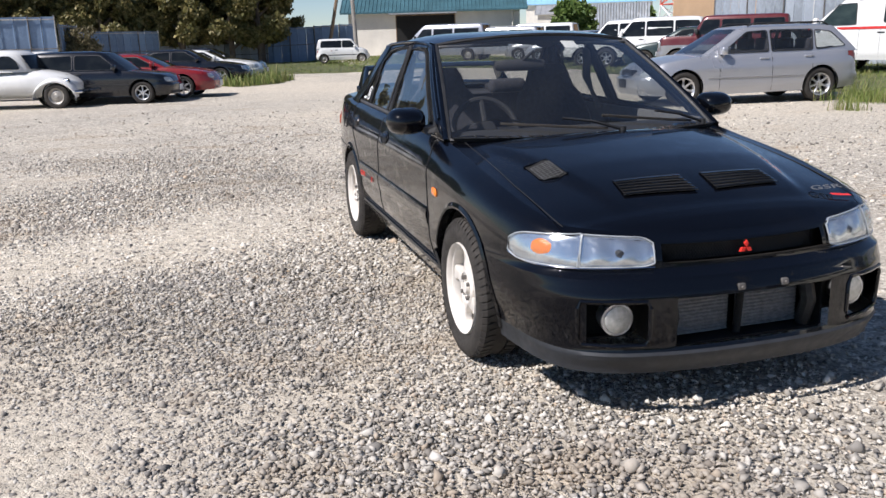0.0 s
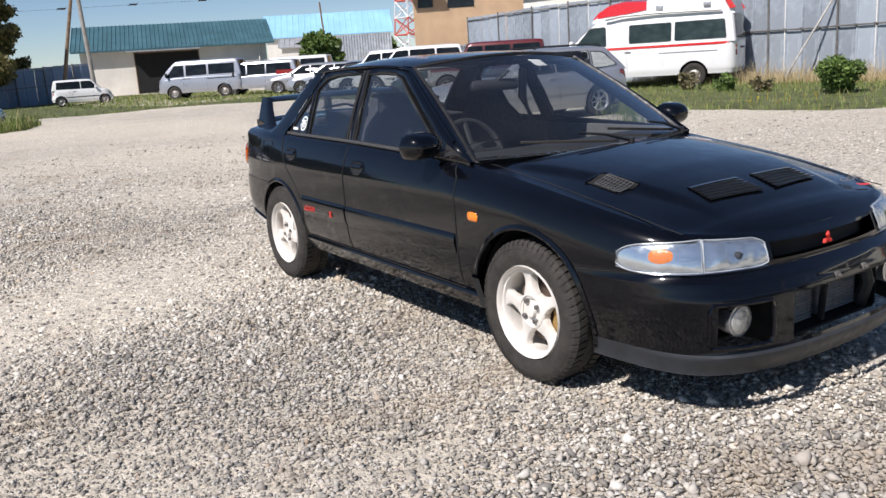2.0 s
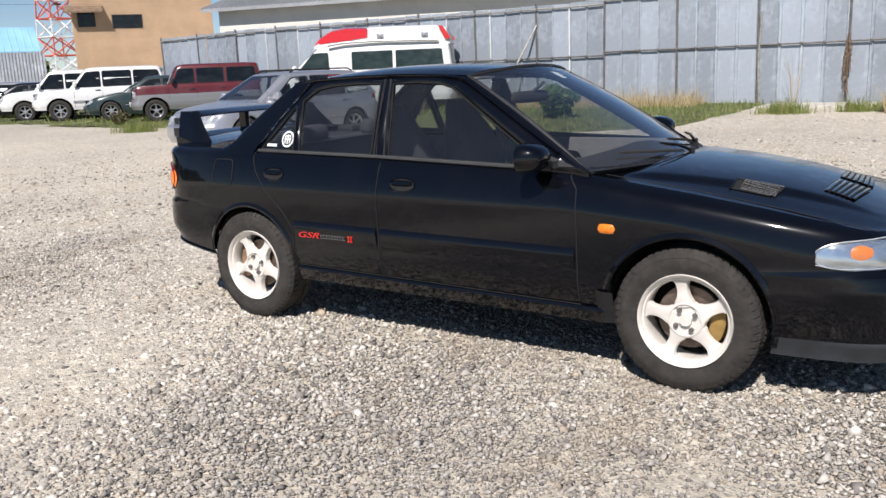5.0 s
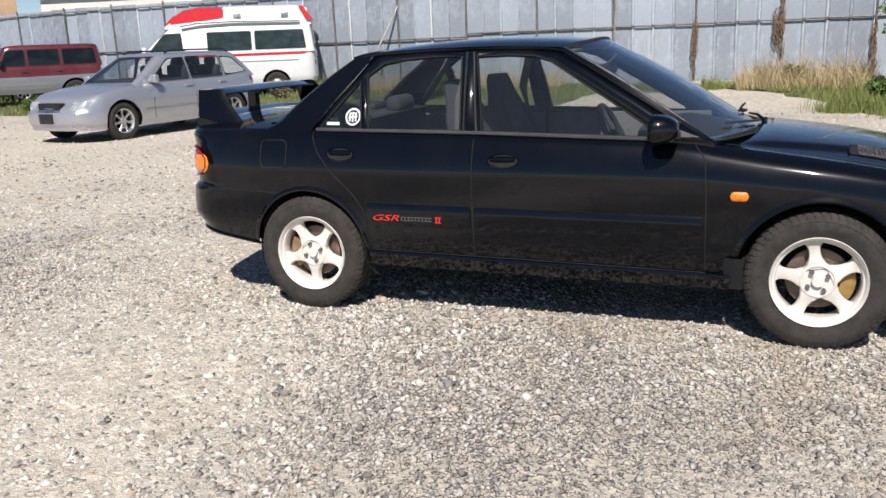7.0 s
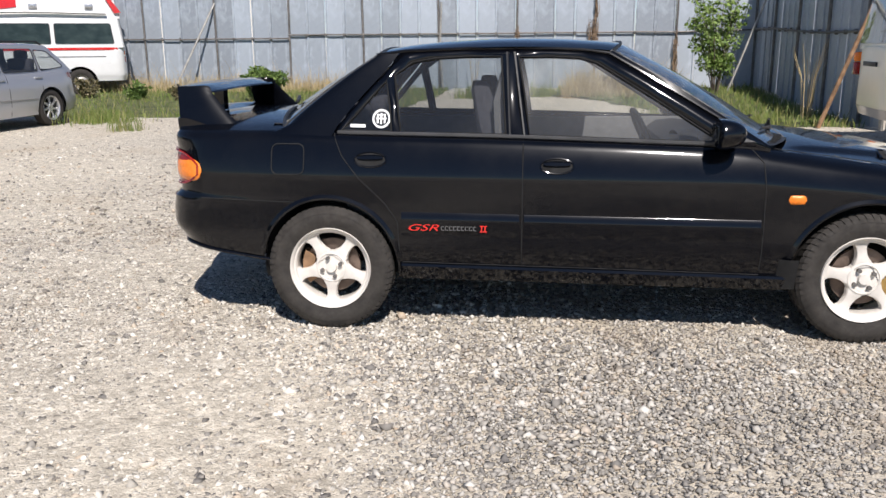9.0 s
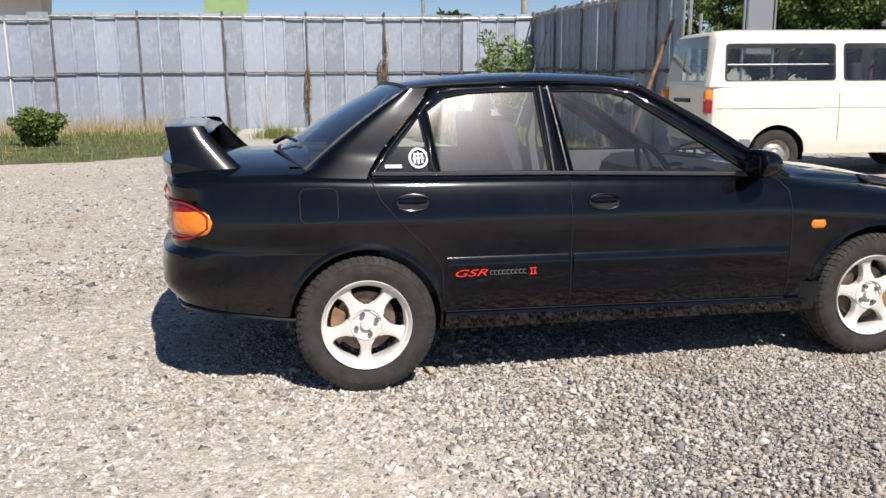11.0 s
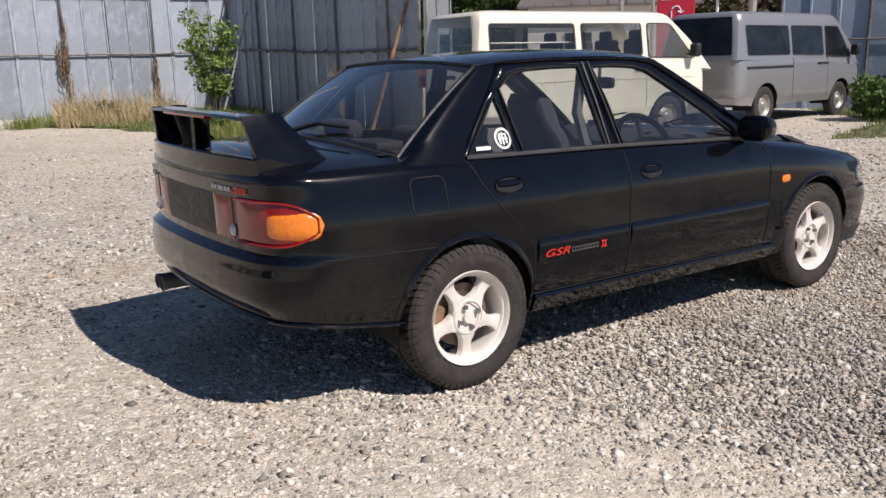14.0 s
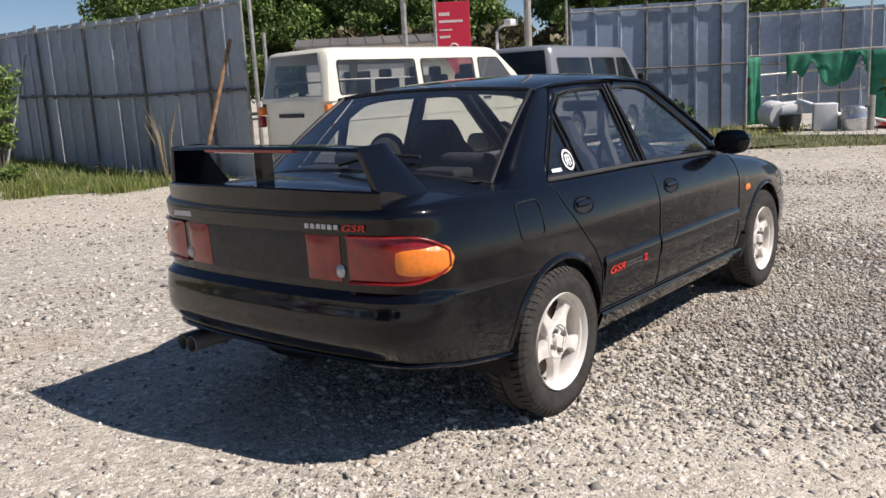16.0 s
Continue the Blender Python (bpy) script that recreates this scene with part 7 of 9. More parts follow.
WAGON = dict(front=2.24, rear=-2.30, width=1.73, height=1.47, wheelbase=2.715, wheel=0.315, tyre=0.20, rims="7", rim=0.21, arch=0.05, paint="silver",
             belt=[(-2.4, 0.86), (-2.2, 0.93), (-1.2, 0.93), (0.6, 0.90), (0.95, 0.90), (1.5, 0.83), (1.95, 0.74), (2.3, 0.62)], sill=[(-2.3, 0.30), (-1.8, 0.24), (0, 0.20), (1.8, 0.20), (2.3, 0.22)],
             bumper=0.50, slope=0.10, nose=0.22, tail=0.12, round=0.42, lean=0.05, cabin=(0.98, -2.16, 0.12, -1.72, 0.75, 0.57, 1.405), corner=0.05, glass="glass_dark",
             windows=[[(0.62, 0.93), (-0.32, 0.95), (-0.32, 1.33), (0.07, 1.30)], [(-0.40, 0.95), (-1.20, 0.96), (-1.24, 1.33), (-0.40, 1.335)], [(-1.29, 0.97), (-1.88, 1.02), (-1.60, 1.28), (-1.30, 1.315)]],
             lamps=[("headlight", 0.42, 0.74, 0.55, 0.69, "lamp_glass", True), ("tail_lamp", 0.60, 0.80, 0.66, 0.92, "red_lens", False)], grille=(0.27, 0.51, 0.67, "chrome"), plate=0.42, plate_mat="trim",
             mirror=(0.62, 0.98), handles=[(-0.20, 0.83), (-1.10, 0.85)], handle_mat="silver", seams=[(0.68, 0.26, 0.88), (-0.36, 0.24, 0.92), (-1.16, 0.5, 0.92)], mouldings=[(-1.0, 0.9, 0.50, 0.03, "silver_dull")])
VAN = dict(back=0.10, front=2.26, rear=-2.28, width=1.69, height=1.94, wheelbase=2.57, wheel=0.32, tyre=0.19, rims="steel", rim=0.195, arch=0.07, paint="cream",
           belt=[(-2.4, 1.22), (1.1, 1.20), (1.6, 1.16), (2.0, 1.09), (2.3, 1.03)], sill=[(-2.4, 0.38), (-1.6, 0.33), (1.6, 0.33), (2.4, 0.36)], bumper=0.50, slope=0.04, nose=0.10, tail=0.05, round=0.18, lean=0.02,
           cabin=(2.235, -2.25, 1.30, -2.14, 0.815, 0.70, 1.91), corner=0.05, bow=0.05, glass="glass_green", rear_t0=0.1,
           windows=[[(-0.55, 1.28), (-2.0, 1.28), (-1.98, 1.74), (-0.55, 1.74)], [(0.72, 1.28), (-0.40, 1.28), (-0.40, 1.74), (0.72, 1.74)], [(1.80, 1.22), (0.86, 1.25), (0.86, 1.74), (1.32, 1.73)]],
           lamps=[("headlight", 0.48, 0.78, 0.62, 0.80, "lamp_glass", True), ("tail_lamp", 0.69, 0.79, 0.80, 1.00, "red_lens", False), ("rear_indicator", 0.69, 0.79, 1.005, 1.12, "orange", False)], grille=(0.42, 0.64, 0.78, "trim"), plate=0.45,
           mirror=(1.72, 1.30), mirror_h=0.14, mirror_mat="trim", handles=[(0.95, 1.12), (0.66, 1.05)], seams=[(0.80, 0.42, 1.18), (-0.47, 0.42, 1.2)], bumper_mat="silver_dull", mouldings=[(-2.1, 1.8, 0.93, 0.016, "cream")], rear_bar=1.02)
CARAVAN = spec(VAN, front=2.34, rear=-2.34, wheelbase=2.715, wheel=0.33, paint="silver_dull", glass="glass_dark", round=0.22, belt=[(-2.4, 1.16), (1.0, 1.14), (1.6, 1.10), (2.0, 1.02), (2.4, 0.92)], cabin=(2.14, -2.32, 1.22, -2.14, 0.82, 0.68, 1.95),
               windows=[[(-0.60, 1.22), (-1.95, 1.22), (-1.95, 1.72), (-0.60, 1.72)], [(0.62, 1.20), (-0.46, 1.22), (-0.46, 1.72), (0.62, 1.72)], [(1.72, 1.14), (0.76, 1.18), (0.76, 1.72), (1.25, 1.71)]],
               mouldings=[(-2.0, -0.5, 1.0, 0.045, "trim")], handles=[(0.72, 1.04), (0.5, 1.04)], bumper_mat="silver_dull", mirror=(1.66, 1.24))
SUV = dict(front=2.38, rear=-2.42, width=1.94, height=1.88, wheelbase=2.85, wheel=0.37, tyre=0.25, rims="6", rim=0.23, arch=0.08, paint="white",
           belt=[(-2.5, 1.12), (0.6, 1.12), (1.0, 1.12), (1.8, 1.06), (2.4, 0.92)], sill=[(-2.5, 0.45), (0, 0.38), (2.5, 0.42)], bumper=0.66, slope=0.05, nose=0.14, tail=0.08, round=0.24, lean=0.04,
           cabin=(1.08, -2.30, 0.42, -2.05, 0.84, 0.68, 1.83), corner=0.06, windows=[[(0.86, 1.17), (0.0, 1.17), (0.0, 1.70), (0.46, 1.68)], [(-0.09, 1.17), (-1.05, 1.18), (-1.05, 1.71), (-0.09, 1.71)], [(-1.15, 1.18), (-2.12, 1.20), (-1.98, 1.69), (-1.15, 1.71)]],
           lamps=[("headlight", 0.46, 0.86, 0.78, 0.98, "lamp_glass", True), ("tail_lamp", 0.74, 0.93, 0.76, 1.10, "red_lens", False)], grille=(0.40, 0.76, 0.98, "chrome"), plate=0.6, mirror=(0.85, 1.25), mirror_h=0.12, handles=[(0.1, 1.05), (-0.95, 1.05)],
           seams=[(0.9, 0.45, 1.1), (-0.05, 0.42, 1.1)], mouldings=[(-1.0, 0.95, 0.66, 0.10, "silver_dull")])
OFFROAD = spec(SUV, front=2.20, rear=-2.35, width=1.69, wheelbase=2.73, paint="maroon", belt=[(-2.5, 1.20), (0.7, 1.20), (1.0, 1.20), (2.0, 1.17), (2.3, 1.08)], cabin=(0.92, -2.28, 0.52, -2.18, 0.76, 0.66, 1.87), round=0.14, rims="5",
               windows=[[(0.74, 1.26), (0.02, 1.26), (0.02, 1.74), (0.52, 1.73)], [(-0.08, 1.26), (-0.98, 1.26), (-0.98, 1.74), (-0.08, 1.74)], [(-1.1, 1.26), (-2.1, 1.26), (-2.05, 1.74), (-1.1, 1.74)]], two_tone=("silver_dull", 0.92), bumper_mat="silver_dull", mirror=(0.75, 1.32), mirror_mat="trim",
               lamps=[("headlight", 0.46, 0.74, 0.82, 1.02, "lamp_glass", True), ("indicator", 0.62, 0.80, 0.56, 0.66, "orange", True), ("tail_lamp", 0.60, 0.80, 0.70, 0.95, "red_lens", False)])
HATCH = dict(front=2.05, rear=-2.05, width=1.67, height=1.42, wheelbase=2.45, wheel=0.29, tyre=0.18, rims="6", rim=0.19, arch=0.06, paint="navy", belt=[(-2.2, 0.88), (0.7, 0.86), (1.2, 0.82), (1.7, 0.75), (2.1, 0.66)], sill=[(-2.1, 0.26), (0, 0.2), (2.1, 0.22)],
             bumper=0.48, slope=0.06, nose=0.16, tail=0.1, round=0.34, cabin=(0.88, -2.0, 0.15, -1.60, 0.72, 0.55, 1.37), windows=[[(0.60, 0.90), (-0.50, 0.91), (-0.50, 1.28), (0.15, 1.27)], [(-0.58, 0.91), (-1.75, 0.95), (-1.50, 1.25), (-0.58, 1.28)]],
             lamps=[("headlight", 0.40, 0.70, 0.55, 0.67, "lamp_glass", True), ("tail_lamp", 0.50, 0.76, 0.62, 0.80, "red_lens", False)], plate=0.38, mirror=(0.55, 0.95), handles=[(-0.40, 0.80)], seams=[(0.62, 0.25, 0.85), (-0.54, 0.25, 0.88)], mouldings=[(-0.9, 0.9, 0.5, 0.05, "trim")])
SEDAN = spec(HATCH, front=2.36, rear=-2.36, width=1.74, wheelbase=2.72, wheel=0.315, rims="6", rim=0.225, belt=[(-2.5, 0.86), (-1.5, 0.92), (0.8, 0.87), (1.2, 0.84), (1.9, 0.74), (2.4, 0.62)], cabin=(0.95, -1.85, 0.05, -1.05, 0.74, 0.55, 1.31), round=0.42,
             windows=[[(0.62, 0.91), (-0.38, 0.92), (-0.38, 1.23), (0.08, 1.22)], [(-0.46, 0.92), (-1.42, 0.95), (-1.05, 1.20), (-0.46, 1.235)]])
COUPE = spec(SEDAN, paint="red", front=2.28, rear=-2.2, cabin=(0.92, -1.75, 0.05, -0.95, 0.72, 0.54, 1.25), windows=[[(0.60, 0.90), (-0.55, 0.91), (-0.52, 1.18), (0.08, 1.17)], [(-0.62, 0.91), (-1.3, 0.95), (-0.95, 1.15), (-0.62, 1.18)]])
KEI = spec(HATCH, front=1.7, rear=-1.68, width=1.47, wheelbase=2.36, wheel=0.27, paint="white", rims="steel", cabin=(1.05, -1.62, 0.55, -1.45, 0.66, 0.54, 1.46), belt=[(-1.8, 0.92), (0.9, 0.90), (1.2, 0.88), (1.7, 0.72)],
           windows=[[(0.85, 0.95), (0.0, 0.95), (0.0, 1.36), (0.52, 1.35)], [(-0.08, 0.95), (-1.35, 0.97), (-1.3, 1.35), (-0.08, 1.37)]], mirror=(0.75, 1.0))
MINIVAN = spec(CARAVAN, front=2.3, rear=-2.2, paint="white", glass="glass_dark", wheel=0.31, wheelbase=2.7, belt=[(-2.4, 1.02), (0.9, 1.0), (1.5, 0.95), (2.3, 0.78)], cabin=(1.75, -2.18, 0.75, -2.0, 0.80, 0.64, 1.72), nose=0.2, round=0.35, bumper_mat="white",
               windows=[[(-0.55, 1.06), (-1.85, 1.08), (-1.8, 1.54), (-0.55, 1.56)], [(0.48, 1.05), (-0.45, 1.06), (-0.45, 1.56), (0.48, 1.56)], [(1.30, 1.02), (0.58, 1.04), (0.58, 1.56), (0.82, 1.56)]], mouldings=[], mirror=(1.2, 1.1), lamps=[("headlight", 0.45, 0.78, 0.60, 0.76, "lamp_glass", True), ("tail_lamp", 0.68, 0.82, 0.78, 1.2, "red_lens", False)])

vehicle("station_wagon", placed(-9.85, 8.34, -98), "silver estate car with dark roof rails parked on gravel", "car", "", spec(WAGON, glazed="glass_rear", inside=(0.975, -2.0, 0.72), seats=((-0.42, 0.22), (-1.25, 0.20)), rails=(-0.53, 0.53)))
vehicle("cargo_van", placed(6.17, 6.32, -6.2), "cream-white old delivery van with steel wheels", "van", "parked vans", spec(VAN, glazed="glass_rear", inside=(1.245, -2.1, 1.55), seats=((1.02, 0.28), (-0.10, 0.26)), bars=(1.48,), corner_lamps=((0.86, 1.03, "red_lens"), (1.035, 1.16, "orange"))))
vehicle("delivery_van", placed(11.55, 6.50, 3.5), "dusty silver-grey van with dark privacy glass", "van", "parked vans", CARAVAN)
row = "row of parked vehicles"
vehicle("offroad_wagon", placed(-19.7, 14.8, -128) @ Matrix.Scale(0.92, 4), "maroon and grey boxy off-road wagon in tall grass", "car", row, OFFROAD)
vehicle("estate_car", placed(-22.5, 15.3, -128), "dark teal estate car in tall grass", "car", row, spec(WAGON, paint="teal"))
vehicle("sport_utility", placed(-25.4, 15.4, -128), "white large off-road car with chrome grille", "car", row, SUV)
vehicle("sport_utility", placed(-28.1, 15.7, -128), "white large off-road car beside its twin", "car", row, spec(SUV, wheel=0.36))
vehicle("estate_car", placed(-31.6, 16.0, -128), "black estate car in the row", "car", row, spec(WAGON, paint="navy"))
vehicle("minivan", placed(-39.2, 14.6, -128), "pale silver minivan in the row", "car", row, spec(MINIVAN, paint="silver", bumper_mat="silver"))
vehicle("estate_car", placed(-34.4, 16.3, -128), "silver estate car in the row", "car", row, WAGON)
vehicle("cargo_van", placed(-44.2, 18.9, -128), "white delivery van in the row", "van", row, spec(VAN, paint="white", glass="glass_dark"))
vehicle("estate_car", placed(-36.9, 16.2, -128), "pale silver estate car in the row", "car", row, spec(WAGON, paint="silver_dull"))
vehicle("cargo_van", placed(-59.5, 22.0, -128), "cream van behind the row", "van", row, spec(VAN, paint="cream", glass="glass_dark"))
vehicle("delivery_van", placed(-41.0, 12.1, -128), "silver van with dark windows in the grass", "van", "parked vans", spec(CARAVAN, paint="silver", bumper_mat="silver"))
vehicle("kei_car", placed(-49.5, 7.6, 80), "small white hatchback in the grass by the blue fence", "car", "", KEI)
west = "west row of parked cars"
vehicle("hatchback", placed(-20.3, -4.1, 76), "dark navy hatchback with tinted windows", "car", west, HATCH)
vehicle("coupe", placed(-22.0, -3.2, 76), "dark red sports coupe with silver wheels", "car", west, COUPE)
vehicle("sedan", placed(-28.9, -1.9, 76), "dark blue-black saloon with silver wheels", "car", west, SEDAN)
vehicle("coupe", placed(-31.0, -1.2, 76), "white coupe with dark windows", "car", west, spec(COUPE, paint="white"))
vehicle("sedan", placed(-33.5, -0.9, 76), "black saloon at the end of the row", "car", west, spec(SEDAN, paint="navy"))
vehicle("hatchback", placed(-28.5, -8.0, 76), "white car behind the row", "car", west, spec(HATCH, paint="white"))
vehicle("hatchback", placed(-31.5, -7.0, 76), "white car behind the row", "car", west, spec(HATCH, paint="white"))
vehicle("sedan", placed(-35.0, -5.8, 76), "dark car behind the row", "car", west, spec(SEDAN, paint="maroon"))


def ambulance(m):
    amb = vehicle("ambulance", m, "white ambulance with red stripe and red roof beacons by the fence", "ambulance", "", spec(
        VAN, front=2.72, rear=-2.72, width=1.89, wheelbase=3.11, wheel=0.33, paint="white", glass="glass_green", belt=[(-2.8, 1.22), (1.3, 1.20), (1.9, 1.14), (2.3, 1.02), (2.8, 0.86)], nose=0.16, round=0.22, sill=[(-2.8, 0.36), (2.8, 0.34)],
        cabin=(2.25, -2.68, 1.18, -2.58, 0.92, 0.82, 2.02), windows=[[(-1.05, 1.30), (-2.42, 1.30), (-2.36, 1.80), (-1.05, 1.80)], [(0.25, 1.30), (-0.92, 1.30), (-0.92, 1.80), (0.25, 1.80)], [(1.92, 1.24), (0.95, 1.27), (0.98, 1.80), (1.42, 1.78)]],
        handles=[(0.30, 1.05)], mouldings=[(-2.5, 2.3, 1.17, 0.075, "red_bright"), (-2.2, -0.6, 0.98, 0.03, "silver_dull")], mirror=(1.95, 1.32), mirror_mat="white", bumper_mat="white", seams=[(0.85, 0.42, 1.15), (0.32, 0.42, 1.15)]))
    bm = bmesh.new()
    rings = []
    for x, zt_, w in ((1.42, 2.00, 0.66), (1.22, 2.20, 0.76), (0.85, 2.40, 0.82), (0.35, 2.49, 0.83), (-1.0, 2.50, 0.83), (-2.2, 2.48, 0.82), (-2.52, 2.40, 0.80), (-2.62, 2.02, 0.78)):
        rings.append([(x, -w, 1.93), (x, -w * 1.0, 1.98 + (zt_ - 1.98) * 0.55), (x, -w * 0.93, zt_ - 0.05 * (zt_ > 2.1)), (x, -w * 0.6, zt_), (x, w * 0.6, zt_), (x, w * 0.93, zt_ - 0.05 * (zt_ > 2.1)), (x, w, 1.98 + (zt_ - 1.98) * 0.55), (x, w, 1.93)])
    loft(bm, rings, closed=True, caps=(True, True))
    part("high_roof", bm, "canopy", amb)
    bm = bmesh.new()
    rings = []
    for x, z0, z1, w in ((1.38, 2.04, 2.08, 0.64), (1.19, 2.06, 2.24, 0.775), (0.85, 2.09, 2.42, 0.835), (0.40, 2.12, 2.49, 0.850), (-0.25, 2.20, 2.46, 0.852)):
        rings.append([(x + 0.02, -w, z0), (x + 0.02, -w * 0.97, z1 - 0.03), (x + 0.02, -w * 0.7, z1 + 0.02), (x + 0.02, w * 0.7, z1 + 0.02), (x + 0.02, w * 0.97, z1 - 0.03), (x + 0.02, w, z0)])
    loft(bm, rings, closed=True, caps=(True, True))
    part("front_beacon", bm, "red_bright", amb, "large red wrap-round roof beacon")
    for s in (-1, 1):
        bm = bmesh.new()
        loft(bm, [[(-2.30, s * w, 2.44), (-2.42, s * w, 2.44), (-2.66, s * w, 2.08), (-2.50, s * w, 2.06)] for w in (0.86, 0.70)], closed=True, caps=(True, True))
        part("rear_beacon", bm, "red_bright", amb, "red corner beacon")
        for x in (-0.6, -1.9):
            bm = bmesh.new()
            box(bm, x - 0.10, x + 0.10, s * 0.82, s * 0.87, 2.16, 2.30, 0.02)
            part("work_light", bm, "alloy", amb)
        bm = bmesh.new()
        tube(bm, [(0.95, s * 0.93, 2.0), (0.5, s * 0.93, 2.07), (-0.5, s * 0.915, 2.09), (-2.3, s * 0.90, 2.05)], 0.035, 6)
        part("roof_moulding", bm, "silver_dull", amb)


ambulance(placed(-13.75, 16.35, 207.5))


def beetle(m):
    """An old rounded two-door saloon with separate wings."""
    top = tagged(empty("beetle_car", m), "old white rounded two-door car with bulging wings", "car", "west row of parked cars")
    bm = bmesh.new()
    rings = []
    for x, z0, z1, w in ((1.62, 0.45, 0.62, 0.20), (1.5, 0.34, 0.74, 0.42), (1.25, 0.28, 0.86, 0.52), (0.95, 0.26, 0.93, 0.60), (0.7, 0.25, 0.97, 0.66), (0.3, 0.24, 0.98, 0.70), (-0.5, 0.24, 0.97, 0.70), (-1.0, 0.26, 0.95, 0.64), (-1.4, 0.30, 0.82, 0.52), (-1.75, 0.36, 0.62, 0.36), (-1.9, 0.42, 0.52, 0.2)):
        n = 18
        rings.append([(x, w * math.copysign(abs(math.cos(a)) ** 0.7, math.cos(a)), (z0 + z1) / 2 + (z1 - z0) / 2 * math.copysign(abs(math.sin(a)) ** 0.75, math.sin(a))) for a in (2 * math.pi * k / n for k in range(n))])
    loft(bm, rings, closed=True, caps=(True, True))
    part("body", bm, "white", top)
    bm = bmesh.new()
    rings = []
    for t in range(9):
        q = t / 8
        f, r_, w = 0.62 - 0.42 * q**1.3 - 0.35 * q**6, -1.15 + 0.25 * q + 0.55 * q**4, 0.66 - 0.10 * q - 0.28 * q**6
        z = 0.93 + 0.55 * math.sin(q * math.pi / 2)
        rings.append([((f + r_) / 2 + (f - r_) / 2 * math.copysign(abs(math.cos(a)) ** 0.6, math.cos(a)), w * math.copysign(abs(math.sin(a)) ** 0.6, math.sin(a)), z) for a in (2 * math.pi * k / 24 for k in range(24))])
    loft(bm, rings, closed=True, caps=(False, True))
    part("cabin", bm, "white", top)
    for s in (-1, 1):
        for poly in ([(0.36, 1.0), (-0.28, 1.0), (-0.28, 1.33), (0.12, 1.33), (0.28, 1.2)], [(-0.36, 1.0), (-0.86, 1.02), (-0.70, 1.24), (-0.36, 1.33)]):
            bm = bmesh.new()
            surf_poly(bm, round_poly(poly, 0.06), lambda x, z: s * (0.668 - 0.10 * max(0, (z - 0.95) / 0.5) ** 1.6), 0.03)
            part("side_window", bm, "glass_dark", top)
        for cx_, big in ((1.20, 1.0), (-1.20, 1.0)):
            bm = bmesh.new()
            rings = []
            for k in range(15):
                a = radians(-12 + 204 * k / 14)
                r = 0.40 if 20 < math.degrees(a) < 160 else 0.40
                c = Vector((cx_ + (r + (0.10 if (math.cos(a) > 0) == (cx_ > 0) else 0.18) * abs(math.cos(a))) * math.cos(a), 0, 0.31 + r * math.sin(a) * 1.08))
                rings.append([(c.x * 1.0, s * y, c.z + dz) for y, dz in ((0.50, 0.05), (0.62, 0.045), (0.73, 0.0), (0.775, -0.05), (0.765, -0.09))])
            loft(bm, rings, closed=False)
            part("bulging_wing", bm, "white", top)
        bm = bmesh.new()
        cyl(bm, 0.10, 0.10, pose(1.48, s * 0.60, 0.66, 0, 68), 22, 0.085)
        part("headlight", bm, "reflector", top)
        ty, ri = wheel_set("steel", 0.31, 0.155, 0.20)
        for cx_ in (1.2, -1.2):
            wheel(top, cx_, s * 0.655, 0.31, ty, ri, s > 0)
        bm = bmesh.new()
        box(bm, -0.80, 0.78, s * 0.66, s * 0.76, 0.22, 0.26, 0.015)
        part("running_board", bm, "trim", top)
    bm = bmesh.new()
    grid(bm, lambda u, v: (0.60 - 0.23 * v + 0.07 * (1 - (2 * u - 1) ** 2), (2 * u - 1) * (0.56 - 0.05 * v), 1.00 + 0.35 * v), 10, 5)
    part("windscreen", bm, "glass_dark", top)
    for x in (1.78, -1.95):
        bm = bmesh.new()
        tube(bm, [(x - 0.12 * math.copysign(1, x), y, 0.40) if abs(y) > 0.6 else (x, y, 0.40) for y in (-0.72, -0.58, -0.3, 0, 0.3, 0.58, 0.72)], 0.045, 8)
        part("chrome_bumper", bm, "chrome", top)
    for x in (1.2, -1.2):
        for s in (-1, 1):
            part("wheel_well", well(x, 0.31, 0.36, s * 0.70, s * 0.40), "dark", top)


beetle(placed(-19.85, -6.15, 76))

# ---------------------------------------------------------------- plants


def crown_mesh(name, clumps, leaves, size, spread, material, seed, droop=0.0):
    """A crown of many small leaf blades in clumps; clumps: (x, y, z, radius)."""
    g = np.random.default_rng(seed)
    verts, faces = [], []
    for cx_, cy_, cz_, r in clumps:
        for _ in range(max(4, int(leaves * (r / spread) ** 2))):
            d = g.normal(0, 1, 3)
            d /= np.linalg.norm(d)
            p = np.array((cx_, cy_, cz_)) + d * r * g.uniform(0.55, 1.05) * np.array((1, 1, 0.75))
            a = g.normal(0, 1, 3)
            a[2] -= droop
            a /= np.linalg.norm(a)
            b = np.cross(a, g.normal(0, 1, 3))
            b /= np.linalg.norm(b)
            s = size * math.exp(g.normal(0, 0.3))
            k = len(verts)
            verts += [tuple(p - b * s * 0.1), tuple(p + a * s * 0.5 + b * s * 0.32), tuple(p + a * s), tuple(p + a * s * 0.5 - b * s * 0.32)]
            faces.append((k, k + 1, k + 2, k + 3))
    me = bpy.data.meshes.new(name)
    me.from_pydata(verts, [], faces)
    me.materials.append(M[material])
    return me


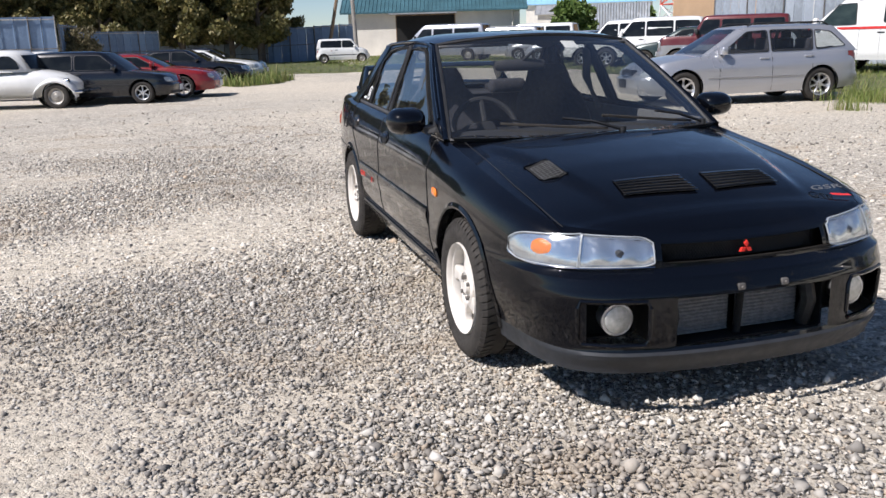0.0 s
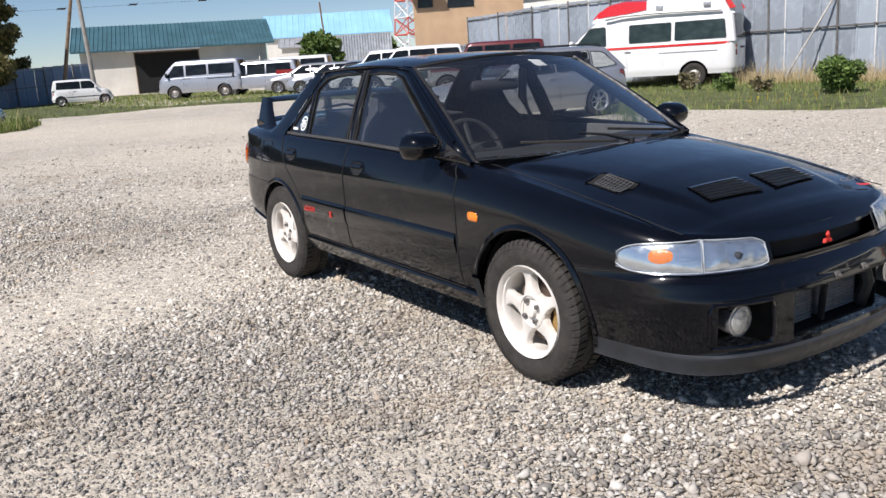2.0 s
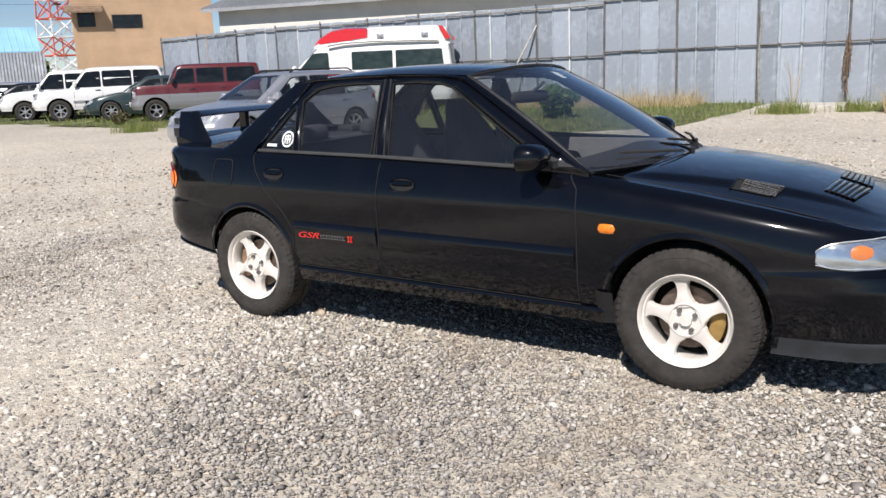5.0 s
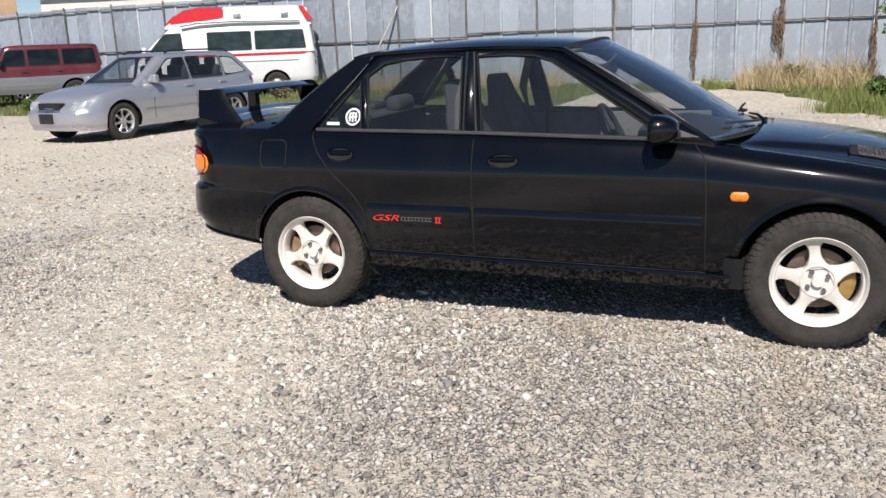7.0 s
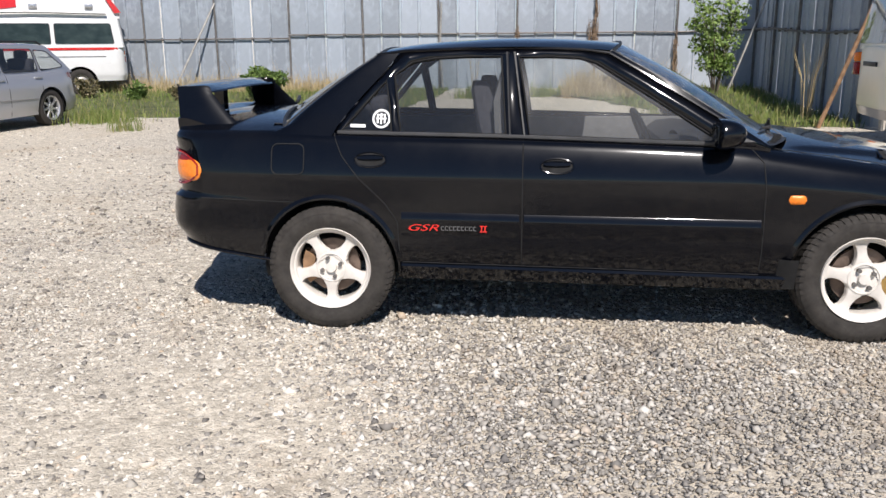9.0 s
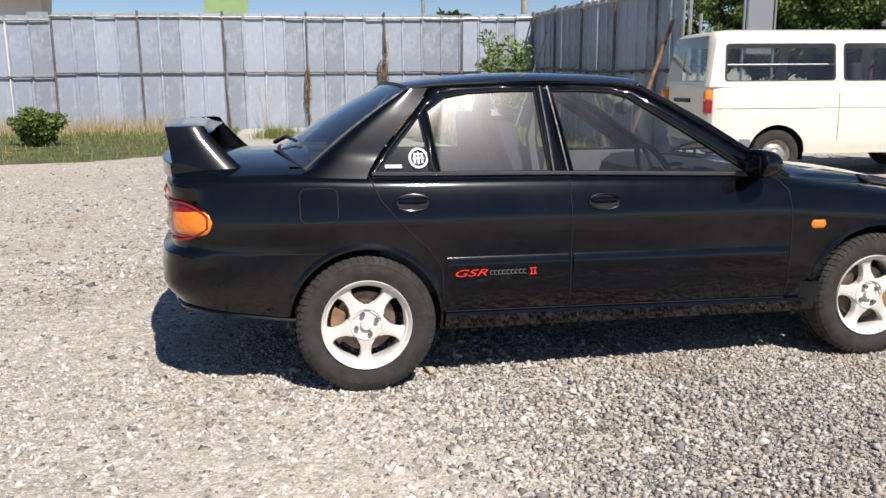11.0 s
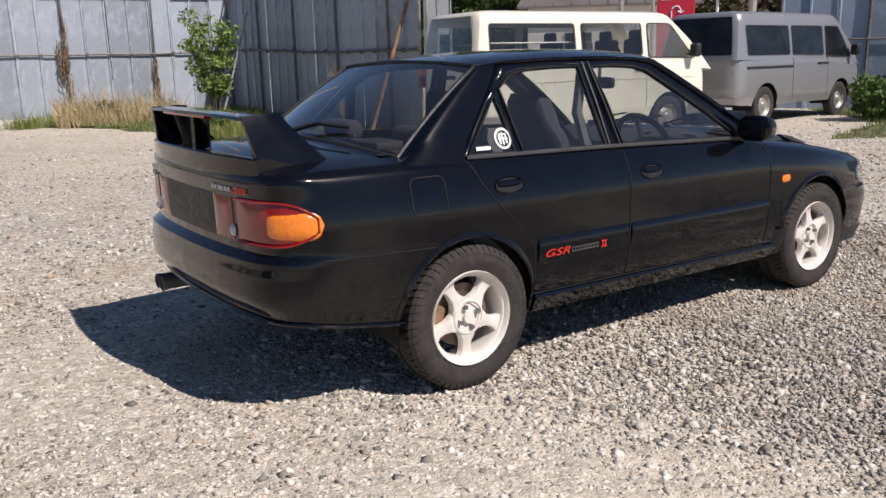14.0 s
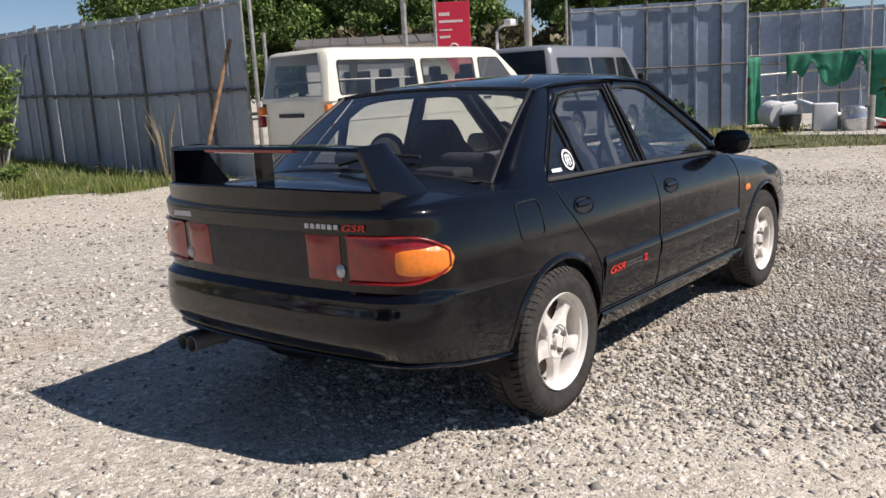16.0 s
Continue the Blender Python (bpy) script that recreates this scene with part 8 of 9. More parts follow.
def tree(name, m, height, radius, material, leaves, size, label, seed, category="tree", bare=0.28, group=""):
    g = random.Random(seed)
    top = tagged(empty(name, m), label, category, group)
    bm = bmesh.new()
    lean = (g.uniform(-0.4, 0.4), g.uniform(-0.4, 0.4))
    trunk = [(lean[0] * t * t, lean[1] * t * t, height * 0.85 * t - 0.05) for t in (0, 0.2, 0.45, 0.7, 1)]
    tube(bm, trunk, height * 0.028, 8, height * 0.006)
    part("trunk", bm, "bark", top)
    bm = bmesh.new()
    clumps = []
    for k in range(16):
        t = bare + (1 - bare) * (k + 0.5) / 16
        a = k * 2.4 + g.uniform(-0.4, 0.4)
        reach = radius * (0.35 + 0.75 * math.sin(math.pi * min(1, 0.15 + t * 0.85))) * g.uniform(0.55, 1.0)
        base = Vector((lean[0] * t * t, lean[1] * t * t, height * t * 0.82))
        tip = base + Vector((math.cos(a) * reach, math.sin(a) * reach, height * g.uniform(0.03, 0.14)))
        tube(bm, [base, base.lerp(tip, 0.5) + Vector((0, 0, 0.05 * height)), tip], height * 0.010, 5, height * 0.003)
        for q in (0.55, 0.8, 1.0):
            p = base.lerp(tip, q)
            clumps.append((p.x, p.y, p.z + 0.04 * height, radius * g.uniform(0.20, 0.36)))
    clumps.append((lean[0], lean[1], height * 0.92, radius * 0.3))
    tagged(part("branches", bm, "bark", top), kind="stuff")
    cr = new("crown", crown_mesh("crown", clumps, leaves, size, radius * 0.3, material, seed))
    cr.parent = top
    return top


def shrub(name, m, h, r, material, n, size, label, seed, stems=7, category="bush"):
    g = random.Random(seed)
    top = tagged(empty(name, m), label, category)
    bm = bmesh.new()
    clumps = []
    for k in range(stems):
        a = 6.28 * k / stems + g.uniform(-0.3, 0.3)
        d = r * g.uniform(0.3, 0.85)
        z = h * g.uniform(0.55, 0.95)
        tube(bm, [(0.03 * math.cos(a), 0.03 * math.sin(a), -0.03), (d * 0.5 * math.cos(a), d * 0.5 * math.sin(a), z * 0.55), (d * math.cos(a), d * math.sin(a), z)], 0.016, 5, 0.005)
        for q in (0.4, 0.65, 0.9):
            clumps.append((d * q * math.cos(a), d * q * math.sin(a), z * q, r * g.uniform(0.22, 0.4)))
    tagged(part("stems", bm, "bark", top), kind="stuff")
    cr = new("foliage", crown_mesh("foliage", clumps, n, size, r * 0.3, material, seed))
    cr.parent = top
    return top


shrub("round_bush", placed(-6.45, 14.3, 0), 0.80, 0.62, "leaf", 260, 0.06, "round bright green bush in the grass", 21, 10)
shrub("willow_shrub", placed(3.95, 15.9, 30), 2.7, 0.75, "leaf_light", 95, 0.075, "tall leafy green shrub in the fence corner", 22, 11)
shrub("weed_bush", placed(12.1, 4.55, 0), 0.75, 0.75, "leaf", 110, 0.10, "leafy green bush by the grey van", 23, 9)
shrub("ivy_bush", placed(-42.9, -7.1, 0), 2.9, 1.3, "leaf_brown", 170, 0.13, "dead brown ivy over the blue fence", 26, 11)
shrub("weed_bush", placed(15.2, 0.55, 0), 1.0, 0.6, "leaf", 90, 0.12, "leafy green bush beside the junk pile", 24, 7)
for k, (x, y, h) in enumerate(((-11.3, 15.2, 0.5), (-9.8, 14.9, 0.45), (-8.6, 14.6, 0.4), (-12.9, 13.7, 0.5), (1.6, 16.4, 0.5), (3.1, 13.6, 0.35), (-20.5, 12.4, 0.45), (-17.3, 12.6, 0.4))):
    shrub("weed", placed(x, y, 40 * k), h, 0.35, "leaf" if k % 2 else "leaf_brown", 45, 0.07, "low leafy weed in the grass", 40 + k, 6, "weed")
for k, (x, y, h) in enumerate(((4.35, 10.4, 1.35), (4.5, 10.75, 1.1), (-1.9, 18.2, 1.4))):
    bm = bmesh.new()
    g_ = random.Random(k)
    for q in range(9):
        a = g_.uniform(0, 6.28)
        tube(bm, [(x + 0.05 * math.cos(a), y + 0.05 * math.sin(a), gz(x, y) - 0.02), (x + 0.12 * math.cos(a), y + 0.12 * math.sin(a), h * 0.6), (x + 0.28 * math.cos(a), y + 0.28 * math.sin(a), h * g_.uniform(0.8, 1.05))], 0.006, 4, 0.003)
    tagged(part("dead_weed", bm, "dry"), "tall dead weed stalks by the fence", "weed")
# withered climbers on fence posts
for k, (x, z0, z1, w) in enumerate(((-0.78, 0.2, 1.75, 0.07), (1.31, 0.2, 2.75, 0.05), (3.40, 0.2, 1.6, 0.05), (1.20, 0.8, 1.9, 0.10))):
    bm = bmesh.new()
    g_ = random.Random(50 + k)
    for q in range(44):
        x0 = x + g_.uniform(-w, w)
        z = g_.uniform(z0, z1 - 0.3)
        pts = [(x0 + g_.uniform(-w, w) * 0.6, 18.5 + g_.uniform(-0.06, 0.06), z + 0.14 * i) for i in range(4)]
        tube(bm, pts, 0.011, 4, 0.005)
    tagged(part("dead_climber", bm, "vine"), "withered brown climber on a fence post", "climber", kind="stuff")
# yellow flowers
for cx_, cy_, n_ in ((-6.9, 12.5, 14), (12.9, 3.6, 16), (13.8, 2.6, 12), (-16.5, 11.6, 8)):
    bm = bmesh.new()
    g_ = random.Random(n_)
    for _ in range(n_):
        x, y = cx_ + g_.gauss(0, 0.45), cy_ + g_.gauss(0, 0.4)
        z = gz(x, y) + g_.uniform(0.08, 0.22)
        tube(bm, [(x, y, gz(x, y) - 0.02), (x + 0.02, y, z)], 0.004, 3)
        for a in range(5):
            p, q = 1.256 * a, 1.256 * a + 0.9
            bm.faces.new([bm.verts.new(c) for c in ((x + 0.02, y, z), (x + 0.02 + 0.03 * math.cos(p), y + 0.03 * math.sin(p), z + 0.012), (x + 0.02 + 0.03 * math.cos(q), y + 0.03 * math.sin(q), z + 0.012))])
    tagged(part("yellow_flowers", bm, "flower", smooth=False), "small yellow wild flowers in the grass", "flower", kind="stuff")

# the bamboo grove behind the west fences
grove = "bamboo grove"
protos = [tree("bamboo", pose(-55 - 1.5 * k, -6 + 4 * k, 0, 0, 0, 70 * k), 7.6 + 0.8 * k, 2.1, "leaf_bamboo", 520, 0.20, "tall dense bamboo clump with yellow-green leaves", 60 + k, "tree", 0.12, grove) for k in range(3)]
g_ = random.Random(9)
for k in range(24):
    x, y = -54.5 - 2.6 * (k % 3) + g_.uniform(-0.8, 0.8), -13.5 + 18.0 * (k / 23) + g_.uniform(-0.5, 0.5)
    copy_thing(protos[k % 3], pose(x, y, 0, 0, 0, g_.uniform(0, 360)) @ Matrix.Diagonal((1, 1, g_.uniform(0.85, 1.15), 1)))
# trees beyond the east side
wood = "trees behind the yard"
east_protos = [tree("broadleaf_tree", pose(34 + 5 * k, 46 - 4 * k, 0, 0, 0, 50 * k), 9.5 + 1.2 * k, 3.6, ("leaf", "leaf_light", "leaf_dark")[k], 480, 0.22, "large green broadleaf tree", 70 + k, "tree", 0.1, wood) for k in range(3)]
for k in range(26):
    t = k / 25
    x, y = 30 + 25 * t + g_.uniform(-1, 1) + 3 * (k % 3), 52 - 38 * t + g_.uniform(-1, 1) + 2 * (k % 3)
    if 0.52 < t < 0.66:
        continue
    copy_thing(east_protos[k % 3], pose(x, y, 0, 0, 0, g_.uniform(0, 360)) @ Matrix.Diagonal((1, 1, g_.uniform(0.8, 1.2), 1)))
scrub = tree("scrub_tree", pose(40, 33, 0), 5.2, 3.0, "leaf_brown", 300, 0.4, "brownish low tree behind the sign", 80, "tree", 0.05, wood)
for x, y in ((43, 29.5), (46, 26), (49, 22.5), (36, 36.5)):
    copy_thing(scrub, pose(x, y, 0, 0, 0, 37 * x))
light_tree = tree("young_tree", pose(-59, 27.5, 0), 3.9, 1.5, "leaf", 160, 0.3, "small light green tree between buildings", 81, "tree", 0.2)
copy_thing(light_tree, pose(-63, 30.6, 0, 0, 0, 80))
copy_thing(light_tree, pose(-73.5, 42.7, 0, 0, 0, 150))
far = tree("far_tree", pose(14, 70, 0), 7, 3.5, "leaf_dark", 150, 0.6, "far dark green tree behind the fence", 82, "tree", 0.1)
for x, y in ((19, 74), (24, 70), (29, 66), (-44, -22), (-50, -26), (-47, -17)):
    copy_thing(far, pose(x, y, 0, 0, 0, 20 * x))

# ---------------------------------------------------------------- west fences and buildings
fence("fence_west", (-41.0, -14.0), (-41.2, -7.9), 3.0, 0.6, "sheet_blue", "weathered blue steel sheet fence", 4, (0.5, 0.96), 0.03, 11)
fence("fence_west", (-46.5, -7.6), (-51.6, -3.5), 2.35, 0.6, "sheet_blue", "weathered blue steel sheet fence", 4, (0.5, 0.96), 0.03, 12)
fence("fence_west", (-41.2, -7.8), (-46.4, -7.55), 2.65, 0.6, "sheet_blue", "blue steel sheet fence half hidden by dead ivy", 4, (0.5, 0.96), 0.03, 16)
fence("fence_low", (-55.4, -4.2), (-57.2, 3.6), 1.45, 0.6, "sheet", "low grey sheet fence before the grove", 4, (0.5,), 0.03, 13)
fence("fence_blue", (-57.2, 3.4), (-58.3, 10.1), 2.45, 0.6, "sheet_blue", "leaning blue steel sheet fence", 3, (0.5, 0.96), 0.04, 14)
fence("fence_back", (-46, 31.0), (-25.8, 21.5), 1.95, 0.6, "sheet", "low grey sheet wall behind parked cars", 4, (0.95,), 0.03, 15)


def gable(name, label, m, length, depth, eave, ridge, wall, roof_mat, overhang=0.5, ribs=0.45, category="building"):
    """A house along its own x axis with the front at -y: four walls, gable roof with ribs."""
    top = tagged(empty(name, m), label, category)
    for nm, a in (("wall", (0, length, 0.0, 0.15, 0, eave)), ("wall", (0, length, depth - 0.15, depth, 0, eave)), ("wall", (0, 0.15, 0.15, depth - 0.15, 0, eave)), ("wall", (length - 0.15, length, 0.15, depth - 0.15, 0, eave))):
        bm = bmesh.new()
        box(bm, *a)
        if a[1] - a[0] < 1:
            vs = [bm.verts.new((x, y, z)) for x in (a[0], a[1]) for y, z in ((0, eave), (depth, eave), (depth / 2, ridge - 0.1))]
            bm.faces.new(vs[:3])
            bm.faces.new(vs[3:])
        part(nm, bm, wall, top, smooth=False)
    for s in (0, 1):
        bm = bmesh.new()
        sl = (ridge - eave) / (depth / 2)

        def fn(u, v, lift=0.0):
            y = -overhang + (depth / 2 + overhang) * v
            z = eave - sl * overhang + sl * (y + overhang) + lift
            return (-overhang + (length + 2 * overhang) * u, y if s == 0 else depth - y, z)
        n = int(length / ribs)
        loft(bm, [[fn(u / n, v, 0.0) for v in (0, 1)] + [fn(u / n, v, 0.12) for v in (1, 0)] for u in range(n + 1)], closed=True, caps=(True, True))
        r = part("roof", bm, roof_mat, top, smooth=False)
        bm = bmesh.new()
        for u in range(n + 1):
            p, q = Vector(fn(u / n, 0, 0.14)), Vector(fn(u / n, 1, 0.14))
            tube(bm, [p, q], 0.04, 5)
        part("roof_ribs", bm, roof_mat, r)
    return top


def opening(parent, x0, x1, z0, z1, depth, mat, name="doorway", frame_mat="wood"):
    bm = bmesh.new()
    box(bm, x0, x1, -0.045, depth, z0, z1)
    o = part(name, bm, mat, parent, smooth=False)
    for a in ((x0 - 0.08, x0, z0, z1 + 0.08), (x1, x1 + 0.08, z0, z1 + 0.08), (x0, x1, z1, z1 + 0.08)):
        bm = bmesh.new()
        box(bm, a[0], a[1], -0.085, 0.03, a[2], a[3], 0.01, 1)
        part("frame", bm, frame_mat, o, smooth=False)
    return o


yaw_b = math.degrees(math.atan2(24.8 - 11.2, -62.4 + 66.5))
barn = gable("barn", "white plastered barn with green tin roof and open bay painted as dark shade", pose(-66.5, 11.2, 0.10, 0, 0, yaw_b), 14.2, 7.5, 3.60, 5.35, "stucco", "roof_green", 0.6, 0.3)
# a near-black block on the wall paints the shade inside the bay
opening(barn, 4.0, 8.8, 0.0, 3.10, 0.1, "dark", "open_bay")
bm = bmesh.new()
box(bm, 3.4, 9.0, -1.0, 0.0, 3.20, 3.30)
part("bay_awning", bm, "roof_grey", barn, smooth=False)
for x in (6.2, 11.5):
    bm = bmesh.new()
    tube(bm, [(x, -0.5, 0), (x, -0.5, 1.6)], 0.04, 6)
    part("yard_post", bm, "pipe", barn)
bm = bmesh.new()
tube(bm, [(13.6, -0.1, 3.2), (13.6, -0.1, 0.2)], 0.06, 8)
part("downpipe", bm, "stucco", barn)
yaw_2 = math.degrees(math.atan2(53.1 - 39.6, -90.6 + 97.4))
gable("warehouse", "low cream building with light blue metal roof", pose(-97.4, 39.6, 0, 0, 0, yaw_2), 15.5, 9, 5.2, 7.9, "stucco", "roof_blue", 0.4, 0.7)
gable("farm_shed", "low cream shed with grey roof", pose(-78, 33.0, 0, 0, 0, yaw_2), 9, 5, 3.4, 4.2, "stucco", "roof_grey", 0.3, 0.5)
bm = bmesh.new()
loft(bm, [[(x + dx, y, z) for x, y, z in ((-69.5 + 0.065 * k, 34.6 + 0.11 * k, 0.0), (-69.5 + 0.065 * k, 34.6 + 0.11 * k, 4.0))] for k in range(44) for dx in (0.07 * (k % 2),)], closed=False)
tagged(part("corrugated_lean_to", bm, "sheet", smooth=False), "grey corrugated iron lean-to wall", "wall")

yaw_t = math.degrees(math.atan2(44.2 - 35.9, -50.7 + 57.1))
tan = tagged(empty("clad_building", pose(-57.1, 35.9, 0, 0, 0, yaw_t)), "tan corrugated metal clad two-storey building", "building")
bm = bmesh.new()
box(bm, 0, 10.4, 0, 8, 0, 8.6)
tan_wall = part("wall", bm, "tan", tan, smooth=False)
bm = bmesh.new()
for k in range(70):
    box(bm, 0.07 + 0.148 * k, 0.13 + 0.148 * k, -0.03, 0.0, 0.1, 8.5)
part("cladding_ribs", bm, "tan", tan_wall, smooth=False)
bm = bmesh.new()
box(bm, -0.3, 10.7, -0.3, 8.3, 8.6, 8.85, 0.05)
part("roof", bm, "roof_grey", tan, smooth=False)
for x0, x1, z0, z1 in ((2.95, 5.0, 5.35, 6.3), (7.75, 9.05, 2.35, 3.05), (0.5, 1.6, 5.5, 6.6)):
    opening(tan, x0, x1, z0, z1, 0.05, "glass_dark", "window", "trim")
bm = bmesh.new()
loft(bm, [[(x, -1.0, 6.5), (x, 0.1, 7.0), (x, 0.1, 7.12), (x, -1.0, 6.62)] for x in (-0.4, 2.3)], closed=True, caps=(True, True))
part("canopy", bm, "wood", tan, smooth=False)

shed = gable("long_shed", "white shed with grey corrugated roof behind the fence", pose(-25.4, 21.4, 0, 0, 0, 15), 17, 8, 4.15, 5.2, "stucco", "roof_grey", 0.5, 0.22)
house = gable("house", "low beige house with dark grey roof", pose(26.4, 30.6, 0.0, 0, 0, -46), 8.2, 5, 3.80, 4.25, "stucco", "roof_dark", 0.5, 0.8)
opening(house, 2.0, 3.2, 1.2, 2.4, 0.05, "glass_dark", "window", "trim")

# ---------------------------------------------------------------- poles, wires, mast, signs


def utility_pole(x, y, h, r, label, lean=(0, 0), arms=1, mat="pole"):
    top = tagged(empty("utility_pole", pose(x, y, 0)), label, "pole")
    bm = bmesh.new()
    tube(bm, [(0, 0, -0.2), (lean[0] * 0.5, lean[1] * 0.5, h / 2), (lean[0], lean[1], h)], r, 10, r * 0.7)
    part("shaft", bm, mat, top)
    for k in range(arms):
        bm = bmesh.new()
        z = h - 0.4 - 0.7 * k
        box(bm, lean[0] - 0.7, lean[0] + 0.7, lean[1] - 0.04, lean[1] + 0.04, z, z + 0.08)
        for q in (-0.6, 0, 0.6):
            cyl(bm, 0.04, 0.14, pose(lean[0] + q, lean[1], z + 0.15), 8)
        part("crossarm", bm, "rail", top)
    return top


utility_pole(-55.0, 7.4, 8.6, 0.13, "leaning wooden pole before the grove", (0.4, 1.9), 0, "wood")
utility_pole(-56.6, 9.9, 9.5, 0.16, "grey concrete utility pole by the barn", (0, -0.35), 1)
utility_pole(-85.4, 41.9, 8.4, 0.14, "thin wooden pole before the blue roof", (0, -0.5), 0, "wood")
utility_pole(-48.3, 44.9, 12.0, 0.15, "concrete utility pole behind the fence", (0, 0), 3)
utility_pole(5.2, 35.2, 11.0, 0.10, "thin steel pole with a box behind the fence", (0, 0), 1, "pipe")
utility_pole(9.75, 34.1, 12.0, 0.19, "thick concrete utility pole behind the fence", (0, 0), 2)
utility_pole(-16.5, 44.0, 10.0, 0.13, "concrete pole behind the fence", (0, 0), 2)
utility_pole(20.2, 18.4, 9.5, 0.12, "steel pole beside the entrance", (0, 0), 0, "pipe")
utility_pole(20.9, 17.5, 9.0, 0.07, "thin steel pole beside the sign", (0, 0), 0, "pipe")
utility_pole(21.3, 13.7, 11.0, 0.14, "concrete utility pole by the entrance", (0, 0), 2)
utility_pole(18.6, 10.6, 6.0, 0.045, "thin steel pole by the entrance fence", (0, 0), 0, "pipe")
utility_pole(27.5, 5.6, 9.5, 0.10, "wooden pole behind the netting", (0.2, 0.1), 0, "wood")
for name_, a, b, sag in (("overhead_wire", (-16.5, 44, 9.2), (5.2, 35.2, 10.2), 1.6), ("overhead_wire", (5.2, 35.2, 6.2), (9.75, 34.1, 6.0), 0.15), ("overhead_wire", (-48.3, 44.9, 8.6), (-16.5, 44, 6.4), 0.8), ("overhead_wire", (-16.5, 44, 6.4), (9.75, 34.1, 6.6), 0.9), ("overhead_wire", (9.75, 34.1, 6.6), (21.3, 13.7, 10), 0.7), ("overhead_wire", (21.3, 13.7, 10), (27.5, 5.6, 8.6), 0.5)):
    bm = bmesh.new()
    A, B = Vector(a), Vector(b)
    tube(bm, [A.lerp(B, t) - Vector((0, 0, sag * 4 * t * (1 - t))) for t in (k / 14 for k in range(15))], 0.016, 4)
    tagged(part(name_, bm, "trim"), "thin black overhead wire", "wire")
# line with small dark bird-scarers across the field
bm = bmesh.new()
A, B = Vector((-60.5, 6.5, 6.2)), Vector((-50.0, 33.5, 6.6))
tube(bm, [A.lerp(B, k / 20) for k in range(21)], 0.008, 3)
scarer_line = tagged(part("scarer_line", bm, "trim"), "thin line with small dark scarers over the field", "wire")
for k in range(6):
    p = A.lerp(B, (k + 0.6) / 6.2)
    bm = bmesh.new()
    box(bm, p.x - 0.06, p.x + 0.06, p.y - 0.28, p.y + 0.22, p.z - 0.05, p.z + 0.06, 0.03, 2)
    tube(bm, [(p.x, p.y + 0.2, p.z), (p.x, p.y + 0.34, p.z + 0.16)], 0.03, 5, 0.01)
    tube(bm, [(p.x, p.y - 0.2, p.z), (p.x, p.y - 0.38, p.z - 0.08)], 0.035, 5, 0.01)
    part("scarer", bm, "trim", scarer_line)


def lattice(x, y, h, w, label):
    top = tagged(empty("lattice_mast", pose(x, y, 0)), label, "mast")
    n = 12
    for k in range(n):
        z0, z1 = h * k / n, h * (k + 1) / n
        w0, w1 = w * (1 - 0.75 * k / n), w * (1 - 0.75 * (k + 1) / n)
        bm = bmesh.new()
        for a, b in (((-1, -1), (1, -1)), ((1, -1), (1, 1)), ((1, 1), (-1, 1)), ((-1, 1), (-1, -1))):
            p, q = Vector((a[0] * w0, a[1] * w0, z0)), Vector((b[0] * w1, b[1] * w1, z1))
            r = Vector((a[0] * w1, a[1] * w1, z1))
            s_ = Vector((b[0] * w0, b[1] * w0, z0))
            for u, v in ((p, r), (p, q), (s_, r), (p, s_)):
                tube(bm, [u, v], 0.11, 4)
        tagged(part("section", bm, "tower_red" if k % 2 == 0 else "tower_white", top), kind="stuff")


lattice(-123, 77.5, 34, 2.6, "red and white lattice mast far behind the yard")
lattice(55, 145, 26, 1.2, "thin red and white mast far behind the fence")
bm = bmesh.new()
box(bm, -5.0, -2.85, 40.5, 40.6, 3.6, 6.1)
for x in (-4.7, -3.15):
    tube(bm, [(x, 40.66, -0.2), (x, 40.66, 6.0)], 0.06, 6)
tagged(part("advert_board", bm, "board_green", smooth=False), "plain yellow-green board behind the fence", "sign")

sign = tagged(empty("red_sign", pose(24.45, 19.4, 0, 0, 0, -53)), "tall red roadside sign with white writing", "sign")
bm = bmesh.new()
box(bm, -0.72, 0.72, -0.22, 0.22, 0.0, 4.85, 0.02)
part("sign_body", bm, "sign_red", sign, smooth=False)
for k, (x0, x1, z, h) in enumerate(((-0.55, -0.1, 4.30, 0.13), (-0.55, 0.52, 4.02, 0.10), (-0.55, 0.0, 3.70, 0.06), (-0.55, -0.05, 3.40, 0.10))):
    for q in range(int((x1 - x0) / 0.09)):
        bm = bmesh.new()
        box(bm, x0 + 0.09 * q, x0 + 0.09 * q + 0.065, -0.232, -0.22, z, z + h)
        part("sign_bar", bm, "ink_white", sign, smooth=False)
bm = bmesh.new()
tube(bm, [(0.02 + 0.18 * math.cos(a), -0.235, 2.95 + 0.22 * math.sin(a)) for a in (radians(-10 + 20 * k) for k in range(11))] + [(-0.16, -0.235, 2.7)], 0.03, 6)
tube(bm, [(0.20, -0.235, 2.90), (0.32, -0.235, 2.98)], 0.03, 6)
tube(bm, [(0.20, -0.235, 2.90), (0.09, -0.235, 2.99)], 0.03, 6)
part("sign_arrow", bm, "ink_white", sign)
bm = bmesh.new()
box(bm, 12.1, 12.9, 18.9, 19.0, 2.1, 4.4)
tube(bm, [(12.0, 18.95, 0), (12.0, 18.95, 4.6)], 0.04, 6)
tube(bm, [(13.0, 18.95, 0), (13.0, 18.95, 4.6)], 0.04, 6)
board = tagged(part("notice_board", bm, "silver_dull", smooth=False), "pale grey notice board on two posts", "sign")
bm = bmesh.new()
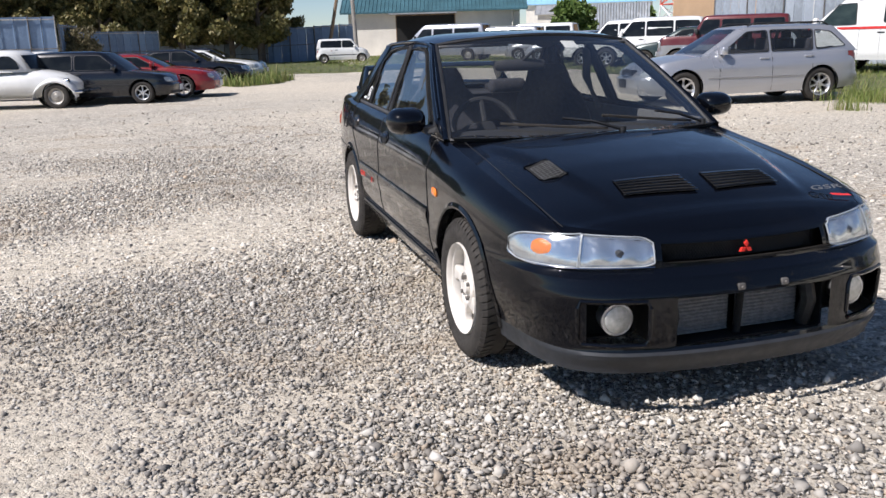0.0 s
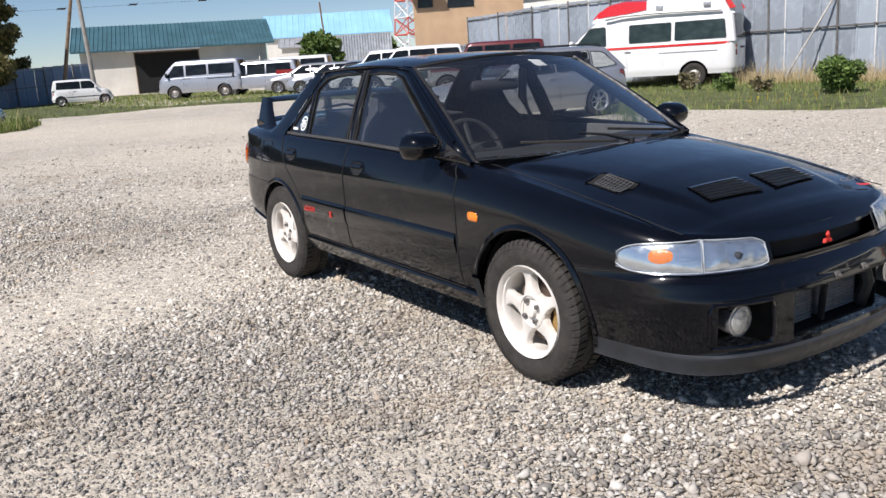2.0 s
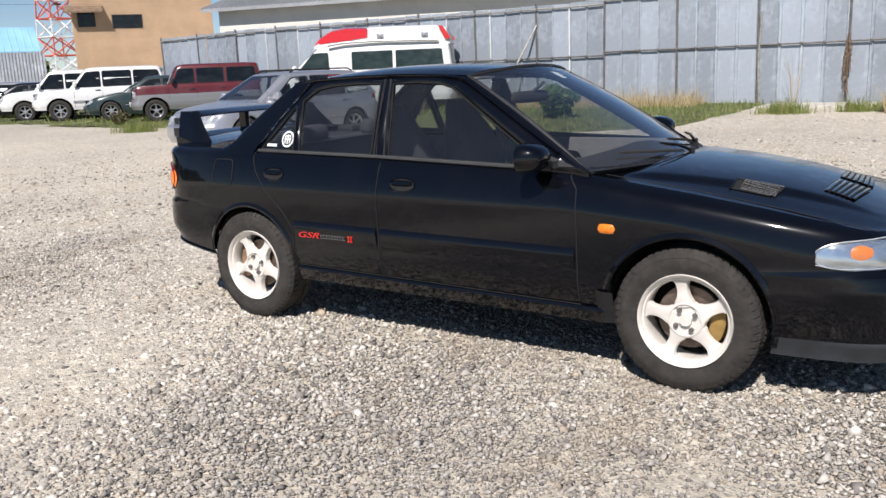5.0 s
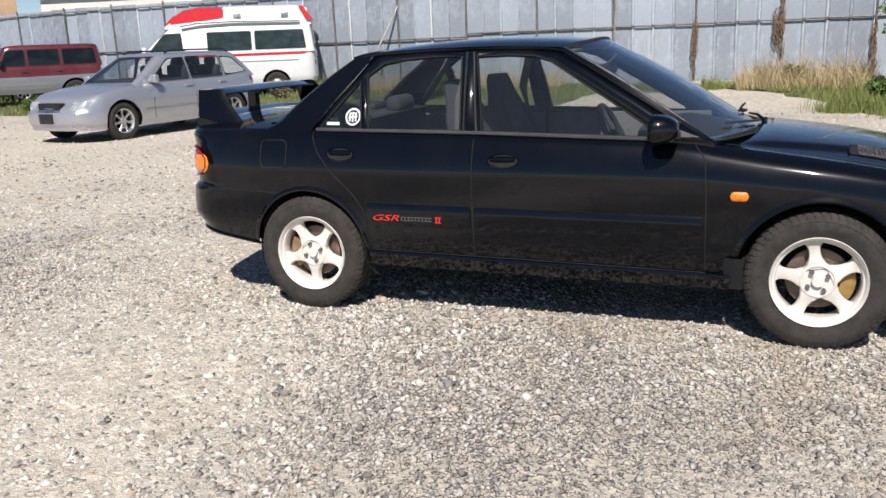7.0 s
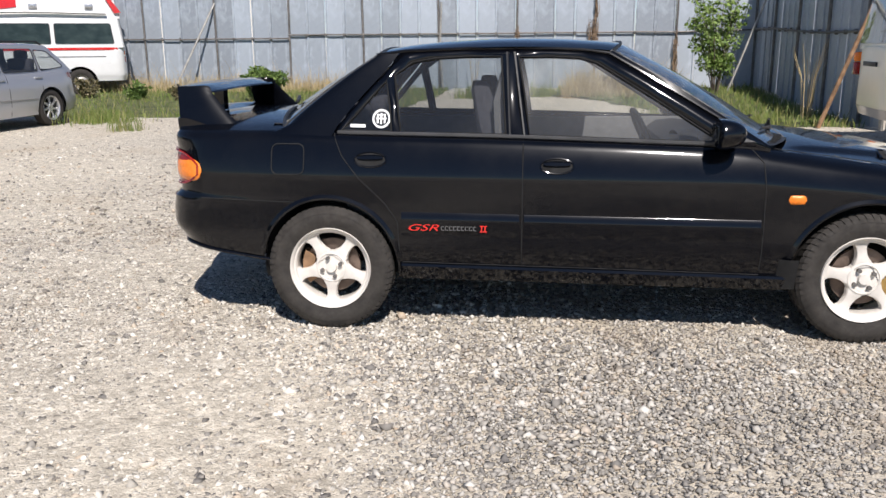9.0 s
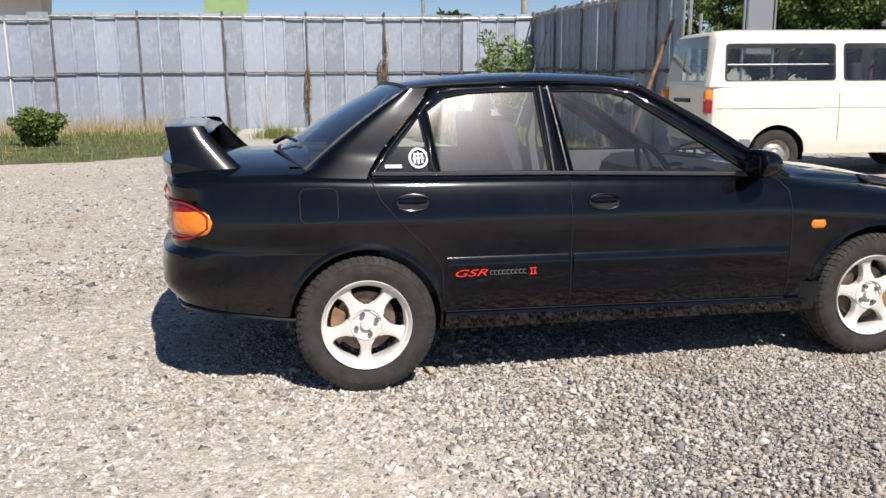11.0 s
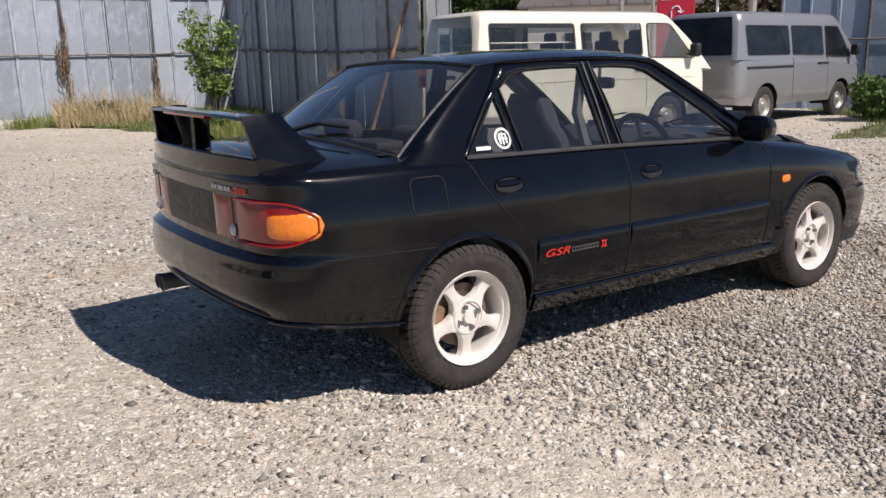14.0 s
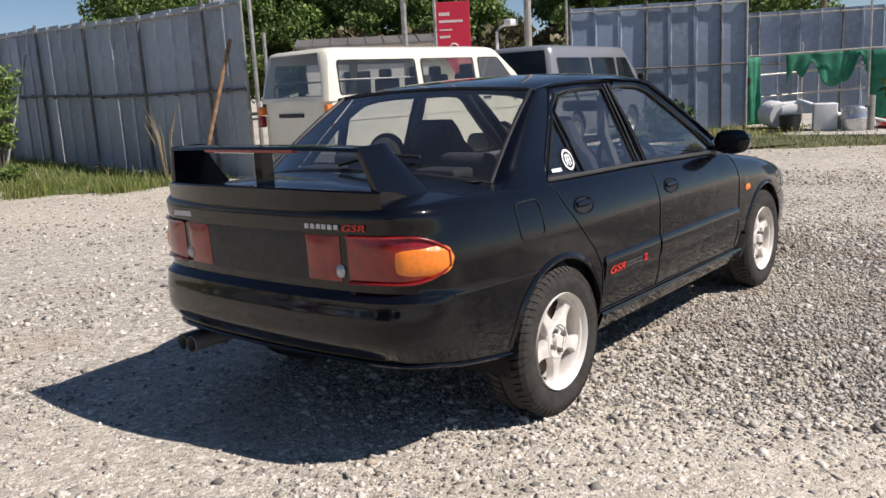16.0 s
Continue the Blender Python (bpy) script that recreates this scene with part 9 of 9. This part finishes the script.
tube(bm, [(20.7, 14.6, 0), (20.7, 14.6, 3.2), (20.75, 14.5, 3.35), (20.95, 14.3, 3.45)], 0.05, 8)
lamp_post = tagged(part("yard_lamp", bm, "plastic_white"), "white floodlight on a short pole", "lamp")
bm = bmesh.new()
box(bm, 20.75, 21.25, 14.05, 14.35, 3.38, 3.6, 0.04)
part("lamp_head", bm, "plastic_white", lamp_post)

# ---------------------------------------------------------------- netting and junk at the entrance
for k, (x, y, h) in enumerate(((17.1, 4.6, 2.0), (18.2, 3.7, 2.0), (18.4, 2.2, 3.6), (19.1, 0.2, 2.0))):
    pole_thing("net_post", [(x, y, 0), (x, y, h)], 0.028, "pipe", "steel pipe post of the netting")
for z in (1.72, 1.25, 0.72):
    pole_thing("net_rail", [(17.0, 4.7, z), (18.3, 3.6, z + 0.05), (18.5, 2.3, z + 0.12)] if z < 1.7 else [(16.9, 4.75, z), (18.4, 2.2, z + 0.05), (19.4, -0.6, z + 0.05)], 0.025, "pipe", "steel pipe rail of the netting")


def netting(name, a, b, z0, z1, seed, ragged=0.0):
    g = random.Random(seed)
    bm = bmesh.new()
    A, B = Vector((*a, 0)), Vector((*b, 0))
    side = (B - A).normalized().cross(Vector((0, 0, 1)))
    ph = [g.uniform(0, 6) for _ in range(3)]

    def fn(u, v):
        p = A.lerp(B, u)
        z = z1 + (z0 + ragged * (0.5 + 0.5 * math.sin(9 * u + ph[0])) * (1 + 0.5 * math.sin(23 * u)) - z1) * v
        return p + side * (0.05 * math.sin(14 * u + ph[1] + 3 * v) + 0.03 * math.sin(31 * u + ph[2])) * (0.3 + v) + Vector((0, 0, z))
    grid(bm, fn, 40, 10)
    ob = part(name, bm, "net")
    so = ob.modifiers.new("thick", "SOLIDIFY")
    so.thickness = 0.006
    return tagged(ob, "green netting hung over pipe rails", "net")


netting("green_net", (18.55, 2.2), (19.5, -0.8), 0.05, 1.72, 1)
netting("green_net", (17.6, 3.9), (18.5, 2.25), 0.9, 1.74, 2, 0.5)
netting("green_net", (16.35, 4.75), (17.1, 4.35), 0.05, 1.70, 3)

bm = bmesh.new()
box(bm, 13.2, 18.0, -1.0, 3.9, -0.05, 0.10, 0.03)
tagged(part("concrete_pad", bm, "concrete"), "pale concrete pad under the junk", "slab", kind="structure")


def junk(name, fn, mat, label, category, m):
    bm = bmesh.new()
    fn(bm)
    ob = part(name, bm, mat)
    ob.matrix_world = m
    return tagged(ob, label, category)


def tub(r, h, t=0.02):
    return lambda bm: loft(bm, [[(q * math.cos(a), q * math.sin(a), z) for a in (2 * math.pi * k / 24 for k in range(24))] for q, z in ((0.001, 0.0), (r * 0.85, 0.0), (r, h), (r * 1.04, h), (r - t, h - 0.01), (r * 0.82, 0.03), (0.001, 0.03))])


def drum(r, h):
    def fn(bm):
        loft(bm, [[(q * math.cos(a), q * math.sin(a), z) for a in (2 * math.pi * k / 24 for k in range(24))] for q, z in ((0.001, 0), (r * 0.95, 0), (r, 0.03), (r, h * 0.45), (r * 1.04, h * 0.5), (r, h * 0.55), (r, h - 0.05), (r * 0.8, h), (0.001, h + 0.01))])
    return fn


def crate(a, b, c):
    return lambda bm: box(bm, -a / 2, a / 2, -b / 2, b / 2, 0, c, 0.03, 3)


jz = 0.10
junk("plastic_drum", drum(0.28, 0.7), "plastic_white", "white plastic drum lying on its side", "drum", pose(14.55, 3.05, jz + 0.29, 0, 86, 40))
junk("plastic_drum", drum(0.25, 0.6), "plastic_white", "white plastic drum lying across another", "drum", pose(14.75, 2.75, jz + 0.36, 25, 95, 120))
junk("plastic_tray", crate(0.9, 0.5, 0.12), "plastic_white", "bent white plastic tray on the junk heap", "tray", pose(14.7, 2.35, jz + 0.36, 12, -18, 70))
junk("plastic_box", crate(0.4, 0.45, 0.55), "plastic_white", "upright white plastic box", "box", pose(14.35, 2.15, jz, 0, 0, 20))
junk("black_tub", tub(0.22, 0.34), "trim", "black plastic tub on the concrete pad", "tub", pose(14.05, 2.75, jz, 0, 0, 0))
junk("metal_drum", drum(0.27, 0.48), "alloy", "dull silver metal drum", "drum", pose(14.3, 1.55, jz, 0, 0, 0))
junk("metal_post", lambda bm: tube(bm, [(0, 0, 0), (0, 0, 0.68)], 0.06, 10), "pipe", "short upright steel post by the drums", "post", pose(14.25, 1.25, jz))
junk("red_toolbox", crate(0.6, 0.35, 0.2), "red_bright", "red painted metal box on the concrete", "box", pose(14.9, 1.05, jz, 5, 4, 30))
junk("white_plank", crate(0.9, 0.12, 0.05), "plastic_white", "white plank leaning on the junk", "plank", pose(14.45, 0.95, jz + 0.12, 0, -14, 95))
junk("orange_crate", crate(0.35, 0.3, 0.3), "rusty", "orange-brown rusty crate among the junk", "crate", pose(15.1, 1.95, jz, 0, 0, 15))
junk("black_bag", crate(0.4, 0.4, 0.3), "trim", "black rubbish bag among the junk", "bag", pose(14.75, 2.0, jz, 0, 0, 45))
bm = bmesh.new()
box(bm, 16.02, 16.14, 4.25, 4.37, 1.05, 1.22, 0.01)
tagged(part("junction_box", bm, "trim"), "small black box on the fence end", "box")
